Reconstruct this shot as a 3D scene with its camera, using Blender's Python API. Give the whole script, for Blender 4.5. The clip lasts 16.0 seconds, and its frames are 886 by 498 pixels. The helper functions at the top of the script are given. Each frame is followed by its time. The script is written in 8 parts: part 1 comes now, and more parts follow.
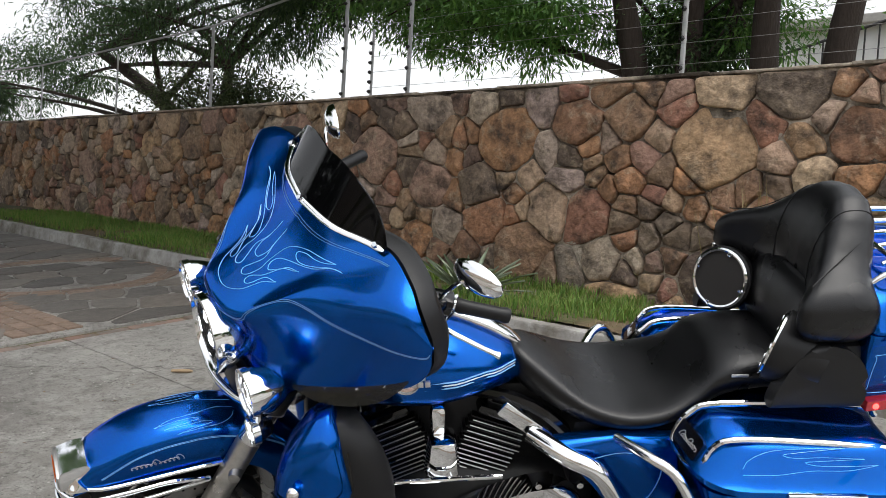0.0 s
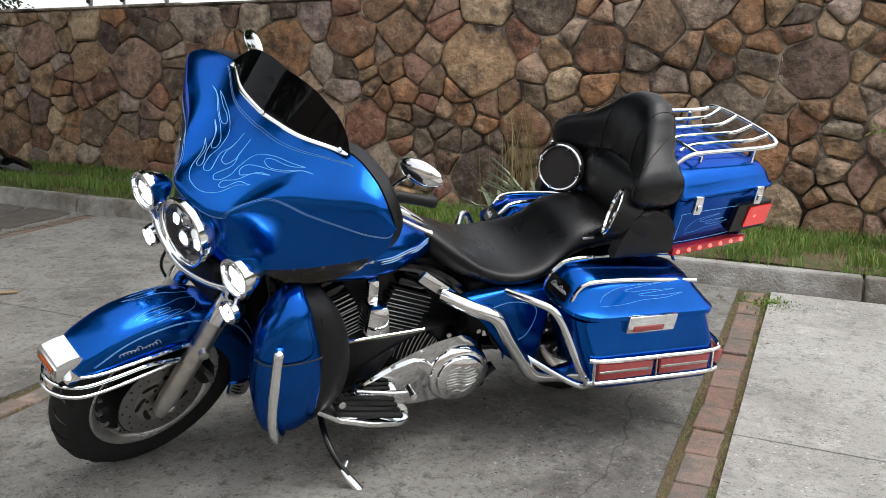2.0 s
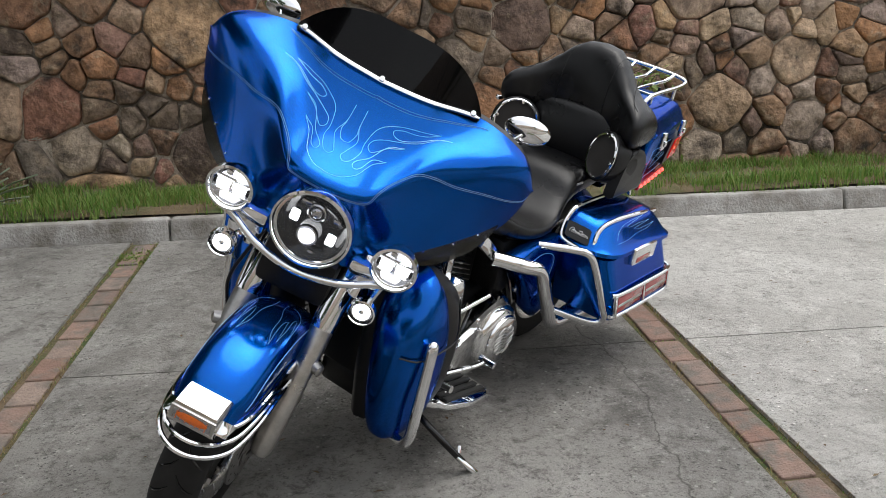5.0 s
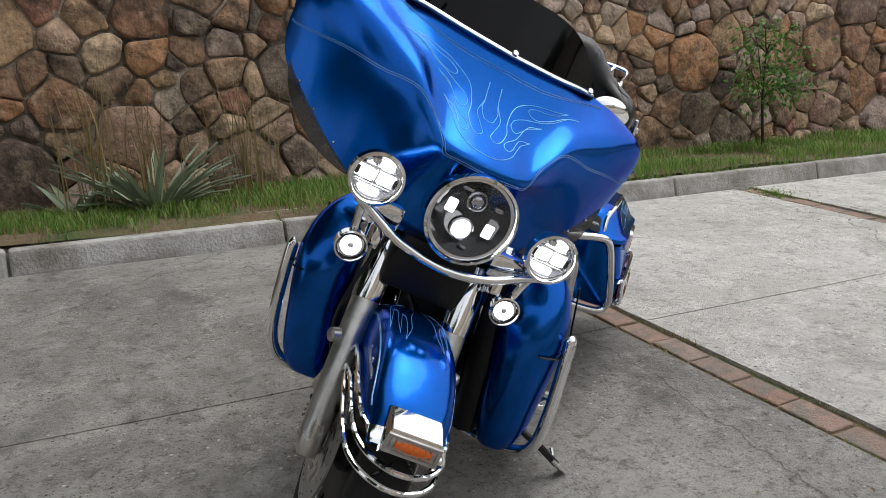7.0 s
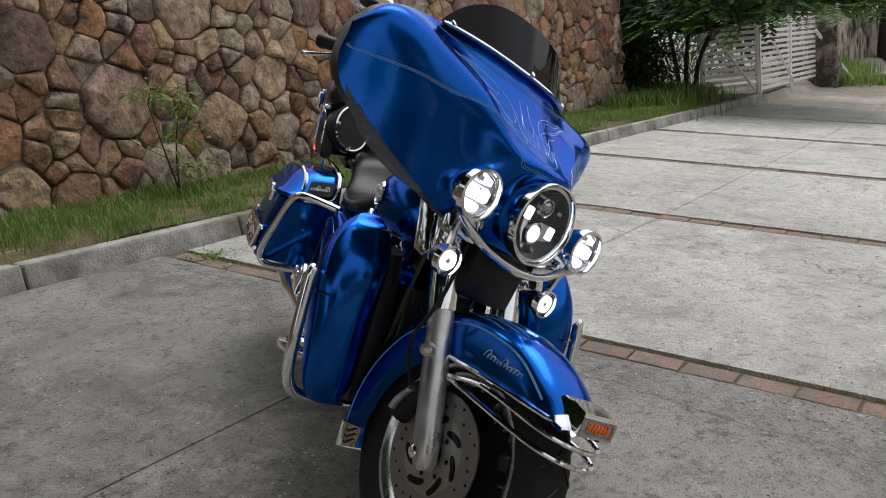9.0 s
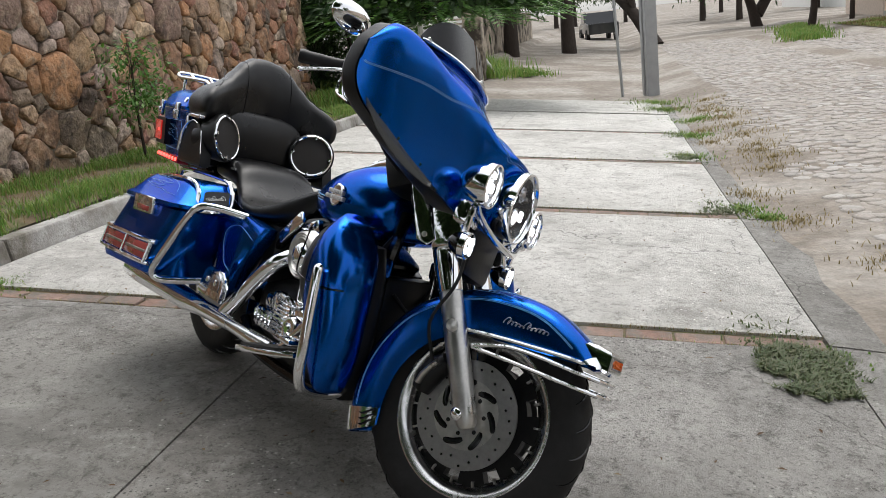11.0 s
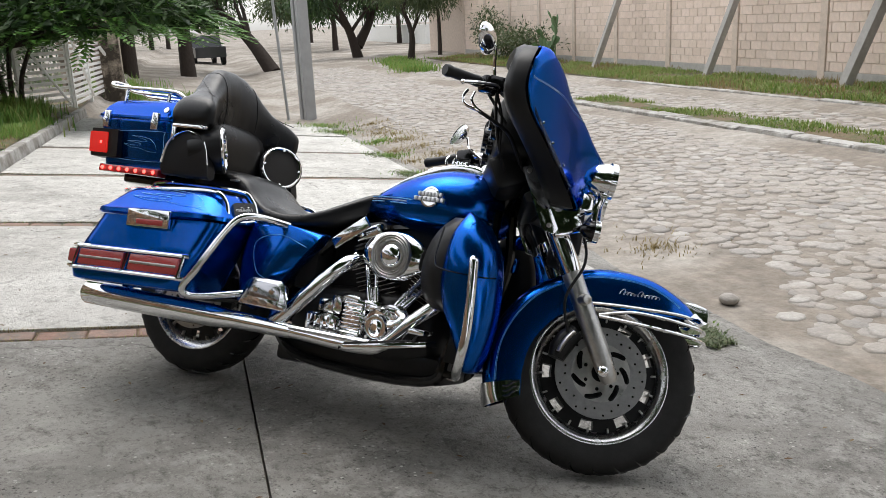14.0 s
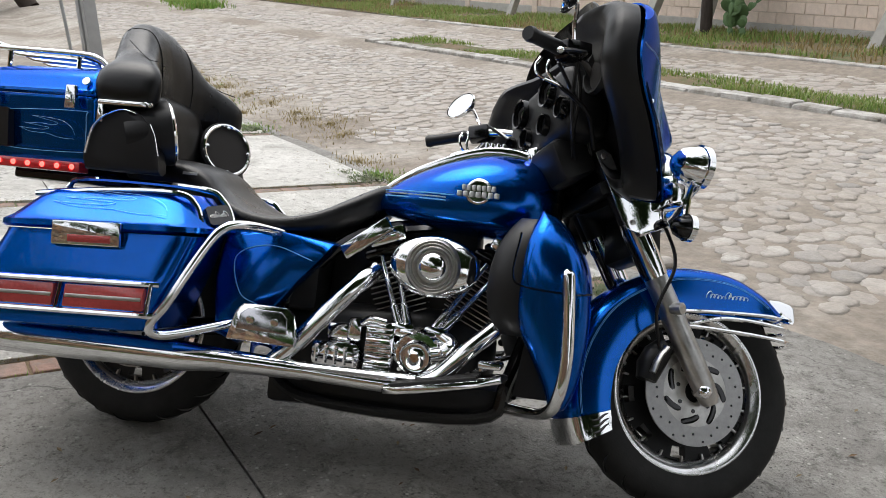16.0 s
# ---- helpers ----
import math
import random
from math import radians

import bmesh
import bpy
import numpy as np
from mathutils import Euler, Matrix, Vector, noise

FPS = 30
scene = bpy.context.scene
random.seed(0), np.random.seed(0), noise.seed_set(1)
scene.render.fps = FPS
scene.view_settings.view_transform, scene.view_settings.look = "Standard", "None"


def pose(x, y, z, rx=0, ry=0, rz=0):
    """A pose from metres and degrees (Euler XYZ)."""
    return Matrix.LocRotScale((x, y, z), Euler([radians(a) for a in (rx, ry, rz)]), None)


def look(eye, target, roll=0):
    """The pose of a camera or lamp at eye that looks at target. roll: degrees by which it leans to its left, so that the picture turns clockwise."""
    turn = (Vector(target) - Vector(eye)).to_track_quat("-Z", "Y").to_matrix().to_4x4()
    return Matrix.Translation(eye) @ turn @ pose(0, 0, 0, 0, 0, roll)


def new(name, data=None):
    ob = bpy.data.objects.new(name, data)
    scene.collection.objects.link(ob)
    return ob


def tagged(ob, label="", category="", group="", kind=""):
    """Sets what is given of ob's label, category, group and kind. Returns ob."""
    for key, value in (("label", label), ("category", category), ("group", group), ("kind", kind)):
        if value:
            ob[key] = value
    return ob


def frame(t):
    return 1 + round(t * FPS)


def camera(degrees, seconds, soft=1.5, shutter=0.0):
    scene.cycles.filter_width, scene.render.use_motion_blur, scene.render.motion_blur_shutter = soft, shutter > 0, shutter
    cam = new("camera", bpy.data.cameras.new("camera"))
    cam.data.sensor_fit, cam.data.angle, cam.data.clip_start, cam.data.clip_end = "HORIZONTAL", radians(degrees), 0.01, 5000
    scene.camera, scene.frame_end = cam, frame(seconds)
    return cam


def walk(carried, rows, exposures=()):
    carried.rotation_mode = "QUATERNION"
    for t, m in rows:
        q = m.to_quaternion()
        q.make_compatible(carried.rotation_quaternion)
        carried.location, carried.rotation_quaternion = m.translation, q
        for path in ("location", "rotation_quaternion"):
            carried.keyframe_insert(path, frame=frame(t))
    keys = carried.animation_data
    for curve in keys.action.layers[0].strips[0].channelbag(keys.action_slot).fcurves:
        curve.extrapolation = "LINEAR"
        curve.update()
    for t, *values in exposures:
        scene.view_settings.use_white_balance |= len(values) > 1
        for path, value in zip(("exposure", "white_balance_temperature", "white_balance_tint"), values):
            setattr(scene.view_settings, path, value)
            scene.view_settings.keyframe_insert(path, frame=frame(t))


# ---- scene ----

# world: x along the drive, y towards the stone wall, z up; metres
cam = camera(54.61, 16.0, soft=0.85)
PATH = [
    (0, (1.698, -1.932, 1.092), (0.335, -0.471, 1.004), 3.5),
    (0.5, (1.804, -2.176, 1.097), (0.524, -0.645, 0.969), 2.1),
    (1, (1.847, -2.399, 1.109), (0.711, -0.772, 0.864), 0.9),
    (1.5, (1.685, -2.654, 1.073), (0.712, -0.929, 0.8), 1.7),
    (2, (1.512, -2.71, 1.06), (0.711, -0.897, 0.794), 1.8),
    (2.5, (1.255, -2.666, 1.023), (0.592, -0.796, 0.767), 2.7),
    (3, (0.94, -2.779, 1.032), (0.466, -0.858, 0.74), 3.3),
    (3.5, (0.713, -2.826, 1.069), (0.405, -0.873, 0.767), 0.9),
    (4, (0.491, -2.761, 1.045), (0.368, -0.786, 0.754), -0.4),
    (4.5, (0.211, -2.8, 1.062), (0.243, -0.824, 0.754), -0.5),
    (5, (-0.077, -2.846, 1.052), (0.14, -0.888, 0.704), -2.9),
    (5.2, (-0.174, -2.829, 1.049), (0.102, -0.88, 0.696), -3.2),
    (7.3, (-1.12, -2.259, 1.017), (-0.103, -0.573, 0.669), -4.6),
    (7.5, (-1.196, -2.167, 1.019), (-0.059, -0.562, 0.658), -4.7),
    (8, (-1.5, -2.042, 1.042), (-0.192, -0.571, 0.689), -3.9),
    (8.5, (-1.781, -1.935, 1.127), (-0.303, -0.618, 0.839), -5.9),
    (9, (-1.949, -1.74, 1.145), (-0.354, -0.606, 0.733), -5.7),
    (9.5, (-2.157, -1.547, 1.185), (-0.457, -0.612, 0.698), -6.7),
    (10, (-2.411, -1.426, 1.228), (-0.615, -0.718, 0.705), -4.3),
    (10.2, (-2.535, -1.384, 1.236), (-0.715, -0.734, 0.724), -4.7),
    (12.3, (-2.546, -0.301, 1.334), (-0.617, -0.275, 0.805), -4.9),
    (12.5, (-2.534, -0.214, 1.33), (-0.606, -0.232, 0.801), -4.4),
    (13, (-2.584, 0.057, 1.353), (-0.671, -0.154, 0.81), -3.5),
    (13.5, (-2.734, 0.298, 1.353), (-0.831, -0.057, 0.85), -3.1),
    (14, (-2.801, 0.534, 1.392), (-0.941, 0.012, 0.875), -2.8),
    (14.5, (-2.681, 0.803, 1.392), (-0.886, 0.08, 0.885), -1.9),
    (15, (-2.507, 0.934, 1.398), (-0.767, 0.115, 0.849), -1.4),
    (15.5, (-2.233, 0.966, 1.428), (-0.549, 0.075, 0.821), -2.2),
    (16, (-1.926, 1.02, 1.445), (-0.304, 0.06, 0.776), -1.4),
]
walk(cam, [(t, look(eye, target, roll)) for t, eye, target, roll in PATH],
     [(0.0, 0.47), (1.5, 0.43), (2.5, 0.32), (5.0, 0.22), (7.5, 0.08), (8.5, -0.10), (9.0, -0.06), (9.5, 0.2), (10.0, 0.34), (11.5, 0.38), (13.5, 0.51), (16.0, 0.55)])

# ---- light ----
SUN_EL, SUN_AZ = radians(66), radians(92)
world = bpy.data.worlds.new("sky")
scene.world = world
world.use_nodes = True
_n, _l = world.node_tree.nodes, world.node_tree.links
_sky = _n.new("ShaderNodeTexSky")
_sky.sky_type = "NISHITA"
_sky.sun_disc = False
_sky.sun_elevation, _sky.sun_rotation = SUN_EL, SUN_AZ
_sky.air_density, _sky.dust_density, _sky.ozone_density, _sky.altitude = 1.2, 6.0, 1.0, 1900
_hsv = _n.new("ShaderNodeHueSaturation")
_hsv.inputs["Saturation"].default_value = 0.14
_l.new(_sky.outputs[0], _hsv.inputs["Color"])
# overcast: the sky brightens smoothly from the horizon to the zenith
_tc = _n.new("ShaderNodeTexCoord")
_sep = _n.new("ShaderNodeSeparateXYZ")
_grad = _n.new("ShaderNodeMapRange")
_grad.inputs["To Min"].default_value, _grad.inputs["To Max"].default_value = 1.0, 2.45
_mul = _n.new("ShaderNodeVectorMath")
_mul.operation = "SCALE"
_l.new(_tc.outputs["Generated"], _sep.inputs[0])
_l.new(_sep.outputs["Z"], _grad.inputs["Value"])
_l.new(_hsv.outputs[0], _mul.inputs[0])
_l.new(_grad.outputs[0], _mul.inputs["Scale"])
_l.new(_mul.outputs[0], _n["Background"].inputs[0])
_n["Background"].inputs[1].default_value = 0.135
_sun = bpy.data.lights.new("sun", "SUN")
_sun.energy, _sun.angle, _sun.color = 1.0, radians(45), (1.0, 0.95, 0.88)
sun = new("sun", _sun)
sun.matrix_world = look((0, 0, 30), (-30 / math.tan(SUN_EL) * math.sin(SUN_AZ), -30 / math.tan(SUN_EL) * math.cos(SUN_AZ), 0))

# ---- materials ----
MATS = {}


def shader(name, color=(0.5, 0.5, 0.5), rough=0.5, metal=0.0, vary=0.0, scale=8.0, bump=0.0, bump_scale=60.0, coat=0.0,
           second=None, mix_scale=2.0, mix_lo=0.45, mix_hi=0.62, rand=None, island=False, glow=0.0, glow_color=None, trans=0.0, ior=1.45,
           alpha=1.0, stretch=(1, 1, 1), sheen=0.0, rough_vary=0.0, spec=0.5, world_space=False, third=None, third_scale=5.0):
    """A principled material: base colour with fine variation, an optional second colour in patches, colour spread by piece, and bump."""
    if name in MATS:
        return MATS[name]
    m = bpy.data.materials.new(name)
    m.use_nodes = True
    nt = m.node_tree
    n, l = nt.nodes, nt.links
    b = n["Principled BSDF"]
    b.inputs["Roughness"].default_value = rough
    b.inputs["Metallic"].default_value = metal
    b.inputs["Coat Weight"].default_value = coat
    b.inputs["Coat Roughness"].default_value = 0.03
    b.inputs["Transmission Weight"].default_value = trans
    b.inputs["IOR"].default_value = ior
    b.inputs["Alpha"].default_value = alpha
    b.inputs["Sheen Weight"].default_value = sheen
    b.inputs["Specular IOR Level"].default_value = spec
    tc = n.new("ShaderNodeTexCoord")
    mp = n.new("ShaderNodeMapping")
    mp.inputs["Scale"].default_value = stretch
    if world_space:
        l.new(n.new("ShaderNodeNewGeometry").outputs["Position"], mp.inputs[0])
    else:
        l.new(tc.outputs["Object"], mp.inputs[0])
    src = None
    rgb = n.new("ShaderNodeRGB")
    rgb.outputs[0].default_value = (*color, 1)
    src = rgb.outputs[0]
    if rand:
        info = n.new("ShaderNodeNewGeometry" if island else "ShaderNodeObjectInfo")
        ramp = n.new("ShaderNodeValToRGB")
        e = ramp.color_ramp.elements
        e[0].color, e[1].color = (*rand[0], 1), (*rand[-1], 1)
        for k, c in enumerate(rand[1:-1]):
            e.new((k + 1) / (len(rand) - 1)).color = (*c, 1)
        l.new(info.outputs["Random Per Island" if island else "Random"], ramp.inputs[0])
        src = ramp.outputs[0]
    if second:
        ns = n.new("ShaderNodeTexNoise")
        ns.inputs["Scale"].default_value, ns.inputs["Detail"].default_value = mix_scale, 7
        ns.inputs["Roughness"].default_value = 0.65
        l.new(mp.outputs[0], ns.inputs["Vector"])
        mr = n.new("ShaderNodeMapRange")
        mr.inputs["From Min"].default_value, mr.inputs["From Max"].default_value = mix_lo, mix_hi
        l.new(ns.outputs["Fac"], mr.inputs["Value"])
        mx = n.new("ShaderNodeMix")
        mx.data_type = "RGBA"
        l.new(mr.outputs[0], mx.inputs["Factor"])
        l.new(src, mx.inputs["A"])
        mx.inputs["B"].default_value = (*second, 1)
        src = mx.outputs["Result"]
    if third:
        ns = n.new("ShaderNodeTexNoise")
        ns.inputs["Scale"].default_value, ns.inputs["Detail"].default_value, ns.inputs["Roughness"].default_value = third_scale, 9, 0.72
        ns.inputs["Distortion"].default_value = 0.6
        l.new(mp.outputs[0], ns.inputs["Vector"])
        mr = n.new("ShaderNodeMapRange")
        mr.inputs["From Min"].default_value, mr.inputs["From Max"].default_value = 0.52, 0.70
        mr.inputs["To Max"].default_value = 0.8
        l.new(ns.outputs["Fac"], mr.inputs["Value"])
        mx = n.new("ShaderNodeMix")
        mx.data_type = "RGBA"
        l.new(mr.outputs[0], mx.inputs["Factor"])
        l.new(src, mx.inputs["A"])
        mx.inputs["B"].default_value = (*third, 1)
        src = mx.outputs["Result"]
    if vary:
        ns = n.new("ShaderNodeTexNoise")
        ns.inputs["Scale"].default_value, ns.inputs["Detail"].default_value = scale, 8
        ns.inputs["Roughness"].default_value = 0.7
        l.new(mp.outputs[0], ns.inputs["Vector"])
        mr = n.new("ShaderNodeMapRange")
        mr.inputs["From Min"].default_value, mr.inputs["From Max"].default_value = 0.25, 0.75
        mr.inputs["To Min"].default_value, mr.inputs["To Max"].default_value = 1 - vary, 1 + vary
        l.new(ns.outputs["Fac"], mr.inputs["Value"])
        vm = n.new("ShaderNodeVectorMath")
        vm.operation = "SCALE"
        l.new(src, vm.inputs[0])
        l.new(mr.outputs[0], vm.inputs["Scale"])
        src = vm.outputs[0]
    l.new(src, b.inputs["Base Color"])
    if rough_vary:
        ns = n.new("ShaderNodeTexNoise")
        ns.inputs["Scale"].default_value, ns.inputs["Detail"].default_value = scale * 0.7, 5
        l.new(mp.outputs[0], ns.inputs["Vector"])
        mr = n.new("ShaderNodeMapRange")
        mr.inputs["From Min"].default_value, mr.inputs["From Max"].default_value = 0.3, 0.7
        mr.inputs["To Min"].default_value, mr.inputs["To Max"].default_value = max(0, rough - rough_vary), rough + rough_vary
        l.new(ns.outputs["Fac"], mr.inputs["Value"])
        l.new(mr.outputs[0], b.inputs["Roughness"])
    if bump:
        ns = n.new("ShaderNodeTexNoise")
        ns.inputs["Scale"].default_value, ns.inputs["Detail"].default_value = bump_scale, 6
        l.new(mp.outputs[0], ns.inputs["Vector"])
        bp = n.new("ShaderNodeBump")
        bp.inputs["Strength"].default_value, bp.inputs["Distance"].default_value = bump, 0.02
        l.new(ns.outputs["Fac"], bp.inputs["Height"])
        l.new(bp.outputs[0], b.inputs["Normal"])
    if glow:
        b.inputs["Emission Color"].default_value = (*(glow_color or color), 1)
        b.inputs["Emission Strength"].default_value = glow
    MATS[name] = m
    return m


def metallic_paint(name, color, deep):
    """Candy paint: metallic flakes under a clear coat."""
    m = shader(name, color, rough=0.19, metal=0.93, coat=0.28, spec=0.2)
    n, l = m.node_tree.nodes, m.node_tree.links
    b = n["Principled BSDF"]
    b.inputs["Coat Roughness"].default_value = 0.02
    b.inputs["Specular Tint"].default_value = (0.03, 0.40, 0.88, 1)
    tc = n.new("ShaderNodeTexCoord")
    vo = n.new("ShaderNodeTexVoronoi")
    vo.inputs["Scale"].default_value = 1500
    l.new(tc.outputs["Object"], vo.inputs["Vector"])
    ns = n.new("ShaderNodeTexNoise")
    ns.inputs["Scale"].default_value, ns.inputs["Detail"].default_value = 3.0, 4
    l.new(tc.outputs["Object"], ns.inputs["Vector"])
    ad = n.new("ShaderNodeMath")
    ad.operation = "ADD"
    sc = n.new("ShaderNodeMath")
    sc.operation = "MULTIPLY"
    sc.inputs[1].default_value = 0.6
    l.new(vo.outputs["Color"], sc.inputs[0])
    l.new(sc.outputs[0], ad.inputs[0])
    l.new(ns.outputs["Fac"], ad.inputs[1])
    mr = n.new("ShaderNodeMapRange")
    mr.inputs["From Min"].default_value, mr.inputs["From Max"].default_value = 0.30, 1.10
    l.new(ad.outputs[0], mr.inputs["Value"])
    mx = n.new("ShaderNodeMix")
    mx.data_type = "RGBA"
    l.new(mr.outputs[0], mx.inputs["Factor"])
    mx.inputs["A"].default_value, mx.inputs["B"].default_value = (*deep, 1), (*color, 1)
    l.new(mx.outputs["Result"], b.inputs["Base Color"])
    return m


BLUE = metallic_paint("blue_candy_paint", (0.0002, 0.112, 0.52), (0.0001, 0.046, 0.26))
PALE = shader("pale_blue_stripe_paint", (0.20, 0.52, 0.92), rough=0.3, coat=1.0)
PALESTRIPE = shader("grey_blue_stripe_paint", (0.12, 0.27, 0.52), rough=0.3, coat=1.0)
CHROME = shader("chrome", (0.86, 0.87, 0.88), rough=0.045, metal=1.0, rough_vary=0.03, scale=20)
SATIN = shader("satin_aluminium", (0.50, 0.49, 0.47), rough=0.36, metal=1.0, vary=0.25, scale=25, rough_vary=0.1)
BRIGHTRIM = shader("polished_rim", (0.74, 0.74, 0.73), rough=0.24, metal=1.0, vary=0.08, scale=30, rough_vary=0.06)
DISC = shader("brake_disc_steel", (0.36, 0.355, 0.35), rough=0.38, metal=1.0, vary=0.15, scale=60)
LEATHER = shader("black_seat_vinyl", (0.0032, 0.0032, 0.0038), spec=0.45, rough=0.31, bump=0.10, bump_scale=420, rough_vary=0.08, scale=12)
PLASTIC = shader("black_plastic", (0.0105, 0.0105, 0.0112), spec=0.32, rough=0.40, bump=0.05, bump_scale=300)
GLOSSBLACK = shader("gloss_black", (0.004, 0.004, 0.0045), rough=0.12, spec=0.4, coat=0.25)
RUBBER = shader("tyre_rubber", (0.0175, 0.0172, 0.017), spec=0.25, rough=0.65, vary=0.35, scale=14, bump=0.06, bump_scale=200)
ENGINE = shader("engine_black", (0.0105, 0.0105, 0.011), spec=0.3, rough=0.4, vary=0.3, scale=30, bump=0.05, bump_scale=150)
GRILLE = shader("speaker_mesh", (0.03, 0.027, 0.025), rough=0.8, bump=0.3, bump_scale=900)
TINT = shader("dark_tinted_screen", (0.002, 0.002, 0.0025), rough=0.03, alpha=0.95, spec=0.22)
SMOKE = shader("smoked_plastic", (0.020, 0.019, 0.015), rough=0.07, alpha=0.7, spec=0.5)
LENS = shader("clear_lens", (0.6, 0.62, 0.65), rough=0.02, alpha=0.05, coat=0.3)
RED = shader("red_lens", (0.42, 0.02, 0.025), rough=0.18, coat=0.8, vary=0.25, scale=90)
REDDIM = shader("red_reflector", (0.36, 0.05, 0.05), rough=0.22, coat=0.8, vary=0.3, scale=120)
AMBER = shader("amber_lens", (0.75, 0.16, 0.02), rough=0.2, coat=0.6)
LED_RED = shader("red_led", (1, 0.02, 0.02), glow=5.0, glow_color=(1.0, 0.05, 0.04))
TAIL = shader("lit_tail_lens", (0.7, 0.02, 0.02), rough=0.2, coat=0.8, glow=0.22, glow_color=(1.0, 0.03, 0.02))
LED_WHITE = shader("white_led", (1, 1, 1), glow=5.0, glow_color=(0.95, 0.97, 1.0))
REFLECTOR = shader("lamp_reflector", (0.75, 0.75, 0.76), rough=0.12, metal=1.0)
LAMPBOWL = shader("lamp_bowl", (0.46, 0.46, 0.48), rough=0.14, metal=1.0)
SILVER = shader("silver_lettering", (0.6, 0.6, 0.6), rough=0.3, metal=0.8)



def concrete_mat(name, pale, grey, dark):
    """Weathered cast concrete: broad pale and dark patches, blotchy stains, speckled grit, hairline cracks."""
    m = shader(name, grey, rough=0.86)
    n, l = m.node_tree.nodes, m.node_tree.links
    b = n["Principled BSDF"]
    pos = n.new("ShaderNodeNewGeometry").outputs["Position"]

    def noise_fac(scale, detail, lo, hi, rough=0.65, warp=0.0):
        t = n.new("ShaderNodeTexNoise")
        t.inputs["Scale"].default_value, t.inputs["Detail"].default_value = scale, detail
        t.inputs["Roughness"].default_value, t.inputs["Distortion"].default_value = rough, warp
        l.new(pos, t.inputs["Vector"])
        r = n.new("ShaderNodeMapRange")
        r.inputs["From Min"].default_value, r.inputs["From Max"].default_value = lo, hi
        l.new(t.outputs["Fac"], r.inputs["Value"])
        return r.outputs[0]

    def blend(src, fac, color, amount=1.0):
        k = n.new("ShaderNodeMath")
        k.operation = "MULTIPLY"
        k.inputs[1].default_value = amount
        l.new(fac, k.inputs[0])
        x = n.new("ShaderNodeMix")
        x.data_type = "RGBA"
        l.new(k.outputs[0], x.inputs["Factor"])
        l.new(src, x.inputs["A"])
        x.inputs["B"].default_value = (*color, 1)
        return x.outputs["Result"]

    rgb = n.new("ShaderNodeRGB")
    rgb.outputs[0].default_value = (*grey, 1)
    src = rgb.outputs[0]
    src = blend(src, noise_fac(0.55, 5, 0.42, 0.62, 0.6, 0.4), pale, 0.9)
    src = blend(src, noise_fac(1.7, 9, 0.50, 0.68, 0.72, 0.7), dark, 0.75)
    src = blend(src, noise_fac(4.5, 10, 0.50, 0.66, 0.78, 0.3), tuple(v * 1.15 for v in pale), 0.75)
    src = blend(src, noise_fac(13, 9, 0.52, 0.64, 0.8, 0.4), tuple(v * 0.8 for v in dark), 0.75)
    src = blend(src, noise_fac(38, 6, 0.53, 0.66, 0.85), dark, 0.95)
    src = blend(src, noise_fac(90, 4, 0.58, 0.70, 0.8), pale, 0.9)
    # worn pits and pale chips, in drifts
    drift = noise_fac(2.3, 6, 0.40, 0.62, 0.7, 0.5)
    for cell, size, color, amount in ((24, 0.16, tuple(v * 1.55 for v in pale), 0.85), (33, 0.20, tuple(v * 0.45 for v in dark), 0.9), (70, 0.24, tuple(v * 0.5 for v in dark), 0.8)):
        cv = n.new("ShaderNodeTexVoronoi")
        cv.inputs["Scale"].default_value, cv.inputs["Randomness"].default_value = cell, 1.0
        l.new(pos, cv.inputs["Vector"])
        cm = n.new("ShaderNodeMapRange")
        cm.inputs["From Min"].default_value, cm.inputs["From Max"].default_value = size * 0.6, size
        cm.inputs["To Min"].default_value, cm.inputs["To Max"].default_value = 1.0, 0.0
        l.new(cv.outputs["Distance"], cm.inputs["Value"])
        ck = n.new("ShaderNodeMath")
        ck.operation = "MULTIPLY"
        l.new(cm.outputs[0], ck.inputs[0])
        l.new(drift, ck.inputs[1])
        src = blend(src, ck.outputs[0], color, amount)
    # hairline cracks along the borders of large warped cells
    wt = n.new("ShaderNodeTexNoise")
    wt.inputs["Scale"].default_value, wt.inputs["Detail"].default_value = 2.5, 8
    l.new(pos, wt.inputs["Vector"])
    wm = n.new("ShaderNodeMix")
    wm.data_type = "RGBA"
    wm.blend_type = "LINEAR_LIGHT"
    wm.inputs["Factor"].default_value = 0.22
    l.new(pos, wm.inputs["A"])
    l.new(wt.outputs["Color"], wm.inputs["B"])
    vo = n.new("ShaderNodeTexVoronoi")
    vo.feature = "DISTANCE_TO_EDGE"
    vo.inputs["Scale"].default_value = 0.24
    l.new(wm.outputs["Result"], vo.inputs["Vector"])
    cr = n.new("ShaderNodeMapRange")
    cr.inputs["From Min"].default_value, cr.inputs["From Max"].default_value = 0.0004, 0.0013
    cr.inputs["To Min"].default_value, cr.inputs["To Max"].default_value = 1.0, 0.0
    l.new(vo.outputs["Distance"], cr.inputs["Value"])
    src = blend(src, cr.outputs[0], (0.05, 0.045, 0.04), 0.55)
    l.new(src, b.inputs["Base Color"])
    bt = n.new("ShaderNodeTexNoise")
    bt.inputs["Scale"].default_value, bt.inputs["Detail"].default_value, bt.inputs["Roughness"].default_value = 55, 8, 0.75
    l.new(pos, bt.inputs["Vector"])
    bu = n.new("ShaderNodeBump")
    bu.inputs["Strength"].default_value, bu.inputs["Distance"].default_value = 0.9, 0.02
    l.new(bt.outputs["Fac"], bu.inputs["Height"])
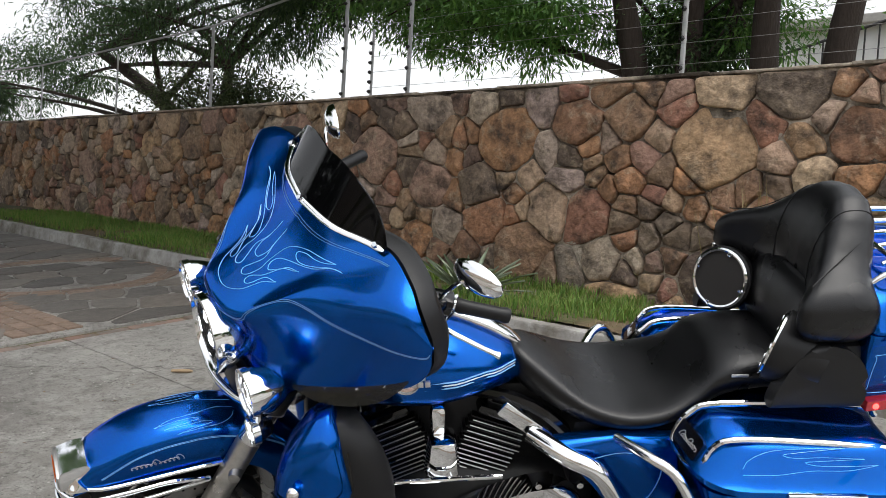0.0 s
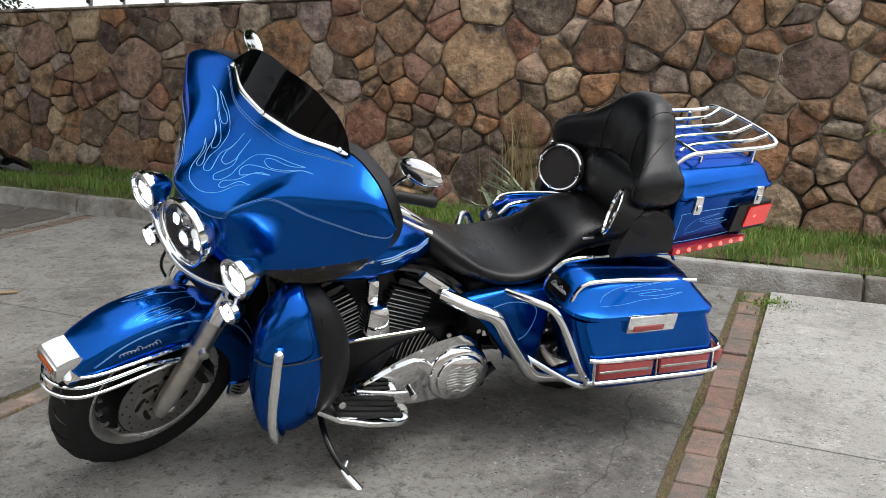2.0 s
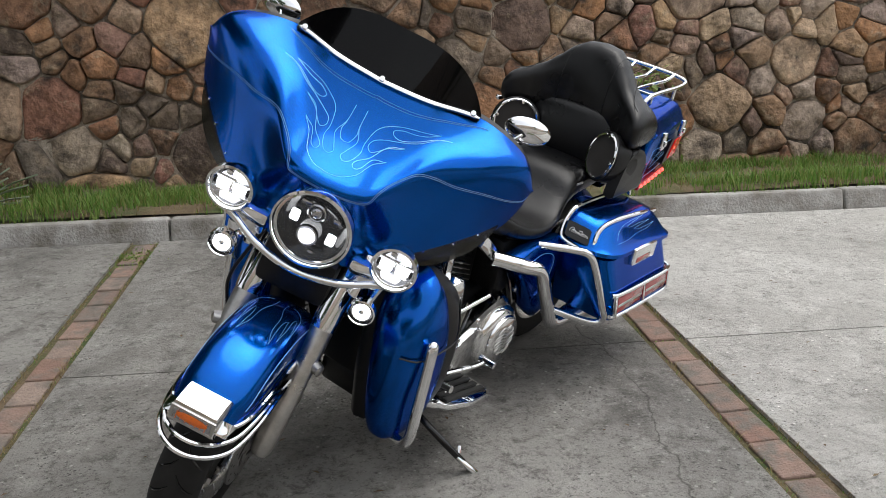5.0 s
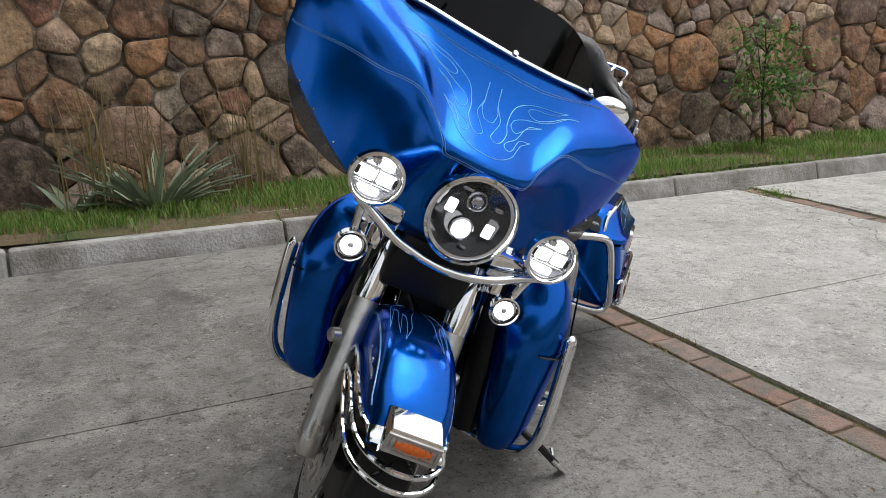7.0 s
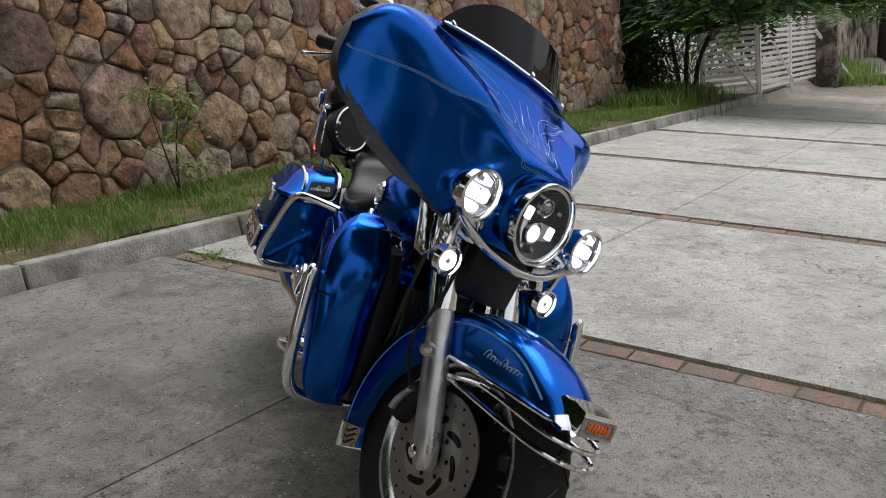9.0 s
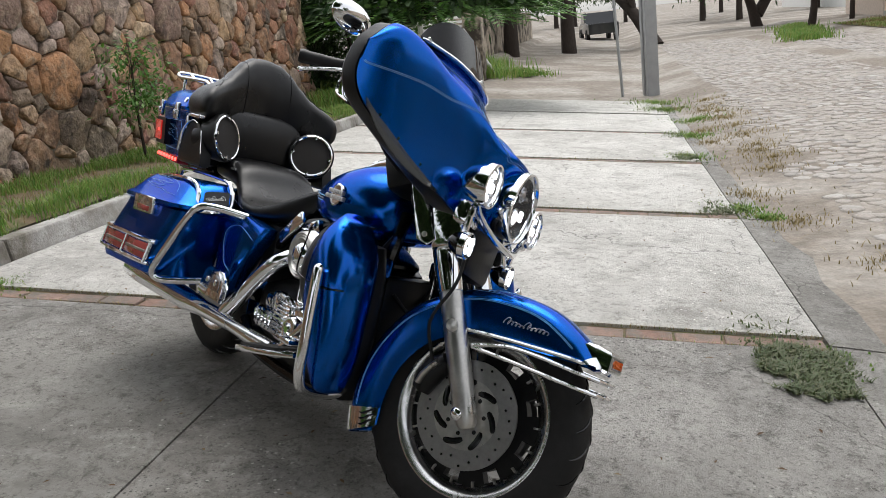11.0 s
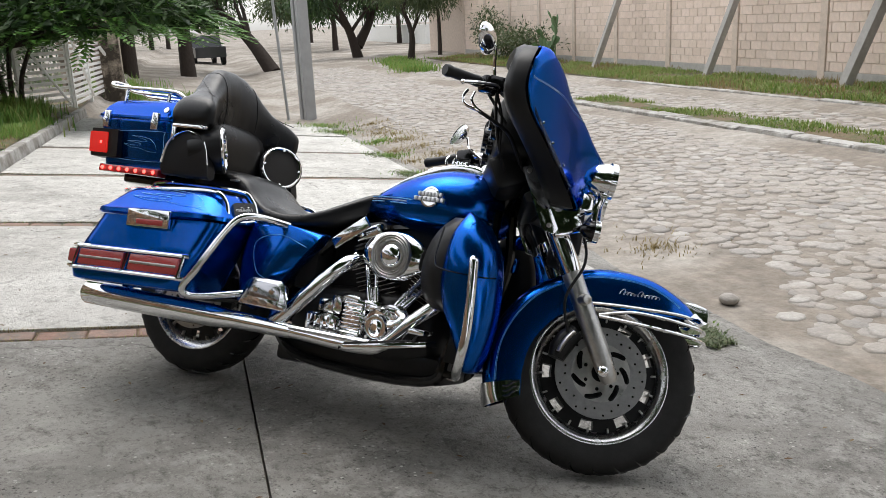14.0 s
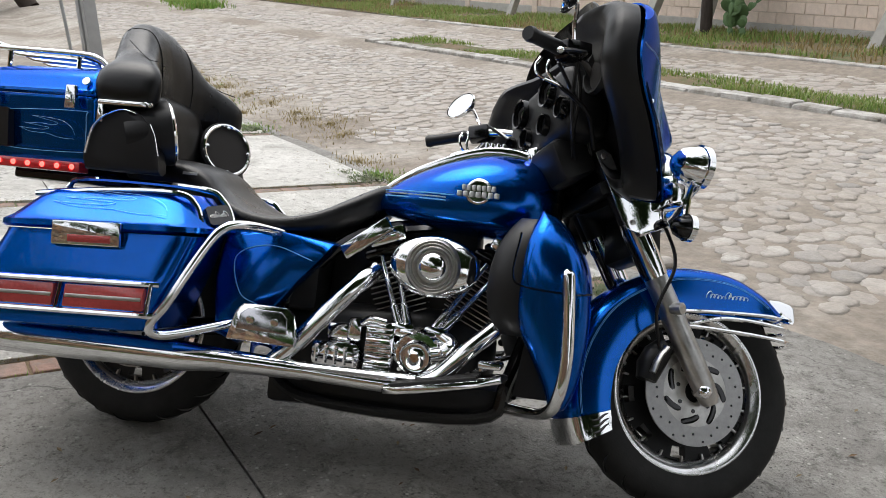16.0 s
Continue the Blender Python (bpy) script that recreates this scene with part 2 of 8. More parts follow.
    l.new(bu.outputs[0], b.inputs["Normal"])
    return m


# Three tones of one concrete: stains, with sun and shade put into the colour.
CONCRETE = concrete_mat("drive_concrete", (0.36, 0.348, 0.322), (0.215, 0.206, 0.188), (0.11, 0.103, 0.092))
CONCRETE_PALE = concrete_mat("pale_drive_concrete", (0.62, 0.608, 0.572), (0.475, 0.463, 0.43), (0.27, 0.258, 0.232))
CONCRETE_STAIN_SHADE = concrete_mat("stained_shaded_drive_concrete", (0.37, 0.357, 0.33), (0.215, 0.205, 0.188), (0.092, 0.086, 0.077))
EDGECON = shader("kerb_concrete", (0.42, 0.41, 0.39), rough=0.88, vary=0.2, scale=9, second=(0.15, 0.135, 0.11), mix_scale=3.0, mix_lo=0.40, mix_hi=0.66, third=(0.22, 0.20, 0.17), third_scale=9, world_space=True,
                 bump=0.5, bump_scale=60)
BRICK = shader("strip_brick", rough=0.9, world_space=True, rand=[(0.22, 0.135, 0.105), (0.28, 0.185, 0.145), (0.20, 0.145, 0.12), (0.30, 0.23, 0.19)], vary=0.25, scale=30,
               bump=0.5, bump_scale=120, second=(0.16, 0.14, 0.12), mix_scale=9)
MORTAR = shader("wall_mortar", (0.47, 0.40, 0.32), rough=0.95, vary=0.4, scale=22, bump=1.0, bump_scale=45, second=(0.05, 0.04, 0.03), mix_scale=1.6, mix_lo=0.42, mix_hi=0.60)
STONES = [(0.367, 0.201, 0.102), (0.204, 0.11, 0.074), (0.456, 0.302, 0.173), (0.109, 0.083, 0.067), (0.34, 0.21, 0.159), (0.503, 0.369, 0.243), (0.272, 0.166, 0.1),
          (0.177, 0.145, 0.114), (0.408, 0.212, 0.105), (0.292, 0.145, 0.109), (0.428, 0.346, 0.262), (0.367, 0.275, 0.237)]
STONE = shader("field_stone", rough=0.85, rand=STONES, vary=0.62, scale=17, bump=1.0, bump_scale=34, second=(0.050, 0.037, 0.030), mix_scale=5.0, mix_lo=0.48, mix_hi=0.70,
               world_space=True, third=(0.43, 0.335, 0.235), third_scale=6.5)
STONE_FAR = shader("field_stone_far", rough=0.85, rand=STONES, island=True, vary=0.62, scale=17, bump=1.0, bump_scale=34, second=(0.050, 0.037, 0.030), mix_scale=5.0,
                   mix_lo=0.48, mix_hi=0.70, world_space=True, third=(0.43, 0.335, 0.235), third_scale=6.5)
COBBLES = [(0.27, 0.247, 0.22), (0.32, 0.295, 0.265), (0.205, 0.19, 0.172), (0.29, 0.257, 0.226), (0.37, 0.35, 0.32)]
COBBLE = shader("cobble_stone", rough=0.6, rand=COBBLES, vary=0.25, scale=25, bump=0.3, bump_scale=70, world_space=True, second=(0.27, 0.24, 0.205), mix_scale=2.0)
COBBLE_FAR = shader("cobble_stone_far", rough=0.6, rand=COBBLES, island=True, vary=0.25, scale=25, bump=0.3, bump_scale=70, second=(0.27, 0.24, 0.205), mix_scale=2.0)
DIRT = shader("road_dirt", (0.20, 0.172, 0.142), rough=0.95, vary=0.4, scale=9, second=(0.33, 0.305, 0.27), mix_scale=0.5, bump=0.5, bump_scale=35)
SOIL = shader("verge_soil", (0.13, 0.095, 0.055), rough=0.95, vary=0.35, scale=12, second=(0.06, 0.085, 0.025), mix_scale=2.2, bump=0.6, bump_scale=50)
BLOCK = shader("wall_block", rough=0.9, rand=[(0.74, 0.61, 0.52), (0.79, 0.66, 0.57), (0.69, 0.57, 0.48), (0.76, 0.63, 0.535)], vary=0.12, scale=10, bump=0.3, bump_scale=50)
BLOCK_FAR = shader("wall_block_far", rough=0.9, rand=[(0.74, 0.61, 0.52), (0.79, 0.66, 0.57), (0.69, 0.57, 0.48), (0.76, 0.63, 0.535)], island=True, vary=0.12,
                   scale=10, bump=0.3, bump_scale=50)
BLOCKJOINT = shader("block_mortar", (0.62, 0.52, 0.44), rough=0.95, vary=0.2, scale=8, bump=0.3, bump_scale=60)
POSTCON = shader("post_concrete", (0.40, 0.385, 0.36), rough=0.85, vary=0.18, scale=8, bump=0.3, bump_scale=60)
BARK = shader("bark", (0.042, 0.032, 0.026), rough=0.95, vary=0.4, scale=10, bump=1.0, bump_scale=18, stretch=(3, 3, 0.6))
WHITE = shader("white_gate_paint", (0.74, 0.74, 0.72), rough=0.5, vary=0.08, scale=4)
GREYPOLE = shader("pole_grey", (0.33, 0.335, 0.335), rough=0.6, vary=0.15, scale=3)
DARKIRON = shader("dark_iron", (0.03, 0.03, 0.03), rough=0.6)
WIRE = shader("fence_wire", (0.30, 0.30, 0.30), rough=0.4, metal=0.8)


def leaf_mat(name, colors, rough=0.55):
    m = shader(name, rough=rough, rand=colors, island=True)
    b = m.node_tree.nodes["Principled BSDF"]
    n, l = m.node_tree.nodes, m.node_tree.links
    tr = n.new("ShaderNodeBsdfTranslucent")
    mx = n.new("ShaderNodeMixShader")
    mx.inputs[0].default_value = 0.35
    col = b.inputs["Base Color"].links[0].from_socket
    l.new(col, tr.inputs["Color"])
    l.new(b.outputs[0], mx.inputs[1])
    l.new(tr.outputs[0], mx.inputs[2])
    l.new(mx.outputs[0], n["Material Output"].inputs["Surface"])
    return m


WEED = leaf_mat("creeping_weed", [(0.08, 0.12, 0.045), (0.11, 0.145, 0.06), (0.15, 0.155, 0.08), (0.06, 0.09, 0.04)])
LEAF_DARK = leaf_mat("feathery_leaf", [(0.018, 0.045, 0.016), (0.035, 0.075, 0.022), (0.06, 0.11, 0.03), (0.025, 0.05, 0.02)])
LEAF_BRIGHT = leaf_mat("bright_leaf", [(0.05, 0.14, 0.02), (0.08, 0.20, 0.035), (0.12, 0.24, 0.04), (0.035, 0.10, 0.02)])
LEAF_OLIVE = leaf_mat("olive_leaf", [(0.045, 0.065, 0.025), (0.07, 0.10, 0.04), (0.10, 0.12, 0.05)])
LEAF_DRY = leaf_mat("dry_grass", [(0.28, 0.21, 0.09), (0.20, 0.16, 0.07), (0.34, 0.27, 0.13)])
GRASS = leaf_mat("grass_blade", [(0.084, 0.182, 0.028), (0.126, 0.252, 0.042), (0.196, 0.322, 0.063), (0.252, 0.266, 0.084), (0.098, 0.210, 0.035)])
# brighter, yellower copy of the grass; far-wall sunlight is put into the colour
FAR_GRASS = leaf_mat("sunlit_grass", [(0.12, 0.20, 0.04), (0.17, 0.26, 0.055), (0.24, 0.30, 0.09), (0.28, 0.28, 0.11)])
YUCCA = shader("yucca_leaf", rough=0.5, rand=[(0.20, 0.24, 0.16), (0.28, 0.33, 0.23), (0.15, 0.20, 0.12)], vary=0.2, scale=6)
CACTUS = shader("cactus_green", (0.10, 0.17, 0.07), rough=0.6, vary=0.3, scale=9, bump=0.2, bump_scale=60)

# ---- mesh helpers ----
SX, SY = -0.0201, 0.1083


def drive_z(x, y):
    """Height of the sloping concrete drive."""
    return SX * max(-15, min(15, x)) + SY * y


def mesh_from(name, verts, faces, material, smooth=False):
    me = bpy.data.meshes.new(name)
    me.from_pydata(verts, [], faces)
    me.update()
    if material:
        me.materials.append(material)
    if smooth:
        me.polygons.foreach_set("use_smooth", [True] * len(me.polygons))
    return me


def finish(name, bm, material, smooth=True, angle=40):
    """bmesh to mesh, smooth with sharp edges past an angle."""
    bmesh.ops.recalc_face_normals(bm, faces=bm.faces)
    lim = radians(angle)
    for f in bm.faces:
        f.smooth = smooth
    if smooth:
        for e in bm.edges:
            if len(e.link_faces) == 2 and e.calc_face_angle(0) > lim:
                e.smooth = False
    me = bpy.data.meshes.new(name)
    bm.to_mesh(me)
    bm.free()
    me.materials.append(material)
    return me


def part(name, bm, material, parent, label="", smooth=True, angle=40):
    """One mesh object under a thing or a part."""
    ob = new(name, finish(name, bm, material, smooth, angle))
    ob.parent = parent
    if label:
        ob["label"] = label
    return ob


def empty(name, label="", category="", m=None, group="", kind=""):
    ob = new(name)
    ob.empty_display_size = 0.1
    if m is not None:
        ob.matrix_world = m
    return tagged(ob, label, category, group, kind)


def add_box(bm, lo, hi, bevel=0.0, m=None):
    r = bmesh.ops.create_cube(bm, size=1.0)
    s = [h - l for l, h in zip(lo, hi)]
    c = [(h + l) / 2 for l, h in zip(lo, hi)]
    for v in r["verts"]:
        v.co = Vector((v.co.x * s[0] + c[0], v.co.y * s[1] + c[1], v.co.z * s[2] + c[2]))
    vs = r["verts"]
    if bevel:
        es = list({e for v in vs for e in v.link_edges})
        g = bmesh.ops.bevel(bm, geom=es, offset=bevel, segments=2, profile=0.5, affect="EDGES")
        vs = list({v for f in g["faces"] for v in f.verts} | {v for v in vs if v.is_valid})
    if m is not None:
        bmesh.ops.transform(bm, matrix=m, verts=vs)
    return vs


def frames_along(pts, closed=False):
    pts = [Vector(p) for p in pts]
    out, up = [], None
    for i, p in enumerate(pts):
        a = pts[i - 1] if i > 0 or closed else p
        b = pts[(i + 1) % len(pts)] if i < len(pts) - 1 or closed else p
        t = (b - a).normalized()
        if up is None:
            up = Vector((0, 0, 1)) if abs(t.z) < 0.9 else Vector((1, 0, 0))
        side = t.cross(up)
        if side.length < 1e-6:
            side = t.orthogonal()
        side.normalize()
        up = side.cross(t).normalized()
        out.append((p, side, up))
    return out


def add_tube(bm, pts, r, seg=10, closed=False, flat=1.0, caps=True):
    """A tube along points; r is one radius or one for each point; flat squashes it along its up side."""
    fr = frames_along(pts, closed)
    rs = r if isinstance(r, (list, tuple)) else [r] * len(pts)
    rings = []
    for (p, s, u), rad in zip(fr, rs):
        rings.append([bm.verts.new(p + s * (rad * math.cos(a)) + u * (rad * flat * math.sin(a))) for a in (2 * math.pi * k / seg for k in range(seg))])
    n = len(rings)
    for i in range(n if closed else n - 1):
        a, b = rings[i], rings[(i + 1) % n]
        for k in range(seg):
            bm.faces.new((a[k], a[(k + 1) % seg], b[(k + 1) % seg], b[k]))
    if caps and not closed:
        bm.faces.new(rings[0][::-1])
        bm.faces.new(rings[-1])
    return bm


def spline(pts, steps=6, closed=False):
    """Catmull-Rom through the points."""
    P = [Vector(p) for p in pts]
    n = len(P)
    out = []
    for i in range(n if closed else n - 1):
        p0 = P[i - 1] if i > 0 or closed else P[0] * 2 - P[1]
        p1, p2 = P[i], P[(i + 1) % n]
        p3 = P[(i + 2) % n] if i + 2 < n or closed else P[-1] * 2 - P[-2]
        for k in range(steps):
            t = k / steps
            out.append(0.5 * ((2 * p1) + (p2 - p0) * t + (2 * p0 - 5 * p1 + 4 * p2 - p3) * t * t + (3 * p1 - p0 - 3 * p2 + p3) * t ** 3))
    if not closed:
        out.append(P[-1])
    return out


def add_lathe(bm, profile, origin=(0, 0, 0), axis=(0, 0, 1), seg=24, closed=False):
    """profile: (distance along the axis, radius) points turned round the axis."""
    ax = Vector(axis).normalized()
    s = ax.orthogonal().normalized()
    t = ax.cross(s)
    o = Vector(origin)
    rings = []
    for d, r in profile:
        if r < 1e-5:
            rings.append([bm.verts.new(o + ax * d)])
        else:
            rings.append([bm.verts.new(o + ax * d + (s * math.cos(a) + t * math.sin(a)) * r) for a in (2 * math.pi * k / seg for k in range(seg))])
    pairs = list(zip(rings[:-1], rings[1:])) + ([(rings[-1], rings[0])] if closed else [])
    for a, b in pairs:
        for k in range(seg):
            k2 = (k + 1) % seg
            if len(a) == 1 and len(b) == 1:
                continue
            if len(a) == 1:
                bm.faces.new((a[0], b[k2], b[k]))
            elif len(b) == 1:
                bm.faces.new((a[k], a[k2], b[0]))
            else:
                bm.faces.new((a[k], a[k2], b[k2], b[k]))
    return bm


def add_loft(bm, rings, close_ends=True, closed=True):
    """Skin over rings of the same number of points."""
    R = [[bm.verts.new(p) for p in r] for r in rings]
    n = len(R[0])
    for a, b in zip(R[:-1], R[1:]):
        for k in range(n if closed else n - 1):
            bm.faces.new((a[k], a[(k + 1) % n], b[(k + 1) % n], b[k]))
    if close_ends and closed:
        bm.faces.new(R[0][::-1])
        bm.faces.new(R[-1])
    return R


def add_sheet(bm, grid, thick=0.004):
    """A shell of some thickness over a grid of points."""
    g = [[Vector(p) for p in row] for row in grid]
    nr, nc = len(g), len(g[0])

    def nrm(i, j):
        a = g[min(i + 1, nr - 1)][j] - g[max(i - 1, 0)][j]
        b = g[i][min(j + 1, nc - 1)] - g[i][max(j - 1, 0)]
        v = a.cross(b)
        return v.normalized() if v.length > 1e-9 else Vector((0, 0, 1))
    N = [[nrm(i, j) for j in range(nc)] for i in range(nr)]
    A = [[bm.verts.new(g[i][j]) for j in range(nc)] for i in range(nr)]
    B = [[bm.verts.new(g[i][j] - N[i][j] * thick) for j in range(nc)] for i in range(nr)]
    for i in range(nr - 1):
        for j in range(nc - 1):
            bm.faces.new((A[i][j], A[i + 1][j], A[i + 1][j + 1], A[i][j + 1]))
            bm.faces.new((B[i][j], B[i][j + 1], B[i + 1][j + 1], B[i + 1][j]))
    rim = [(i, 0) for i in range(nr)] + [(nr - 1, j) for j in range(1, nc)] + [(i, nc - 1) for i in range(nr - 2, -1, -1)] + [(0, j) for j in range(nc - 2, 0, -1)]
    for (i, j), (k, m) in zip(rim, rim[1:] + rim[:1]):
        bm.faces.new((A[i][j], B[i][j], B[k][m], A[k][m]))
    return N


def add_extrude(bm, poly, lo, hi, axis=1, bevel=0.0):
    """A flat outline in the two other axes, from lo to hi along the axis."""
    def at(p, d):
        c = list(p)
        c.insert(axis, d)
        return Vector(c)
    a = [bm.verts.new(at(p, lo)) for p in poly]
    b = [bm.verts.new(at(p, hi)) for p in poly]
    n = len(poly)
    fs = [bm.faces.new(a[::-1]), bm.faces.new(b)]
    for k in range(n):
        fs.append(bm.faces.new((a[k], a[(k + 1) % n], b[(k + 1) % n], b[k])))
    if bevel:
        es = list({e for f in fs[:2] for e in f.edges})
        bmesh.ops.bevel(bm, geom=es, offset=bevel, segments=2, profile=0.5, affect="EDGES")
    return fs


def lerp(a, b, t):
    return a + (b - a) * t


def curve_at(table, u):
    """Smooth value of a table of (u, value...) rows at u."""
    if u <= table[0][0]:
        return Vector(table[0][1:]) if len(table[0]) > 3 else list(table[0][1:])
    for (a, b) in zip(table[:-1], table[1:]):
        if u <= b[0]:
            t = (u - a[0]) / (b[0] - a[0])
            t = t * t * (3 - 2 * t) * 0.5 + t * 0.5
            return [lerp(p, q, t) for p, q in zip(a[1:], b[1:])]
    return list(table[-1][1:])

# ---- the ground and the walls ----
ROAD_Z, ROAD_SX = -0.25, -0.008
KERB_Y, WALL_Y, WALL_TOP = 2.43, 3.90, 2.19
EDGE_Y, MEDIAN_Y, LANE_Y, FAR_KERB_Y, FAR_WALL_Y = -1.9, -6.75, -7.75, -9.75, -12.6


def ground_z(x, y):
    xs = max(-15, min(15, x))
    road = ROAD_Z + ROAD_SX * xs
    if y > 3.0:
        return drive_z(x, KERB_Y) + 0.15 + 0.035 * min(1.0, (y - 3.0))
    if y > KERB_Y:
        return drive_z(x, KERB_Y) - 0.06 + 0.21 * min(1, (y - KERB_Y) / 0.2)
    if y > EDGE_Y:
        return drive_z(x, y) - 0.06
    if y > -2.9:
        t = (EDGE_Y - y) / 1.0
        return lerp(drive_z(x, EDGE_Y) - 0.06, road - 0.02, min(1, t))
    if y > MEDIAN_Y:
        return road - 0.02
    if y > LANE_Y:
        return road + 0.03
    if y > FAR_KERB_Y:
        return road - 0.02
    return road + 0.06


def sheet_mesh(name, xs, ys, material, lift=0.0, rough=0.0):
    verts = [(x, y, ground_z(x, y) + lift + rough * noise.noise((x * 1.3, y * 1.3, 3))) for x in xs for y in ys]
    ny = len(ys)
    faces = [(i * ny + j, (i + 1) * ny + j, (i + 1) * ny + j + 1, i * ny + j + 1) for i in range(len(xs) - 1) for j in range(ny - 1)]
    return mesh_from(name, verts, faces, material, True)


gx = [-600, -200, -80, -40, -25] + [-20 + 0.8 * k for k in range(64)] + [40, 60, 90, 150, 300, 700]
gy = [-600, -250, -100, -50, -30, -20, -15, -12.6, -11, -9.76, -9.75, -9.2, -8.5, -7.76, -7.75, -7.2, -6.76, -6.75, -6, -5, -4, -3.4, -2.9, -2.6, -2.25, -1.9, -1.2, 0,
      1.2, 2.0, 2.36, 2.46, 2.56, 2.8, 3.0, 3.3, 3.6, 4.0, 5, 8, 20, 60, 200, 600]
ground = tagged(new("ground", sheet_mesh("ground", gx, gy, DIRT)), "dusty beige earth under the drive, road and verges", "ground", kind="structure")
verge_x = [-20 + 0.25 * k for k in range(150)]
verge = tagged(new("verge", sheet_mesh("verge", verge_x, [2.60, 2.7, 2.9, 3.1, 3.3, 3.5, 3.7, 3.9], SOIL, 0.015, 0.03)),
               "brown soil verge with patchy grass below the stone wall", "verge", kind="structure")
tagged(new("median", sheet_mesh("median", [-14 + 0.5 * k for k in range(56)], [-7.75, -7.5, -7.25, -7.0, -6.9], SOIL, 0.02, 0.02)),
       "narrow soil and grass strip between the two cobbled lanes", "verge", kind="structure")
tagged(new("far_verge", sheet_mesh("far_verge", [-14 + 0.5 * k for k in range(100)], [-12.6, -12, -11.4, -10.8, -10.3, -9.9], SOIL, 0.02, 0.03)),
       "grassy soil strip at the foot of the block wall", "verge", kind="structure")

# stone wall: mortar core, stones follow at the end of the file
bm = bmesh.new()
add_box(bm, (-24, WALL_Y + 0.04, -0.3), (11.6, WALL_Y + 0.4, WALL_TOP))
wall_stone = tagged(new("wall_stone", finish("wall_stone", bm, MORTAR, False)), "rough wall of brown and reddish field stones in grey mortar", "wall", kind="structure")
bm = bmesh.new()
for k in range(36):
    x0 = -24 + k * 0.99
    add_box(bm, (x0, WALL_Y - 0.015 + 0.01 * (k % 3), WALL_TOP), (x0 + 0.985, WALL_Y + 0.42, WALL_TOP + 0.02 + 0.012 * ((k * 7) % 5) / 5), 0.008)
ob = new("wall_coping", finish("wall_coping", bm, MORTAR, False))
ob.parent = wall_stone
ob["label"] = "weathered grey mortar coping"

# kerb along the verge
kerb = empty("kerb", "weathered pale grey concrete kerb with mossy stains", "kerb", kind="structure")
for k in range(24):
    x0 = -20 + k * 1.45
    bm = bmesh.new()
    z0 = drive_z(x0, KERB_Y)
    vs = add_box(bm, (0.006, 0, -0.12), (1.444, 0.16, 0.125), 0.018)
    for v in vs:
        v.co.z += drive_z(x0 + v.co.x, KERB_Y) + 0.006 * noise.noise((x0 + v.co.x * 3, v.co.y * 8, 1))
        v.co.y += KERB_Y + (0.03 if v.co.z > z0 + 0.05 else 0.0) * (1 if v.co.y < 0.08 else 0)
        v.co.x += x0
    part("kerb_stone", bm, EDGECON, kerb, smooth=False)

# far block wall: core, pilasters, blocks follow at the end
FW_LO, FW_HI, FW_TOP = -9.0, 38.4, 3.1
bm = bmesh.new()
add_box(bm, (FW_LO, FW_WALL := FAR_WALL_Y - 0.2, -0.4), (FW_HI, FAR_WALL_Y - 0.012, FW_TOP))
wall_far = tagged(new("wall_far", finish("wall_far", bm, BLOCKJOINT, False)), "tall pinkish concrete-block wall with slim pilasters", "wall", kind="structure")
FW_BASE = ROAD_Z - 0.03
PIL = [FW_LO + 3.15 * k for k in range(16)]
for x in PIL:
    bm = bmesh.new()
    add_box(bm, (x - 0.11, FAR_WALL_Y - 0.1, -0.4), (x + 0.11, FAR_WALL_Y + 0.035, FW_TOP), 0.008)
    part("pilaster", bm, BLOCKJOINT, wall_far, "plain mortar pilaster", False)
bm = bmesh.new()
add_box(bm, (FW_LO, FAR_WALL_Y - 0.1, -0.4), (FW_HI, FAR_WALL_Y + 0.02, FW_BASE + 0.2), 0.01)
part("footing", bm, POSTCON, wall_far, "grey concrete footing", False)

# sloping props and posts before the far wall
for x, lean_x, w, h in ((15.9, 0.85, 0.085, 3.2), (11.2, 0.95, 0.10, 3.4), (9.75, 0.12, 0.10, 2.6), (22.0, 0.9, 0.09, 3.0), (6.2, 0.8, 0.10, 3.2)):
    bm = bmesh.new()
    vs = add_box(bm, (-w, -w, -0.1), (w, w, h), 0.01)
    for v in vs:
        v.co = Vector((x + v.co.x - lean_x * v.co.z / h * 1.0, FAR_WALL_Y + 1.0 + v.co.y - 0.75 * max(0, v.co.z) / h, FW_BASE + 0.05 + v.co.z))
    tagged(new("concrete_post", finish("concrete_post", bm, POSTCON, False)), "grey concrete post leaning against the block wall", "post", "posts at the block wall")

# kerb stones of the median and the far verge
med = empty("median_kerb", "line of worn pale kerb stones along the road", "kerb", kind="structure")
x = -12.0
while x < 13.5:
    w = random.uniform(0.42, 0.58)
    bm = bmesh.new()
    vs = add_box(bm, (x + 0.012, MEDIAN_Y - 0.17, -0.5), (x + w - 0.012, MEDIAN_Y + 0.07, ROAD_Z + ROAD_SX * x + 0.075 + random.uniform(-0.012, 0.012)), 0.02)
    for v in vs:
        v.co.y += 0.05 * (v.co.z < ROAD_Z) + random.uniform(-0.008, 0.008)
    part("kerb_stone", bm, EDGECON, med, smooth=False)
    x += w
fk = empty("far_kerb", "low pale kerb before the block wall", "kerb", kind="structure")
x = -12.0
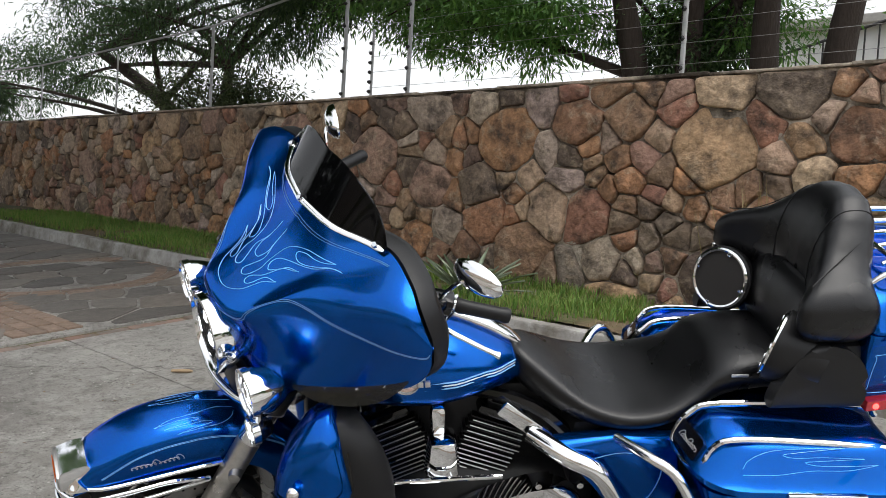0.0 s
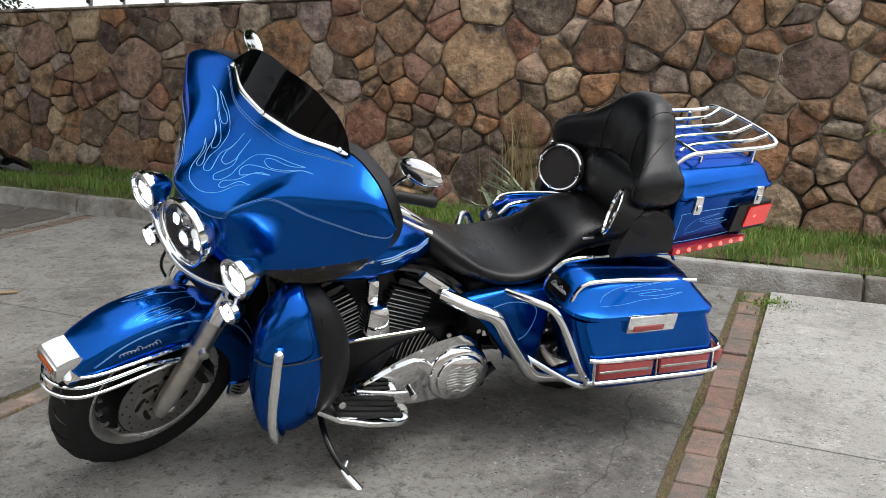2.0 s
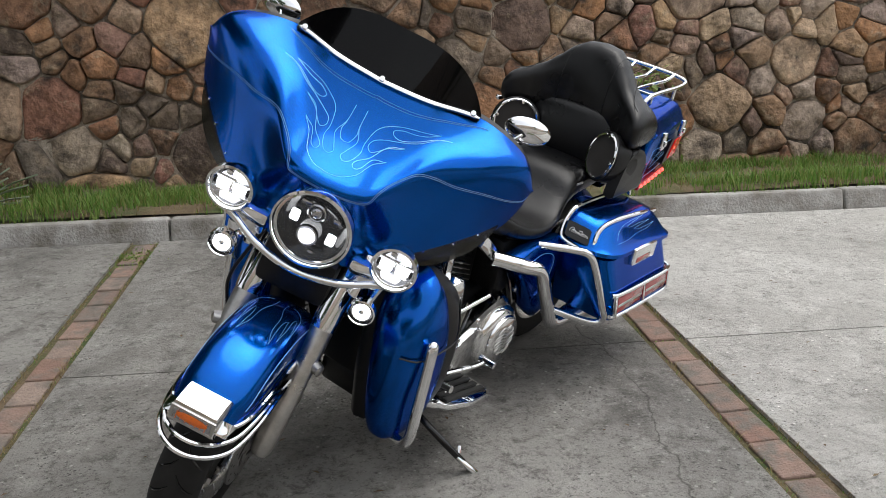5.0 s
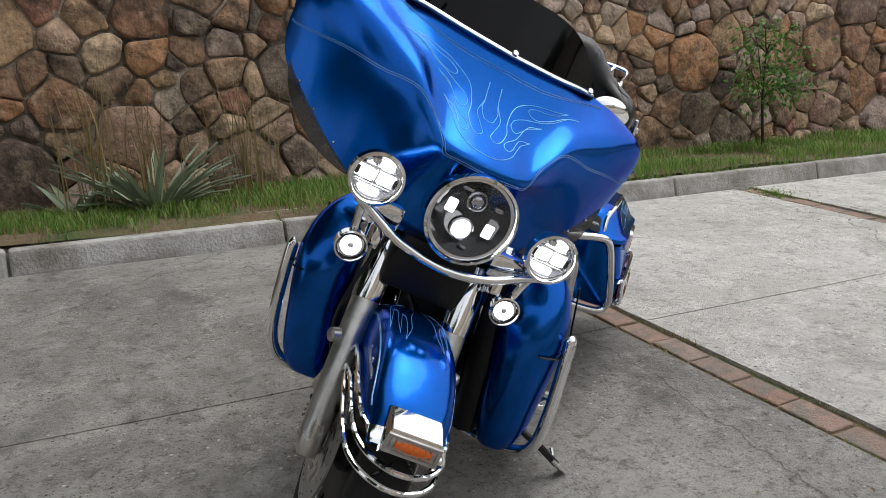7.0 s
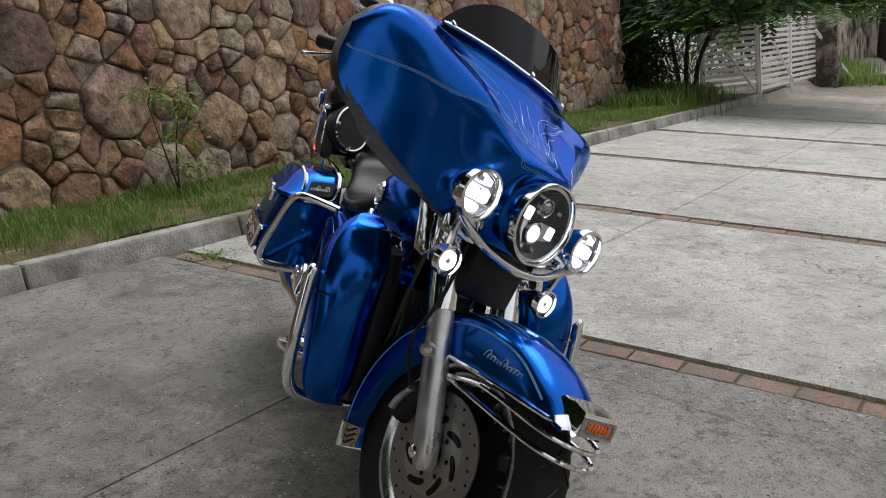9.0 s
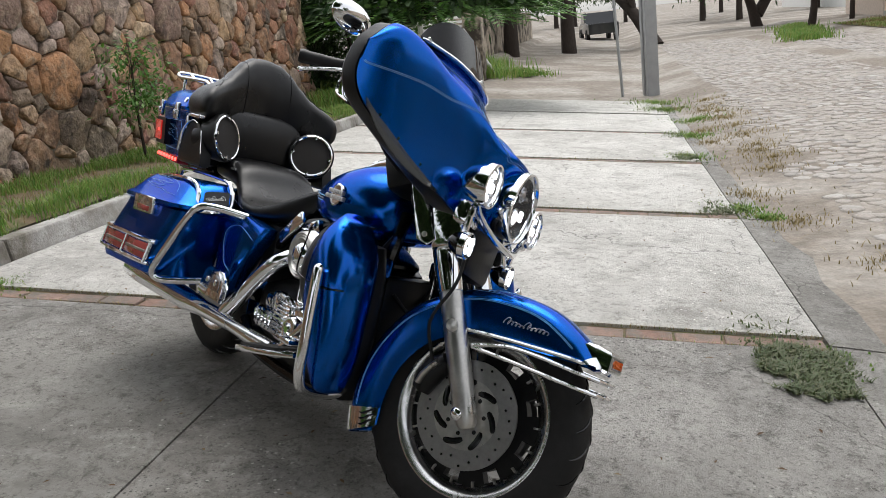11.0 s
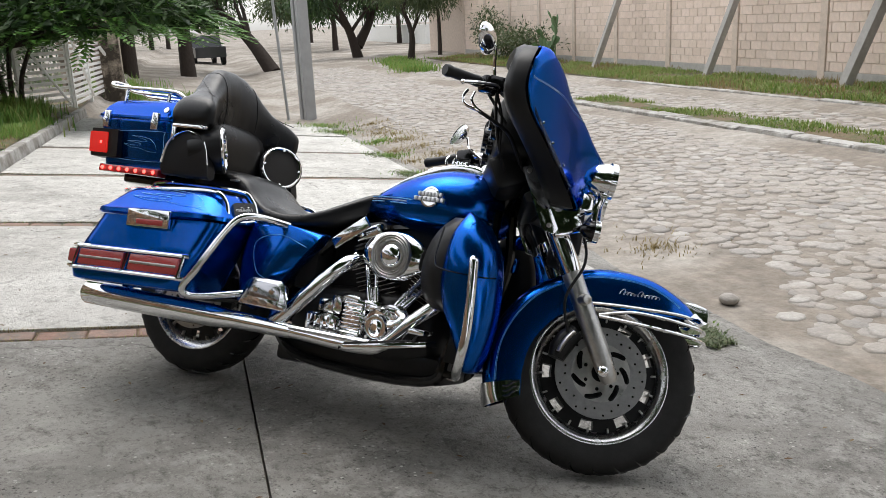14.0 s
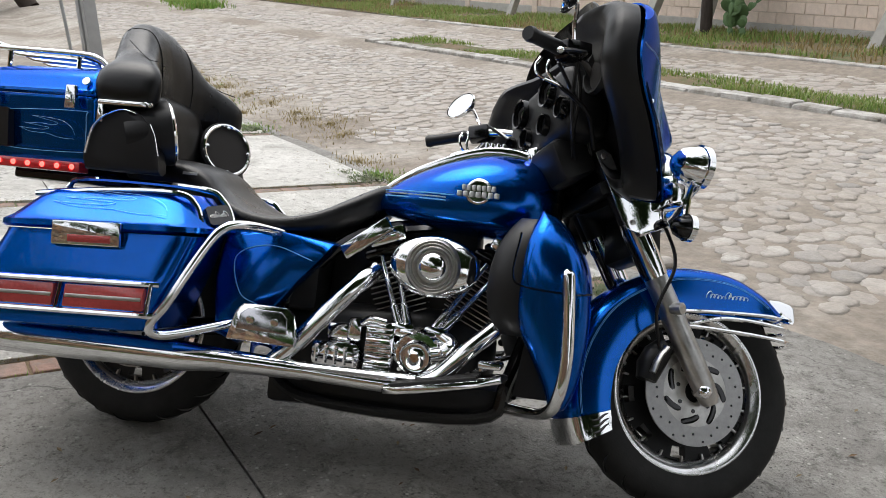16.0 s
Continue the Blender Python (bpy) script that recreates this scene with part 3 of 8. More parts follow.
while x < 34:
    w = random.uniform(0.9, 1.1)
    bm = bmesh.new()
    add_box(bm, (x + 0.012, FAR_KERB_Y - 0.2, -0.5), (x + w - 0.012, FAR_KERB_Y, ROAD_Z + ROAD_SX * x + 0.085 + random.uniform(-0.012, 0.012)), 0.02)
    part("kerb_stone", bm, EDGECON, fk, smooth=False)
    x += w

# white slatted gate
for gx0, gy0, gx1, gy1, prop in ((14.1, 3.42, 15.05, 2.68, False), (15.08, 2.66, 19.0, 2.45, True)):
    GL, GH = math.hypot(gx1 - gx0, gy1 - gy0), 1.62
    gate = empty("gate", "white-painted gate leaf of horizontal metal slats", "gate", Matrix.Translation((gx0, gy0, .05)) @ Matrix.Rotation(math.atan2(gy1 - gy0, gx1 - gx0), 4, "Z"), "gate leaves")
    for k in range(15):
        bm = bmesh.new()
        z = 0.08 + k * (GH - 0.12) / 14
        add_box(bm, (0.03, -0.012, z), (GL - 0.03, 0.012, z + 0.06), 0.004)
        part("slat", bm, WHITE, gate, smooth=False)
    for x in ((0.0, GL) if not prop else (0.0, GL * 0.5, GL)):
        bm = bmesh.new()
        add_box(bm, (x - 0.04, -0.035, 0.0), (x + 0.04, 0.035, GH + 0.02), 0.006)
        part("gate_post", bm, WHITE, gate, smooth=False)
    bm = bmesh.new()
    add_tube(bm, [(0.06, -0.06, GH * .85), (GL * (.5 if prop else .9), -0.06, 0.12)], 0.025, 6)
    part("brace", bm, WHITE, gate)
    if prop:
        bm = bmesh.new()
        add_tube(bm, [(GL * 0.95, -0.05, 1.1), (GL * 0.95 + 1.15, -0.55, -0.1)], 0.04, 6)
        part("prop", bm, WHITE, gate)
bm = bmesh.new()
add_box(bm, (18.95, 2.0, -0.3), (19.5, 2.6, 1.75), 0.02)
tagged(new("gate_pillar", finish("gate_pillar", bm, MORTAR, False)), "rough stone pillar at the end of the gate", "pillar", kind="structure")

# utility pole and sign post
bm = bmesh.new()
for dx in (-0.085, 0.085):
    add_box(bm, (dx - 0.05, -0.13, -0.3), (dx + 0.05, 0.13, 9.0), 0.012)
add_box(bm, (-0.05, -0.09, -0.3), (0.05, 0.09, 9.0))
utility_pole = tagged(new("utility_pole", finish("utility_pole", bm, GREYPOLE, False)), "tall grey concrete utility pole with a grooved face", "pole")
utility_pole.location = (15.9, -1.85, -0.32)
utility_pole.rotation_euler = (0, 0, 0.4)
sign = empty("street_sign", "thin grey sign post with a small plate", "sign", Matrix.Translation((14.3, -1.25, -0.28)) @ Matrix.Rotation(radians(-2.5), 4, "X"))
bm = bmesh.new()
add_tube(bm, [(0, 0, -0.1), (0, 0, 2.55)], 0.028, 8)
part("post", bm, GREYPOLE, sign)
bm = bmesh.new()
add_box(bm, (-0.35, -0.01, 2.3), (0.35, 0.01, 2.5), 0.004)
part("plate", bm, GREYPOLE, sign, "small grey street sign plate", False)

# ---- the motorcycle: x to its rear, y to its right, z up, standing on its side stand with the bars turned left ----
LEAN, STEER, RAKE = 15.53, 25.5, 28.0
BIKE = Matrix(((0.6809, -0.7321, 0.02, 0), (0.7295, 0.6755, -0.1077, 0), (0.0653, 0.0879, 0.994, 0), (0, 0, 0, 1))) @ Matrix.Rotation(radians(LEAN), 4, "X")
AXLE = Vector((-0.74, 0, 0.318))


def turned(steer, shift):
    """Turn about the steering axis."""
    axis = Vector((math.sin(radians(RAKE)), 0, math.cos(radians(RAKE))))
    return Matrix.Translation(AXLE) @ Matrix.Rotation(radians(steer), 4, axis) @ Matrix.Translation(Vector((0, shift, 0)) - AXLE)


FORK = turned(STEER, -0.014)
REAR = Vector((0.90, 0, 0.318))
moto = empty("motorcycle", "blue touring motorcycle with flame pinstripes leaning on its side stand", "motorcycle", BIKE)


def fpart(name, bm, material, parent, label="", smooth=True, angle=40):
    """A part that turns with the fork."""
    bm.transform(FORK)
    return part(name, bm, material, parent, label, smooth, angle)


def oval_ring(cx, cz, x, hw, hh, power=2.4, n=24):
    """A rounded ring across the bike at x."""
    out = []
    for k in range(n):
        a = 2 * math.pi * k / n
        c, s = math.cos(a), math.sin(a)
        out.append((x, cx + hw * math.copysign(abs(c) ** (2 / power), c), cz + hh * math.copysign(abs(s) ** (2 / power), s)))
    return out


def smooth_loft(bm, keys, steps=4, closed=True):
    """Loft through key rings with smooth rings between."""
    n = len(keys[0])
    cols = [spline([k[i] for k in keys], steps) for i in range(n)]
    return add_loft(bm, [[cols[i][r] for i in range(n)] for r in range(len(cols[0]))], True, closed)


# one side of a flame: licks with rounded roots and drawn-out tips, in unit coordinates
LICKS = [[(0, 0), (.25, .02), (.5, .18), (.78, .22), (1, .42)], [(1, .42), (.76, .36), (.55, .36), (.46, .46), (.6, .52), (.9, .62)],
         [(.9, .62), (.6, .64), (.38, .60), (.30, .70), (.44, .80), (.76, .98)], [(.76, .98), (.44, .92), (.2, .80), (.05, .5), (0, .2)]]

# -- wheels --
def tyre(bm, c, r, hw):
    prof = []
    for k in range(17):
        a = math.pi * k / 16
        prof.append((-hw * math.cos(a), (r - 0.062) + 0.062 * math.sin(a) ** 0.62))
    prof = [(-hw * 0.80, r - 0.098)] + prof + [(hw * 0.80, r - 0.098)]
    add_lathe(bm, prof, c, (0, 1, 0), 72, True)


def tread(bm, c, r, hw, n):
    for k in range(n):
        for s in (-1, 1):
            a0 = 2 * math.pi * (k + 0.5 * (s > 0)) / n
            pts = []
            for q in range(5):
                t = q / 4
                y = s * hw * (0.08 + 0.80 * t)
                a = a0 - 0.15 * t ** 0.7
                cy = max(-1.0, min(1.0, y / hw))
                rr = (r - 0.062) + 0.062 * (1 - cy * cy) ** 0.31 + 0.0006
                pts.append(Vector(c) + Vector((-rr * math.cos(a), y, rr * math.sin(a))))
            add_tube(bm, pts, [0.001, 0.003, 0.0034, 0.003, 0.001], 5)


def polar_plate(bm, o, radii, seg, cut, thick):
    """A round plate across the axle with pieces cut out where cut(radius, angle) holds."""
    ring = [[bm.verts.new(o + Vector((q * math.cos(2 * math.pi * k / seg), 0, q * math.sin(2 * math.pi * k / seg)))) for k in range(seg)] for q in radii]
    for i in range(len(radii) - 1):
        for k in range(seg):
            if not cut((radii[i] + radii[i + 1]) / 2, 2 * math.pi * (k + .5) / seg):
                bm.faces.new((ring[i][k], ring[i + 1][k], ring[i + 1][(k + 1) % seg], ring[i][(k + 1) % seg]))
    bmesh.ops.delete(bm, geom=[v for v in bm.verts if not v.link_faces], context="VERTS")
    bmesh.ops.solidify(bm, geom=bm.faces[:], thickness=thick)
    ys = [v.co.y for v in bm.verts]
    bmesh.ops.translate(bm, vec=(0, o.y - (min(ys) + max(ys)) / 2, 0), verts=bm.verts)


def wheel(name, c, r, hw, maker, label):
    bm = bmesh.new()
    rr = r - 0.093
    add_lathe(bm, [(-hw * .78, rr + .004), (-hw * .84, rr - .004), (-hw * .80, rr - .012), (-hw * .50, rr - .036), (-hw * .30, rr - .040), (hw * .30, rr - .040), (hw * .50, rr - .036), (hw * .80, rr - .012), (hw * .84, rr - .004), (hw * .78, rr + .004)],
              c, (0, 1, 0), 72, True)
    w = maker(name, bm, BRIGHTRIM, moto, label)
    bm = bmesh.new()
    tyre(bm, c, r, hw)
    t = maker("tyre", bm, RUBBER, w, "black road tyre with grooved tread", angle=60)
    bm = bmesh.new()
    tread(bm, c, r, hw, 26)
    maker("tread_groove", bm, GLOSSBLACK, w)
    bm = bmesh.new()
    add_lathe(bm, [(-.055, 0), (-.055, .03), (-.03, .05), (.03, .05), (.055, .03), (.055, 0)], c, (0, 1, 0), 24)
    maker("hub", bm, ENGINE, w)
    # cast web with nine windows
    bm = bmesh.new()
    polar_plate(bm, Vector(c), [.045, .08, .12, .146, .150, .180, .184, rr - .034], 72,
                lambda r_, a_: .148 < r_ < .182 and (a_ * 9 / (2 * math.pi)) % 1.0 > .58, .034)
    maker("web", bm, ENGINE, w, "black cast web with nine windows")
    # bright machined ticks inside the rim
    for k in range(18):
        a = 2 * math.pi * (k + .5) / 18
        bm = bmesh.new()
        add_box(bm, (rr - 0.052, -hw * .46, -0.0028), (rr - 0.036, hw * .46, 0.0028), 0.001)
        bm.transform(Matrix.Translation(c) @ Matrix.Rotation(a, 4, "Y"))
        maker("rim_rib", bm, SATIN, w)
    return w


def brake_disc(parent, c, y, r, maker):
    o = Vector((c[0], y, c[2]))
    bm = bmesh.new()
    polar_plate(bm, o, [r * k for k in (.64, .72, .86, 1.0)], 72, lambda q, a: False, .005)
    d = maker("brake_disc", bm, DISC, parent, "steel brake disc with drilled holes")
    bm = bmesh.new()
    polar_plate(bm, o, [r * k for k in (.20, .30, .45, .60, .70)], 56, lambda q, a: False, .004)
    car_ = maker("disc_carrier", bm, SATIN, d, "satin carrier with curved slots")
    sgn = 1 if y > 0 else -1
    for k in range(28):
        a = 2 * math.pi * k / 28
        rad = r * (.78 + .07 * (k % 3))
        bm = bmesh.new()
        add_lathe(bm, [(0, .0036), (sgn * .0031, .0036), (sgn * .0031, 0)], o + Vector((rad * math.cos(a), 0, rad * math.sin(a))), (0, 1, 0), 8)
        maker("drilled_hole", bm, GLOSSBLACK, d)
    for k in range(7):
        a0 = 2 * math.pi * k / 7
        for ra, rb, sweep, w in ((.34, .38, .52, .0062), (.44, .62, .66, .0088)):
            bm = bmesh.new()
            pts = [o + Vector((r * lerp(ra, rb, t) * math.cos(a0 + sweep * t), sgn * .0024, r * lerp(ra, rb, t) * math.sin(a0 + sweep * t))) for t in (0, .15, .35, .55, .75, .9, 1)]
            add_tube(bm, pts, [w * .5, w * .9, w, w, w, w * .9, w * .5], 10) if ra > .4 else add_lathe(bm, [(0, .006), (sgn * .0032, .006), (sgn * .0032, 0)], pts[3], (0, 1, 0), 10)
            for v in bm.verts:
                v.co.y = o.y + sgn * .0022 + (v.co.y - o.y - sgn * .0022) * .12
            maker("disc_slot", bm, GLOSSBLACK, car_)
    return d


front_wheel = wheel("front_wheel", AXLE, 0.318, 0.058, fpart, "cast front wheel with a silver rim lip and black spokes")
rear_wheel = wheel("rear_wheel", REAR, 0.318, 0.066, part, "cast rear wheel with a silver rim lip")
for y in (-0.078, 0.078):
    brake_disc(front_wheel, AXLE, y, 0.146, fpart)
brake_disc(rear_wheel, REAR, 0.075, 0.14, part)

# -- fork --
ax = Vector((math.sin(radians(29.5)), 0, math.cos(radians(29.5))))
for s, nm in ((-1, "left"), (1, "right")):
    foot = AXLE + Vector((0, s * 0.112, 0))
    leg_dir = ax
    off = Vector((-0.014, 0, 0))
    a = foot + off
    bm = bmesh.new()
    add_tube(bm, [a + leg_dir * d for d in (-.035, -.02, .02, .10, .33, .345)], [.020, .028, .032, .0325, .0325, .030], 20)
    slider = fpart("fork_slider", bm, SATIN, moto, "satin aluminium fork slider")
    bm = bmesh.new()
    add_lathe(bm, [(-.02, .001), (-.02, .019), (.025, .019), (.032, .012), (.034, 0)], foot + Vector((0, s * 0.0, 0)), (0, s, 0), 14)
    fpart("axle_nut", bm, CHROME, slider)
    bm = bmesh.new()
    add_lathe(bm, [(0, .02), (.03, .016), (.035, 0)], a + leg_dir * .24 + Vector((0, s * .02, 0)), (-.5, s, 0), 12)
    fpart("reflector_stud", bm, SATIN, slider)
    bm = bmesh.new()
    add_tube(bm, [a + leg_dir * d for d in (.335, .36, .48, .50)], [.034, .0365, .0375, .036], 20)
    cover = fpart("fork_cover", bm, CHROME, moto, "chrome fork cover")
    bm = bmesh.new()
    add_tube(bm, [a + leg_dir * d for d in (.49, .60, .78)], [.036, .034, .032], 16)
    fpart("fork_shroud", bm, PLASTIC, cover, "black fork shroud")
    bm = bmesh.new()
    add_box(bm, (-.052, -.014, -.055), (.045, .014, .065), .008)
    bm.transform(Matrix.Translation(a + leg_dir * .52 + Vector((-.03, s * .04, 0))) @ Matrix.Rotation(radians(26), 4, "Y"))
    fpart("lamp_bracket", bm, CHROME, cover, "chrome lamp bracket")
    # brake caliper behind the leg
    bm = bmesh.new()
    pts = [AXLE + Vector((.15 * math.cos(t), s * .085, .15 * math.sin(t))) for t in (0.1, 0.35, 0.6, 0.85)]
    add_tube(bm, pts, [.028, .037, .037, .028], 10)
    cal = fpart("brake_caliper", bm, ENGINE, moto, "black front brake caliper")
    bm = bmesh.new()
    pts = [AXLE + Vector((.152 * math.cos(t), s * .118, .152 * math.sin(t))) for t in (0.22, 0.4, 0.58, 0.76)]
    add_tube(bm, pts, [.016, .019, .017, .019], 10, flat=0.5)
    fpart("caliper_insert", bm, SATIN, cal, "polished caliper insert")
bm = bmesh.new()
add_box(bm, (-.06, -.16, -.02), (.06, .16, .02), .012)
bm.transform(Matrix.Translation(AXLE + ax * .60 + Vector((0.0, 0, 0))) @ Matrix.Rotation(radians(26), 4, "Y"))
fpart("triple_tree", bm, ENGINE, moto)
bm = bmesh.new()
add_tube(bm, spline([AXLE + Vector(p) for p in ((.13, .115, .10), (.16, .15, .2), (.12, .16, .32), (.14, .14, .42), (.20, .10, .55))], 6), .005, 8)
fpart("brake_hose", bm, PLASTIC, moto)

# -- front fender --
FEN = [(38, .376, .330), (46, .378, .290), (62, .368, .245), (90, .350, .215), (120, .347, .215), (150, .360, .228), (180, .371, .244), (200, .376, .258), (207, .380, .268)]


def fender_pt(th, k):
    """k from -1 to 1 over the fender from the left skirt to the right one."""
    ro, ri = curve_at([(a, b, c) for a, b, c in FEN], th)
    if th < 90:
        ri = min(ro - .012, .211 / (math.sin(radians(th)) - .065 * math.cos(radians(th))))
    hw = 0.086 if th > 54 else lerp(0.074, 0.086, (th - 38) / 16)
    a = abs(k)
    if a < 0.62:
        t = a / 0.62
        y = hw * math.sin(t * math.pi / 2) ** 0.9
        r = ro - min(0.045, (ro - ri) * .8) * (1 - math.cos(t * math.pi / 2)) ** 1.2
    else:
        t = (a - 0.62) / 0.38
        y = hw + 0.004 * math.sin(t * 3.14)
        r = lerp(ro - min(0.045, (ro - ri) * .8), ri, t)
    t = radians(th)
    return AXLE + Vector((-r * math.cos(t), math.copysign(y, k), r * math.sin(t)))


bm = bmesh.new()
add_sheet(bm, [[fender_pt(38 + 169 * i / 44, -1 + 2 * j / 26) for j in range(27)] for i in range(45)], 0.003)
fender = fpart("front_fender", bm, BLUE, moto, "blue front fender with deep skirts", angle=60)
bm = bmesh.new()
add_sheet(bm, [[fender_pt(197 + 10.6 * i / 6, -1 + 2 * j / 26) + (fender_pt(197 + 10.6 * i / 6, -1 + 2 * j / 26) - AXLE).normalized() * .004 for j in range(27)] for i in range(7)], -0.006)
tip = fpart("rear_tip", bm, CHROME, fender, "chrome fender tip with flame cut-outs", angle=60)
for s in (-1, 1):
    for q in range(3):
        bm = bmesh.new()
        pts = [fender_pt(199.3 + 2.8 * q + 1.0 * math.sin(5 * t), s * (.66 + .28 * t)) + Vector((0, s * .006, 0)) for t in (0, .25, .5, .75, 1)]
        add_tube(bm, spline(pts, 3), [.0015 + .0025 * math.sin(3.14 * k / 12) for k in range(13)], 6)
        fpart("flame_slot", bm, GLOSSBLACK, tip)
# rails round the fender's front
RAILS = ([(-.662, .094, .530), (-.76, .096, .540), (-.88, .096, .548), (-.96, .090, .552)], [(-.70, .104, .496), (-.75, .106, .512), (-.81, .106, .526), (-.90, .104, .528), (-.985, .092, .524)],
         [(-.70, .104, .492), (-.80, .107, .492), (-.90, .106, .490), (-.99, .094, .487)])
for side in RAILS:
    side = [Vector(p) for p in side]
    e = side[-1]
    nose = [Vector((e.x - .048, .066, e.z - .001)), Vector((e.x - .072, .030, e.z - .002)), Vector((e.x - .078, 0, e.z - .002)), Vector((e.x - .072, -.030, e.z - .002)), Vector((e.x - .048, -.066, e.z - .001))]
    path = side + nose + [Vector((p.x, -p.y, p.z)) for p in side[::-1]]
    bm = bmesh.new()
    add_tube(bm, spline(path, 4), .0062, 8)
    fpart("fender_rail", bm, CHROME, fender, "chrome rail round the fender tip")
bm = bmesh.new()
add_sheet(bm, [[fender_pt(38.2 + 5 * i / 6, -.64 + 1.28 * j / 20) + (fender_pt(38.2 + 5 * i / 6, -.64 + 1.28 * j / 20) - AXLE).normalized() * .003 for j in range(21)] for i in range(7)], -0.006)
fpart("tip_trim", bm, CHROME, fender, "chrome front trim", angle=60)
bm = bmesh.new()
rings = []
for w, pts in ((.058, ((-.975, .590), (-1.005, .560), (-1.050, .545), (-1.056, .553))), (.055, ((-.978, .603), (-1.010, .598), (-1.046, .592), (-1.053, .592))), (.050, ((-.983, .608), (-1.010, .609), (-1.040, .603), (-1.047, .601)))):
    rings.append([Vector((x, -w, z)) for x, z in pts] + [Vector((x, w, z)) for x, z in pts[::-1]])
add_loft(bm, rings)
flamp = fpart("fender_lamp", bm, CHROME, fender, "chrome box lamp on the fender tip", angle=30)
face_m = Matrix.Translation((-1.0545, 0, .575)) @ Matrix.Rotation(radians(5), 4, "Y")
bm = bmesh.new()
for lo, hi in (((-.004, -.055, .014), (.002, .055, .020)), ((-.004, -.055, -.020), (.002, .055, -.014)), ((-.004, -.055, -.014), (.002, -.047, .014)), ((-.004, .047, -.014), (.002, .055, .014))):
    add_box(bm, lo, hi, .0015)
bm.transform(face_m)
fpart("lamp_bezel", bm, SATIN, flamp, "satin bezel")
bm = bmesh.new()
add_box(bm, (-.002, -.046, -.0135), (.002, .046, .0135), .001)
bm.transform(face_m)
fpart("clear_lens", bm, LAMPBOWL, flamp, "clear ribbed lens")
bm = bmesh.new()
add_lathe(bm, [(-.003, .040), (.001, .037), (.003, .020), (.004, 0)], (0, 0, 0), (-1, 0, 0), 20)
for v in bm.verts:
    v.co.z *= .26
bm.transform(face_m @ Matrix.Translation((-.003, 0, .001)))
fpart("lamp_lens", bm, AMBER, flamp, "amber lens")
for k in range(7):
    bm = bmesh.new()
    add_box(bm, (-.0012, -.0007, -.0105), (.0012, .0007, .0105))
    bm.transform(face_m @ Matrix.Translation((-.0065, -.036 + .012 * k, .001)))
    fpart("lens_rib", bm, AMBER, flamp)


def flourish(n, width, tall):
    """A slanting run of joined loops, like a hand-drawn line: points along x, rising in y."""
    pts = []
    for k in range(n * 8 + 1):
        a = 2 * math.pi * k / 8
        w = k / (n * 8)
        big = 2.3 if (w < .12 or .46 < w < .58) else 1.0 + .35 * math.sin(9.7 * w)
        y = tall * .5 * (1 - math.cos(a)) * big
        pts.append((width * w - tall * .55 * math.sin(a) + .35 * y, y))
    return pts


for s in (-1, 1):
    # script badge, as a plain flowing line
    bm = bmesh.new()
    add_tube(bm, [Vector((-.757 - px, s * .0898, .580 + py + .06 * px)) for px, py in flourish(11, .126, .0085)], .00115, 5)
    fpart("script_badge", bm, SILVER, fender, "silver script badge")
    for kk in (.56, .585):
        bm = bmesh.new()
        add_tube(bm, [fender_pt(50 + 146 * t / 40, s * kk) + (fender_pt(50 + 146 * t / 40, s * kk) - AXLE).normalized() * .0004 for t in range(41)], .0007, 5)
        fpart("pinstripe", bm, PALE, fender)
for sg in (-1, 1):
    for lick in LICKS:
        bm = bmesh.new()
        add_tube(bm, [fender_pt(112 - 34 * p.x, sg * (.05 + .34 * p.y)) + (fender_pt(112 - 34 * p.x, sg * (.05 + .34 * p.y)) - AXLE).normalized() * .0001 for p in spline([(u, w, 0) for u, w in lick], 6)], .0004, 5)
        fpart("flame_line", bm, PALE, fender)

# -- batwing fairing --
FORK = turned(31, 0)
F_TOP = [(0, -.378, 0, 1.228), (.28, -.355, .135, 1.228), (.55, -.292, .262, 1.222), (.75, -.294, .37, 1.204), (.9, -.304, .438, 1.172), (1, -.290, .478, 1.108)]
F_CREST = [(0, -.638, 0, 1.010), (.14, -.628, .07, 1.011), (.22, -.602, .107, 1.014), (.32, -.558, .150, 1.052), (.42, -.515, .192, 1.098), (.55, -.470, .254, 1.130), (.7, -.418, .336, 1.146), (.85, -.358, .418, 1.144), (.93, -.324, .454, 1.134), (1, -.290, .478, 1.107)]
F_BOT = [(0, -.575, 0, .785), (.2, -.56, .13, .795), (.4, -.482, .256, .844), (.6, -.389, .367, .905), (.8, -.313, .443, .963), (.92, -.284, .472, 1.028), (1, -.290, .478, 1.106)]
FAIR_Y = 0.018


def smooth_row(tab, u):
    """Smooth curve through rows of (u, x, y, z)."""
    n = len(tab)
    i = next((k for k in range(n - 1) if u <= tab[k + 1][0]), n - 2)
    a, b = tab[i], tab[i + 1]
    h = b[0] - a[0]
    t = (u - a[0]) / h

    def slope(j):
        lo, hi = tab[max(0, j - 1)], tab[min(n - 1, j + 1)]
        return (Vector(hi[1:]) - Vector(lo[1:])) / (hi[0] - lo[0])
    m0, m1 = slope(i) * h, slope(i + 1) * h
    return Vector(a[1:]) * (2 * t ** 3 - 3 * t ** 2 + 1) + m0 * (t ** 3 - 2 * t ** 2 + t) + Vector(b[1:]) * (-2 * t ** 3 + 3 * t ** 2) + m1 * (t ** 3 - t ** 2)


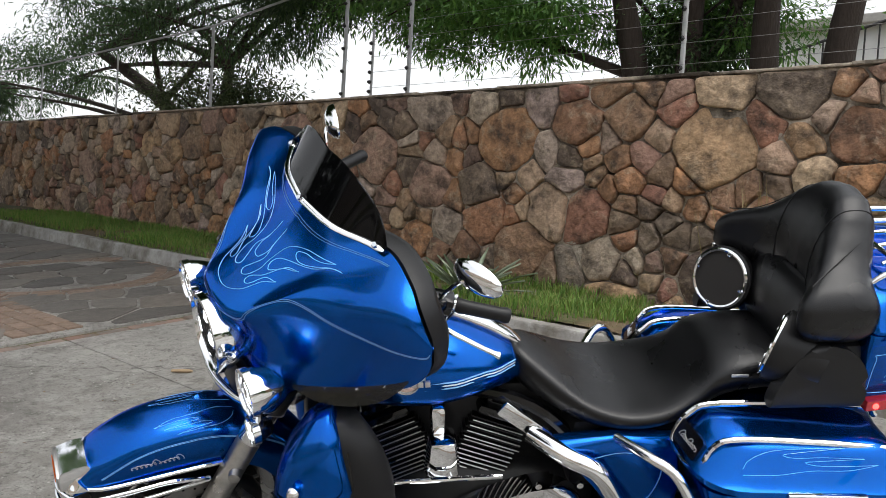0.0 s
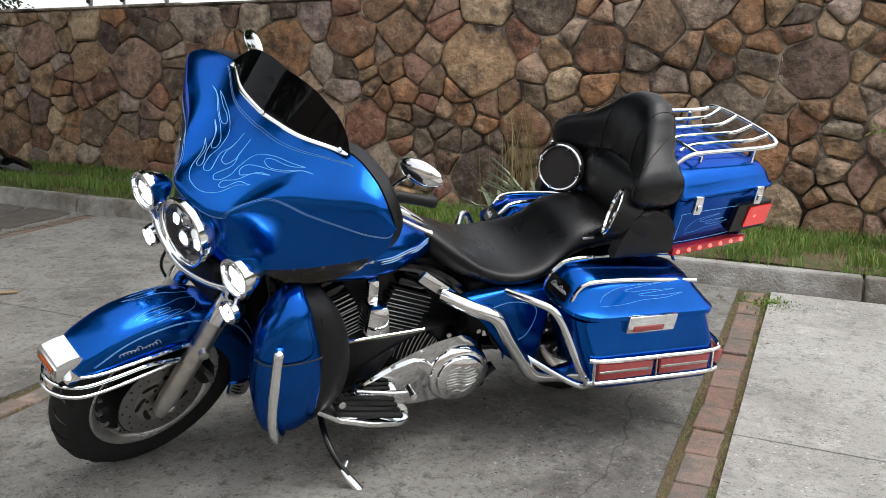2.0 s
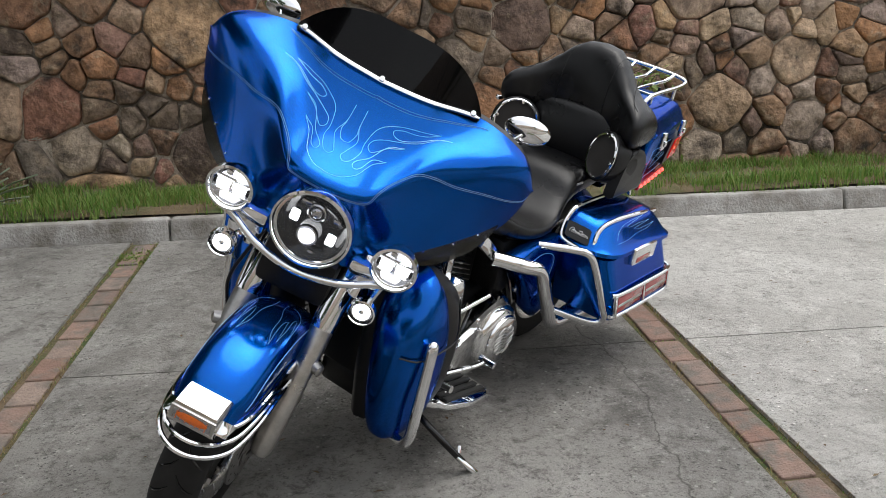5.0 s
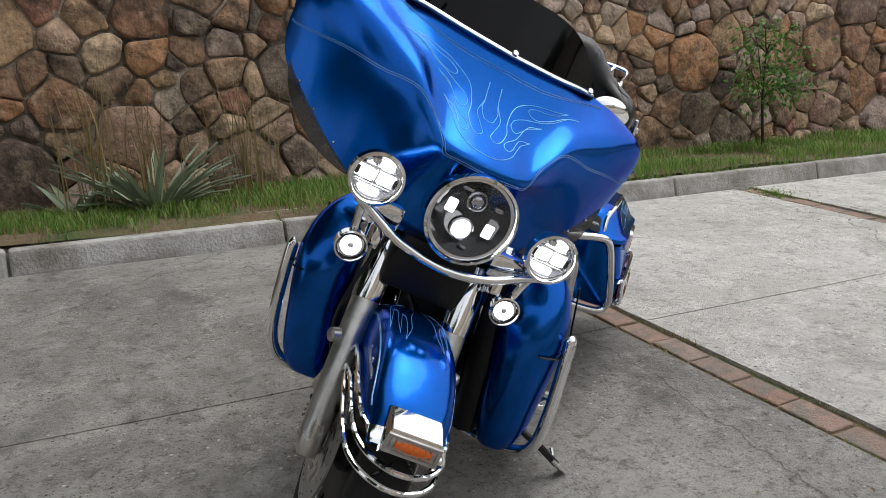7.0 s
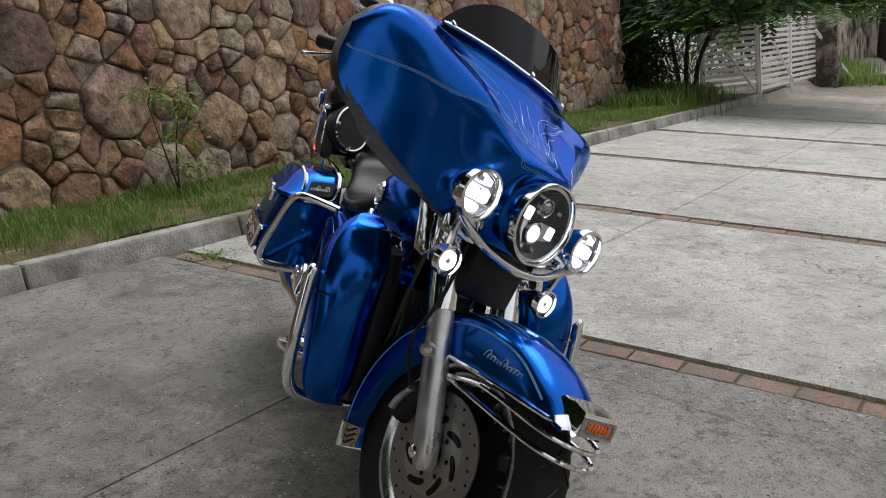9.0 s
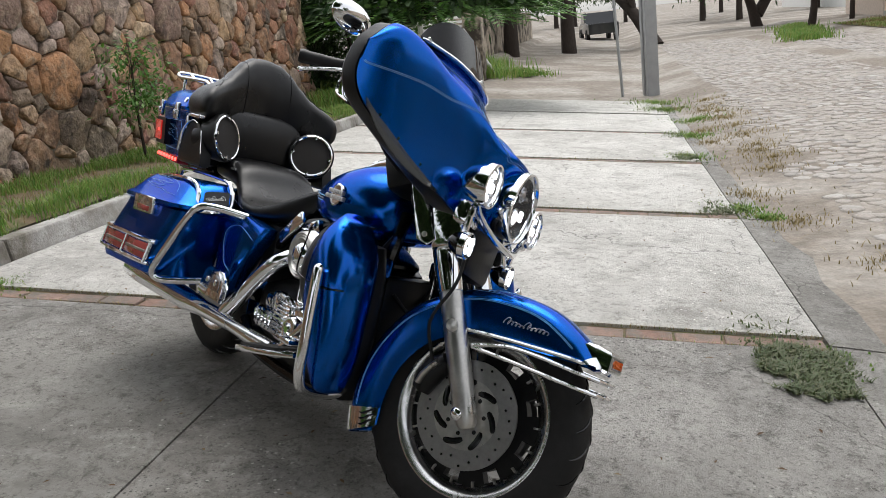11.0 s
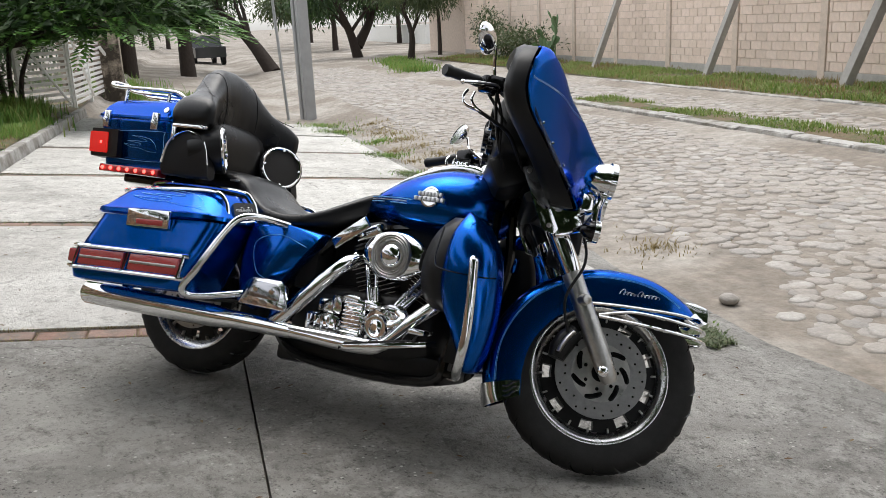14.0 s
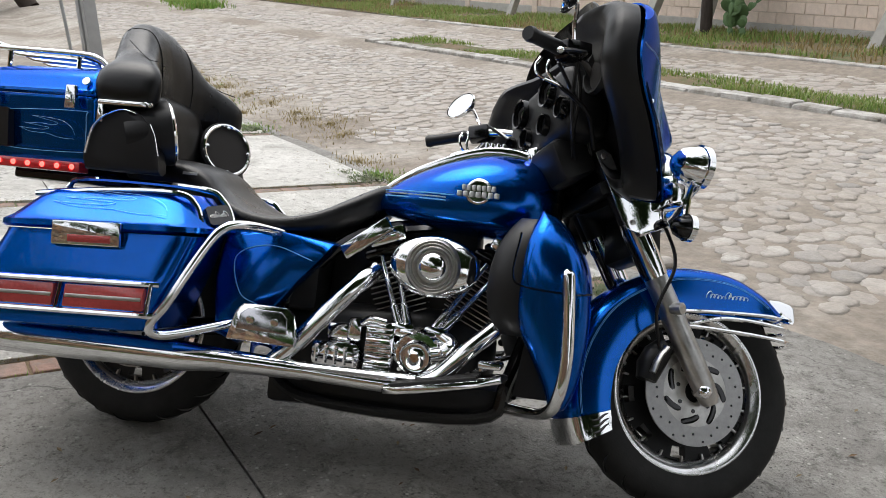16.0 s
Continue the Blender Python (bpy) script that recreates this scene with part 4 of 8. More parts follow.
def fair(u, v):
    """Point of the fairing's skin: u from -1 (left) to 1, v from 0 (top edge) over 1 (crest) to 2 (bottom)."""
    a = min(1.0, abs(u))
    T, C, B = (smooth_row(t, a) for t in (F_TOP, F_CREST, F_BOT))
    soft = max(0.0, min(1.0, (a - .22) / .40))
    full = max(0.0, min(1.0, (a - .48) / .46))
    soft, full = soft * soft * (3 - 2 * soft), full * full * (3 - 2 * full)
    k = .045 + .34 * soft
    if v < 1 - k:
        p = T.lerp(C, v)
    elif v > 1 + k:
        p = C.lerp(B, v - 1)
    else:
        t = (v - 1 + k) / (2 * k)
        p0, p2 = T.lerp(C, 1 - k), C.lerp(B, k)
        p = p0 * (1 - t) ** 2 + C * 2 * t * (1 - t) + p2 * t * t
    # towards the wing tips the section fills out to a round shell
    t = v / 2
    p = p.lerp(T * (1 - t) ** 2 + (C * 2 - (T + B) / 2) * 2 * t * (1 - t) + B * t * t, full)
    b1 = math.sin(min(1, v / .95) * math.pi) * max(0, 1 - a * 1.15)
    # recess round the headlight, under the brow
    near = max(0.0, min(1.0, (.60 - a) / .50))
    b2 = math.sin(min(1.0, (v - 1) / .42) * math.pi / 2) * min(1.0, (2 - v) / .5) * near * near * (3 - 2 * near) if v > 1 else 0
    p += Vector((.030 * b1 + .026 * b2, 0, -.014 * b1))
    p.y = math.copysign(p.y, u) + FAIR_Y
    return p


def fair_n(u, v):
    e = 0.01
    n = (fair(u + e, v) - fair(u - e, v)).cross(fair(u, v + e) - fair(u, v - e))
    n = n.normalized()
    return n if n.x < 0.2 else -n


US = [-1 + 2 * i / 72 for i in range(73)]
VS = [k / 18 for k in range(37)]
bm = bmesh.new()
add_sheet(bm, [[fair(u, v) for v in VS] for u in US], 0.005)
fairing = fpart("fairing", bm, BLUE, moto, "blue batwing fairing with pale flame pinstripes", angle=75)
# flame licks over the upper shell, from the middle outwards: (across, down)
LOW_FLAMES = [[(0, .885), (.07, .871), (.133, .812), (.161, .741), (.185, .682), (.237, .644)],
              [(.237, .644), (.173, .65), (.137, .748), (.109, .767), (.093, .741), (.105, .702), (.153, .644), (.193, .546), (.229, .501), (.293, .52)],
              [(.293, .52), (.217, .52), (.173, .572), (.141, .598), (.117, .552), (.141, .487), (.233, .449), (.365, .487), (.453, .487), (.513, .52)]]
HIGH_FLAMES = [[(.513, .52), (.421, .475), (.325, .455), (.241, .429), (.201, .39), (.205, .357), (.253, .345), (.325, .384), (.393, .416), (.441, .422)],
               [(.441, .422), (.333, .345), (.245, .312), (.165, .345), (.117, .416), (.097, .552), (.101, .637), (.077, .722), (.045, .748), (.021, .715), (.037, .657), (.061, .566), (.037, .449), (.033, .299)],
               [(.033, .299), (.035, .45), (.042, .52), (.025, .592), (0, .607)]]
CREST_LINE = [(.03, 1.03), (.14, 1.03), (.205, 1.04), (.235, .96), (.28, .915), (.34, .925), (.40, .975), (.48, 1.09), (.56, 1.21), (.72, 1.38), (.86, 1.60), (.95, 1.85)]
TOP_LINE = [(.0, .15), (.06, .16), (.25, .17), (.43, .20), (.52, .18), (.60, .12)]
for s in (-1, 1):
    def on_shell(points, steps, lift, mid=-.02):
        uv = spline([(u, v, 0) for u, v in points], steps)
        return [fair(s * p.x + mid, p.y) + fair_n(s * p.x + mid, p.y) * lift for p in uv]
    for f in LOW_FLAMES + HIGH_FLAMES:
        bm = bmesh.new()
        add_tube(bm, on_shell(f, 7, .0004, .025), .0009, 5)
        fpart("flame_line", bm, PALE, fairing)
    for off in (0, .022):
        bm = bmesh.new()
        add_tube(bm, on_shell([(u + .3 * off * (u < .3), v + off) for u, v in CREST_LINE], 6, .0005), .0008, 5)
        fpart("pinstripe", bm, PALESTRIPE, fairing)
        bm = bmesh.new()
        add_tube(bm, on_shell([(u, v + off) for u, v in TOP_LINE], 6, .0005), .0008, 5)
        fpart("pinstripe", bm, PALESTRIPE, fairing)
# inner fairing
outline = [fair(u, 0) for u in [-.985 + .985 * k / 36 for k in range(73)]] + [fair(.985 - .985 * k / 36, 2) for k in range(73)]
cen = sum(outline, Vector()) / len(outline)
rings = []
for back, shrink in ((0.010, .985), (.046, .975), (.062, .93), (.064, .85), (.05, .78), (.03, .72)):
    ring = []
    for p in outline:
        q = cen + (p - cen) * shrink
        ring.append(Vector((lerp(p.x, -.27, min(1, back * 3.0)) + back, q.y, q.z)))
    rings.append(ring)
bm = bmesh.new()
add_loft(bm, rings, True)
inner = fpart("inner_fairing", bm, PLASTIC, moto, "black inner fairing with gauges", angle=50)
bm = bmesh.new()
add_box(bm, (-.37, -.20, .93), (-.232, .20, 1.125), .03)
for v in bm.verts:
    v.co.x -= .10 * max(0, 1.10 - v.co.z) if v.co.x > -.3 else 0
fpart("dash", bm, PLASTIC, inner, "black dash with round gauges", angle=50)
for y, z, r in ((-.29, 1.06, .058), (.29, 1.06, .058)):
    bm = bmesh.new()
    add_lathe(bm, [(0, r * .8), (.014, r * .9), (.014, r), (0, r * 1.05)], (-.278, y, z), (1, 0, 0), 24, True)
    fpart("speaker_ring", bm, PLASTIC, inner)
    bm = bmesh.new()
    add_lathe(bm, [(0, r * .85), (.01, 0)], (-.278, y, z), (1, 0, 0), 20)
    fpart("speaker_mesh", bm, GRILLE, inner)
for y, z, r in ((-.09, 1.075, .044), (.09, 1.075, .044), (-.17, 1.0, .03), (-.06, .99, .03), (.06, .99, .03), (.17, 1.0, .03)):
    bm = bmesh.new()
    add_lathe(bm, [(0, r * .84), (.018, r * .88), (.02, r), (0, r * 1.05)], (-.235 - .10 * max(0, 1.10 - z), y, z), (1, 0, 0), 20, True)
    g = fpart("gauge_ring", bm, GLOSSBLACK, inner)
    bm = bmesh.new()
    add_lathe(bm, [(0, r * .9), (.008, 0)], (-.235 - .10 * max(0, 1.10 - z), y, z), (1, 0, 0), 20)
    fpart("gauge_face", bm, GLOSSBLACK, g)
# side deflectors under the wings
for s in (-1, 1):
    bm = bmesh.new()
    rows = []
    for t in range(17):
        u = .34 + .47 * t / 16
        p = fair(s * u, 1.93) - fair_n(s * u, 1.90) * .007
        k = math.sin(math.pi * min(1, (t + .5) / 17)) ** 0.55
        rows.append([p + Vector((-.014 * k * q / 5, s * .018 * k * q / 5, .008 - .056 * k * q / 5)) for q in range(6)])
    add_sheet(bm, rows, .004)
    d = fpart("wind_deflector", bm, SMOKE, moto, "smoked plastic wind deflector below the fairing")
    for t in (4, 8, 12):
        bm = bmesh.new()
        add_lathe(bm, [(0, .004), (.004, .005), (.005, 0)], rows[t][1] + Vector((0, s * .003, 0)), (0, s, 0), 8)
        fpart("screw", bm, CHROME, d)
# windscreen and its trim
trim_u = [-.55 + 1.10 * k / 40 for k in range(41)]
rows = []
for u in trim_u:
    p = fair(u, 0)
    k = max(0.0, 1 - (abs(u) / .56) ** 3.0)
    hgt = .010 + .128 * k
    rows.append([p + Vector((-.012 + hgt * q / 6 * .50, 0, hgt * q / 6 * .94 - .008)) for q in range(7)])
bm = bmesh.new()
add_sheet(bm, rows, .005)
screen = fpart("windscreen", bm, TINT, moto, "short dark-tinted windscreen")
bm = bmesh.new()
add_tube(bm, [fair(u, .035) + Vector((-.006, 0, .006)) for u in trim_u], [.006] + [.0125] * 39 + [.006], 10, flat=.55)
trim = fpart("screen_trim", bm, CHROME, screen, "chrome trim strip with three screws")
for u in (-.51, 0, .51):
    bm = bmesh.new()
    add_lathe(bm, [(0, .008), (.006, .007), (.007, 0)], fair(u, .035) + Vector((-.012, 0, .012)), (-.7, 0, .7), 12)
    fpart("trim_screw", bm, CHROME, trim)


def lamp(name, c, r, depth, parent, label, ring=1.12, bucket=CHROME, tilt=0.0):
    """A round lamp that looks forwards: bucket, ring, reflector, lit elements, lens."""
    d = Vector((-math.cos(tilt), 0, math.sin(tilt)))
    bm = bmesh.new()
    add_lathe(bm, [(-depth, 0), (-depth * .96, r * .35), (-depth * .7, r * .78), (-depth * .25, r * 1.02), (0, r * 1.03), (0, r * .9), (-depth * .2, r * .88)], c, d, 36)
    b = fpart(name, bm, bucket, parent, label)
    bm = bmesh.new()
    add_lathe(bm, [(-.004, r * .96), (.006, r * .965), (.012, r * 1.0), (.010, r * ring), (-.008, r * (ring + .01))], c, d, 40, True)
    fpart("trim_ring", bm, CHROME, b, "chrome trim ring")
    bm = bmesh.new()
    add_lathe(bm, [(-r * .42, 0), (-r * .38, r * .35), (-r * .22, r * .7), (0, r * .93)], c, d, 32)
    fpart("reflector", bm, GLOSSBLACK if r > .08 or r < .04 else LAMPBOWL, b)
    bm = bmesh.new()
    add_lathe(bm, [(.002, r * .93), (.010, r * .7), (.014, r * .35), (.015, 0)], c, d, 32)
    ob = fpart("lens", bm, LENS, b, "clear lens")
    ob.visible_shadow = False
    return b, d


head, hd = lamp("headlight", Vector((-.648, 0, .902)), .098, .12, moto, "round projector headlight in a chrome ring", 1.06)
for y, z, w, h, lit in ((.004, .040, .024, .022, 0), (.052, .010, .013, .022, 1), (-.052, -.012, .013, .022, 1), (.006, -.030, .026, .025, 1), (-.018, -.066, .010, .006, 0), (.036, .058, .016, .006, 0), (-.050, .042, .012, .008, 0)):
    bm = bmesh.new()
    if abs(y) < .01:
        add_lathe(bm, [(-.006, h * .8), (.002, h * .76), (.009, h * .5), (.012, 0)], (0, 0, 0), (-1, 0, 0), 20)
    else:
        add_box(bm, (-.004, -w / 1.15, -h / 1.4), (.004, w / 1.15, h / 1.4), .0038)
    bm.transform(Matrix.Translation((-.637, y, .902 + z)))
    fpart("led_projector", bm, LED_WHITE if lit else LAMPBOWL, head, "lit projector" if lit else "")
    if abs(y) < .01:
        bm = bmesh.new()
        add_lathe(bm, [(-.008, h * .82), (.004, h * .84), (.006, h * .95), (.003, h * 1.1), (-.008, h * 1.12)], (-.637, y, .902 + z), (-1, 0, 0), 24, True)
        fpart("projector_ring", bm, LAMPBOWL, head)
for s in (-1, 1):
    pl, _ = lamp("passing_lamp", Vector((-.628, s * .222, .893)), .054, .085, moto, "chrome passing lamp, lit")
    for y, z, w, h, mat in ((0, -.032, .020, .0080, LED_WHITE), (0, -.019, .044, .0020, CHROME), (-.021, .000, .016, .0125, LED_WHITE), (.021, .000, .016, .0125, LED_WHITE), (0, .000, .0025, .016, CHROME),
                            (0, .019, .044, .0020, CHROME), (-.016, .032, .010, .0075, LED_WHITE), (.014, .033, .009, .0065, REFLECTOR), (-.043, .0, .004, .010, GLOSSBLACK), (.043, .0, .004, .010, GLOSSBLACK)):
        bm = bmesh.new()
        add_box(bm, (-.004, -w, -h), (.004, w, h), min(.003, h * .8, w * .8))
        bm.transform(Matrix.Translation((-.622, s * .222 + y, .893 + z)))
        fpart({LED_WHITE: "led_bar", CHROME: "divider"}.get(mat, "mirror_facet"), bm, mat, pl)
    fl, _ = lamp("fog_lamp", Vector((-.612, s * .198, .727)), .033, .05, moto, "small round fog lamp with a glowing ring", 1.12, GLOSSBLACK)
    bm = bmesh.new()
    add_lathe(bm, [(-.002, .0085), (.004, .0095), (.004, .0225), (-.002, .0235)], Vector((-.615, s * .198, .727)), (-1, 0, 0), 24, True)
    fpart("glow_ring", bm, LED_WHITE, fl)
    bm = bmesh.new()
    add_lathe(bm, [(-.004, .0085), (.002, .0078), (.005, .004), (.006, 0)], Vector((-.615, s * .198, .727)), (-1, 0, 0), 16)
    fpart("projector", bm, REFLECTOR, fl)
    bm = bmesh.new()
    add_tube(bm, [(-.60, s * .205, .76), (-.60, s * .212, .80), (-.61, s * .22, .84)], .009, 8)
    fpart("lamp_stalk", bm, CHROME, fl)
bm = bmesh.new()
add_tube(bm, spline([(-.615, .235, .835), (-.615, .19, .815), (-.635, .11, .785), (-.65, 0, .772), (-.635, -.11, .785), (-.615, -.19, .815), (-.615, -.235, .835)], 5), .0105, 10)
bar = fpart("lamp_bar", bm, CHROME, moto, "curved chrome bar carrying the lamps")
for s in (-1, 1):
    bm = bmesh.new()
    add_box(bm, (-.02, -.05, -.035), (.025, .05, .03), .012)
    bm.transform(Matrix.Translation((-.575, s * .165, .815)))
    fpart("bar_bracket", bm, CHROME, bar)
bm = bmesh.new()
add_box(bm, (-.60, -.10, .66), (-.52, .10, .80), .02)
fpart("nacelle_base", bm, ENGINE, moto)

# ribbed chrome switch block at the front of the tank
bm = bmesh.new()
add_box(bm, (-.178, -.036, .905), (-.112, .036, .956), .012)
block_ = part("switch_block", bm, CHROME, moto, "ribbed chrome switch block before the tank")
for k in range(4):
    bm = bmesh.new()
    add_box(bm, (-.174 + .0165 * k, -.039, .915), (-.162 + .0165 * k, .039, .962), .004)
    part("block_rib", bm, CHROME, block_)

# -- handlebar --
bm = bmesh.new()
half = [(-.37, .03, .99), (-.36, .10, 1.0), (-.31, .20, 1.06), (-.235, .275, 1.085), (-.16, .32, 1.078), (-.04, .392, 1.055)]
add_tube(bm, spline([(x, -y, z) for x, y, z in half[::-1]] + half, 5), .0135, 12)
hbar = fpart("handlebar", bm, CHROME, moto, "chrome handlebar turned to the left")
for s in (-1, 1):
    d = Vector((.12, s * .072, -.023)).normalized()
    a = Vector((-.165, s * .318, 1.079))
    bm = bmesh.new()
    add_tube(bm, [a + d * t for t in (.02, .03, .05, .13, .145, .155)], [.016, .019, .0175, .0175, .02, .017], 14)
    fpart("grip", bm, PLASTIC, hbar, "black rubber grip")
    bm = bmesh.new()
    add_box(bm, (-.035, -.022, -.026), (.03, .024, .024), .008)
    bm.transform(Matrix.Translation(a - d * .015) @ d.to_track_quat("X", "Z").to_matrix().to_4x4())
    fpart("switch_housing", bm, GLOSSBLACK, hbar)
    bm = bmesh.new()
    add_box(bm, (-.03, -.02, -.016), (.03, .02, .018), .006)
    bm.transform(Matrix.Translation(a + Vector((-.04, s * .0, .01))))
    fpart("master_cylinder", bm, GLOSSBLACK, hbar)
    bm = bmesh.new()
    add_tube(bm, spline([a + Vector((-.045, -s * .01, -.005)), a + Vector((-.035, s * .05, -.022)), a + Vector((.012, s * .095, -.048)), a + Vector((.060, s * .130, -.074)), a + Vector((.075, s * .138, -.082))], 5), [.007] * 16 + [.008, .0095, .0105, .010, .005], 8, flat=.75)
    fpart("lever", bm, CHROME, hbar, "chrome hand lever")
    bm = bmesh.new()
    add_tube(bm, spline([a + Vector((-.03, 0, .01)), a + Vector((-.015, s * .02, .06)), a + Vector((-.005, s * .05, .105)), a + Vector((.02, s * .058, .115))], 5), .0055, 8)
    mir = fpart("mirror", bm, CHROME, hbar, "oval chrome mirror on a curved stalk")
    mc = a + Vector((.03, s * .066, .117))
    mm = Matrix.Translation(mc) @ Matrix.Rotation(radians(-s * 18), 4, "Z") @ Matrix.Rotation(radians(-8), 4, "Y")
    bm = bmesh.new()
    add_lathe(bm, [(-.03, 0), (-.026, .035), (-.012, .06), (0, .066), (.006, .064)], (0, 0, 0), (1, 0, 0), 24)
    for v in bm.verts:
        v.co.z *= .62
        v.co.y *= 1.08
    bm.transform(mm)
    fpart("mirror_shell", bm, CHROME, mir)
    bm = bmesh.new()
    add_lathe(bm, [(.004, .062), (.005, 0)], (0, 0, 0), (1, 0, 0), 24)
    for v in bm.verts:
        v.co.z *= .60
        v.co.y *= 1.06
    bm.transform(mm)
    fpart("mirror_glass", bm, REFLECTOR, mir)
    for q in range(2):
        bm = bmesh.new()
        add_tube(bm, spline([a + Vector((-.04, -s * .005 * q, -.01)), a + Vector((-.06 - .02 * q, -s * .06, -.08)), a + Vector((-.10, -s * .13, -.16)), Vector((-.33, s * .08, .86))], 6), .005, 6)
        fpart("cable", bm, PLASTIC, hbar)
    # chrome plate down the outer side of the fork
    bm = bmesh.new()
    y0 = .154 if s > 0 else -.138
    add_extrude(bm, [(-.350, .902), (-.372, .915), (-.396, .905), (-.502, .722), (-.488, .700), (-.452, .708)], y0 - .003, y0 + .003, 1, .0015)
    plate = fpart("fork_plate", bm, CHROME, moto, "flat chrome plate beside the fork tube")
    for x, z in ((-.374, .896), (-.470, .727)):
        bm = bmesh.new()
        add_lathe(bm, [(0, .008), (.004, .0075), (.005, .003), (.003, 0)], (x, y0 + s * .003, z), (0, s, 0), 14)
        fpart("plate_screw", bm, SATIN, plate)
    # lines from the right or left control down to the neck
    for q, (mat, r, pts) in enumerate(((PLASTIC, .0050, [(-.185, .245, 1.085), (-.235, .212, 1.045), (-.300, .172, .985), (-.355, .125, .905)]), (SATIN, .0038, [(-.200, .236, 1.078), (-.252, .196, 1.03), (-.312, .158, .975), (-.36, .11, .90)]),
                                       (PLASTIC, .0062, [(-.165, .300, .992), (-.222, .275, .980), (-.281, .240, .961), (-.340, .165, .905)]), (CHROME, .0045, [(-.118, .288, 1.062), (-.108, .282, 1.040), (-.118, .286, 1.012), (-.165, .300, .992)]),
                                       (CHROME, .0040, [(-.140, .290, 1.058), (-.135, .292, 1.030), (-.150, .298, 1.005), (-.172, .302, .990)]))):
        bm = bmesh.new()
        add_tube(bm, spline([(x, s * y, z) for x, y, z in pts], 5), r, 8)
        fpart("control_line" if q < 3 else "hose_fitting", bm, mat, hbar)
    # round vent knob on the inner wing
    bm = bmesh.new()
    add_lathe(bm, [(-.006, .017), (.004, .016), (.006, .012), (.005, .009), (.009, .007), (.010, 0)], (-.247, s * .408 + FAIR_Y * .5, 1.088), (1, -s * .35, 0), 16)
    fpart("vent_knob", bm, GLOSSBLACK, inner)
for y in (-.045, .045):
    bm = bmesh.new()
    add_box(bm, (-.032, -.019, -.020), (.032, .019, .024), .009)
    bm.transform(Matrix.Translation((-.300, y, .995)) @ Matrix.Rotation(radians(-28), 4, "Y"))
    fpart("bar_clamp", bm, CHROME, hbar, "chrome handlebar clamp")
bm = bmesh.new()
add_box(bm, (-.055, -.105, -.065), (.055, .105, .055), .022)
bm.transform(Matrix.Translation((-.305, .02, .900)) @ Matrix.Rotation(radians(28), 4, "Y"))
fpart("neck_cover", bm, PLASTIC, moto, "black steering neck cover")
bm = bmesh.new()
add_box(bm, (-.42, -.09, .88), (-.30, .09, .99), .02)
fpart("riser_cover", bm, PLASTIC, moto)

# -- tank --
bm = bmesh.new()
keys = []
for x, zb, zt, hw in ((-.335, .755, .86, .05), (-.315, .715, .895, .125), (-.25, .69, .922, .178), (-.14, .684, .926, .205), (-.02, .692, .895, .192), (.09, .71, .845, .140), (.16, .722, .80, .085), (.20, .735, .775, .03)):
    ring = []
    for k in range(28):
        a = 2 * math.pi * k / 28
        c, s = math.cos(a), math.sin(a)
        zc, hh = zb + (zt - zb) * .42, (zt - zb) * (.58 if s > 0 else .42)
        ring.append((x, hw * math.copysign(abs(c) ** .85, c), zc + hh * math.copysign(abs(s) ** (.95 if s > 0 else .55), s)))
    keys.append(ring)
smooth_loft(bm, keys, 4)
tank = part("fuel_tank", bm, BLUE, moto, "blue teardrop fuel tank with round badges", angle=60)
bm = bmesh.new()
keys = [oval_ring(0, z, x, w, h, 3.2, 16) for x, z, w, h in ((-.30, .905, .03, .012), (-.26, .925, .042, .020), (-.12, .932, .045, .020), (.05, .872, .04, .018), (.15, .815, .028, .014), (.19, .78, .015, .01))]
smooth_loft(bm, keys, 4)
console = part("console", bm, CHROME, tank, "chrome tank console")
bm = bmesh.new()
add_lathe(bm, [(0, .036), (.008, .038), (.014, .032), (.016, 0)], (-.04, 0, .915), (.3, 0, 1), 24)
part("fuel_cap", bm, CHROME, tank)
for q, (x, y) in enumerate(((-.27, .05), (-.27, -.05), (-.235, 0))):
    bm = bmesh.new()
    add_lathe(bm, [(0, .026), (.035, .026), (.04, .022), (.041, 0)], (x, y, .915), (.25, 0, 1), 20)
    part("dash_knob", bm, CHROME, console)
for s in (-1, 1):
    m = Matrix.Translation((-.135, s * .203, .805)) @ Matrix.Rotation(radians(-s * 4), 4, "Z") @ Matrix.Rotation(radians(s * 8), 4, "X")
    bm = bmesh.new()
    add_lathe(bm, [(0, .036), (s * .006, .036), (s * .008, .031), (s * .005, .029), (s * .005, 0)], (0, 0, 0), (0, 1, 0), 28)
    bm.transform(m)
    badge = part("tank_badge", bm, CHROME, tank, "round chrome badge with a bar")
    for dz, wd in ((.009, .048), (-.009, .06)):
        bm = bmesh.new()
        for q in range(7):
            add_box(bm, (-wd + q * wd / 3.5 + .002, min(0, s * .012), dz - .007), (-wd + (q + 1) * wd / 3.5 - .002, max(0, s * .012), dz + .007), .001)
        bm.transform(m)
        part("badge_bar", bm, SILVER, badge)
    for dz in (0, .008, .016):
        bm = bmesh.new()
        pts = []
        for t in range(13):
            x = -.09 + .24 * t / 12
            hw = curve_at([(-.14, .206), (-.02, .193), (.09, .141), (.16, .086)], x)[0]
            pts.append((x, s * (hw + .0005), .79 + .004 * t / 12 - dz))
        add_tube(bm, pts, .0022, 5)
        part("tank_stripe", bm, SILVER if dz == .008 else PALE, tank)

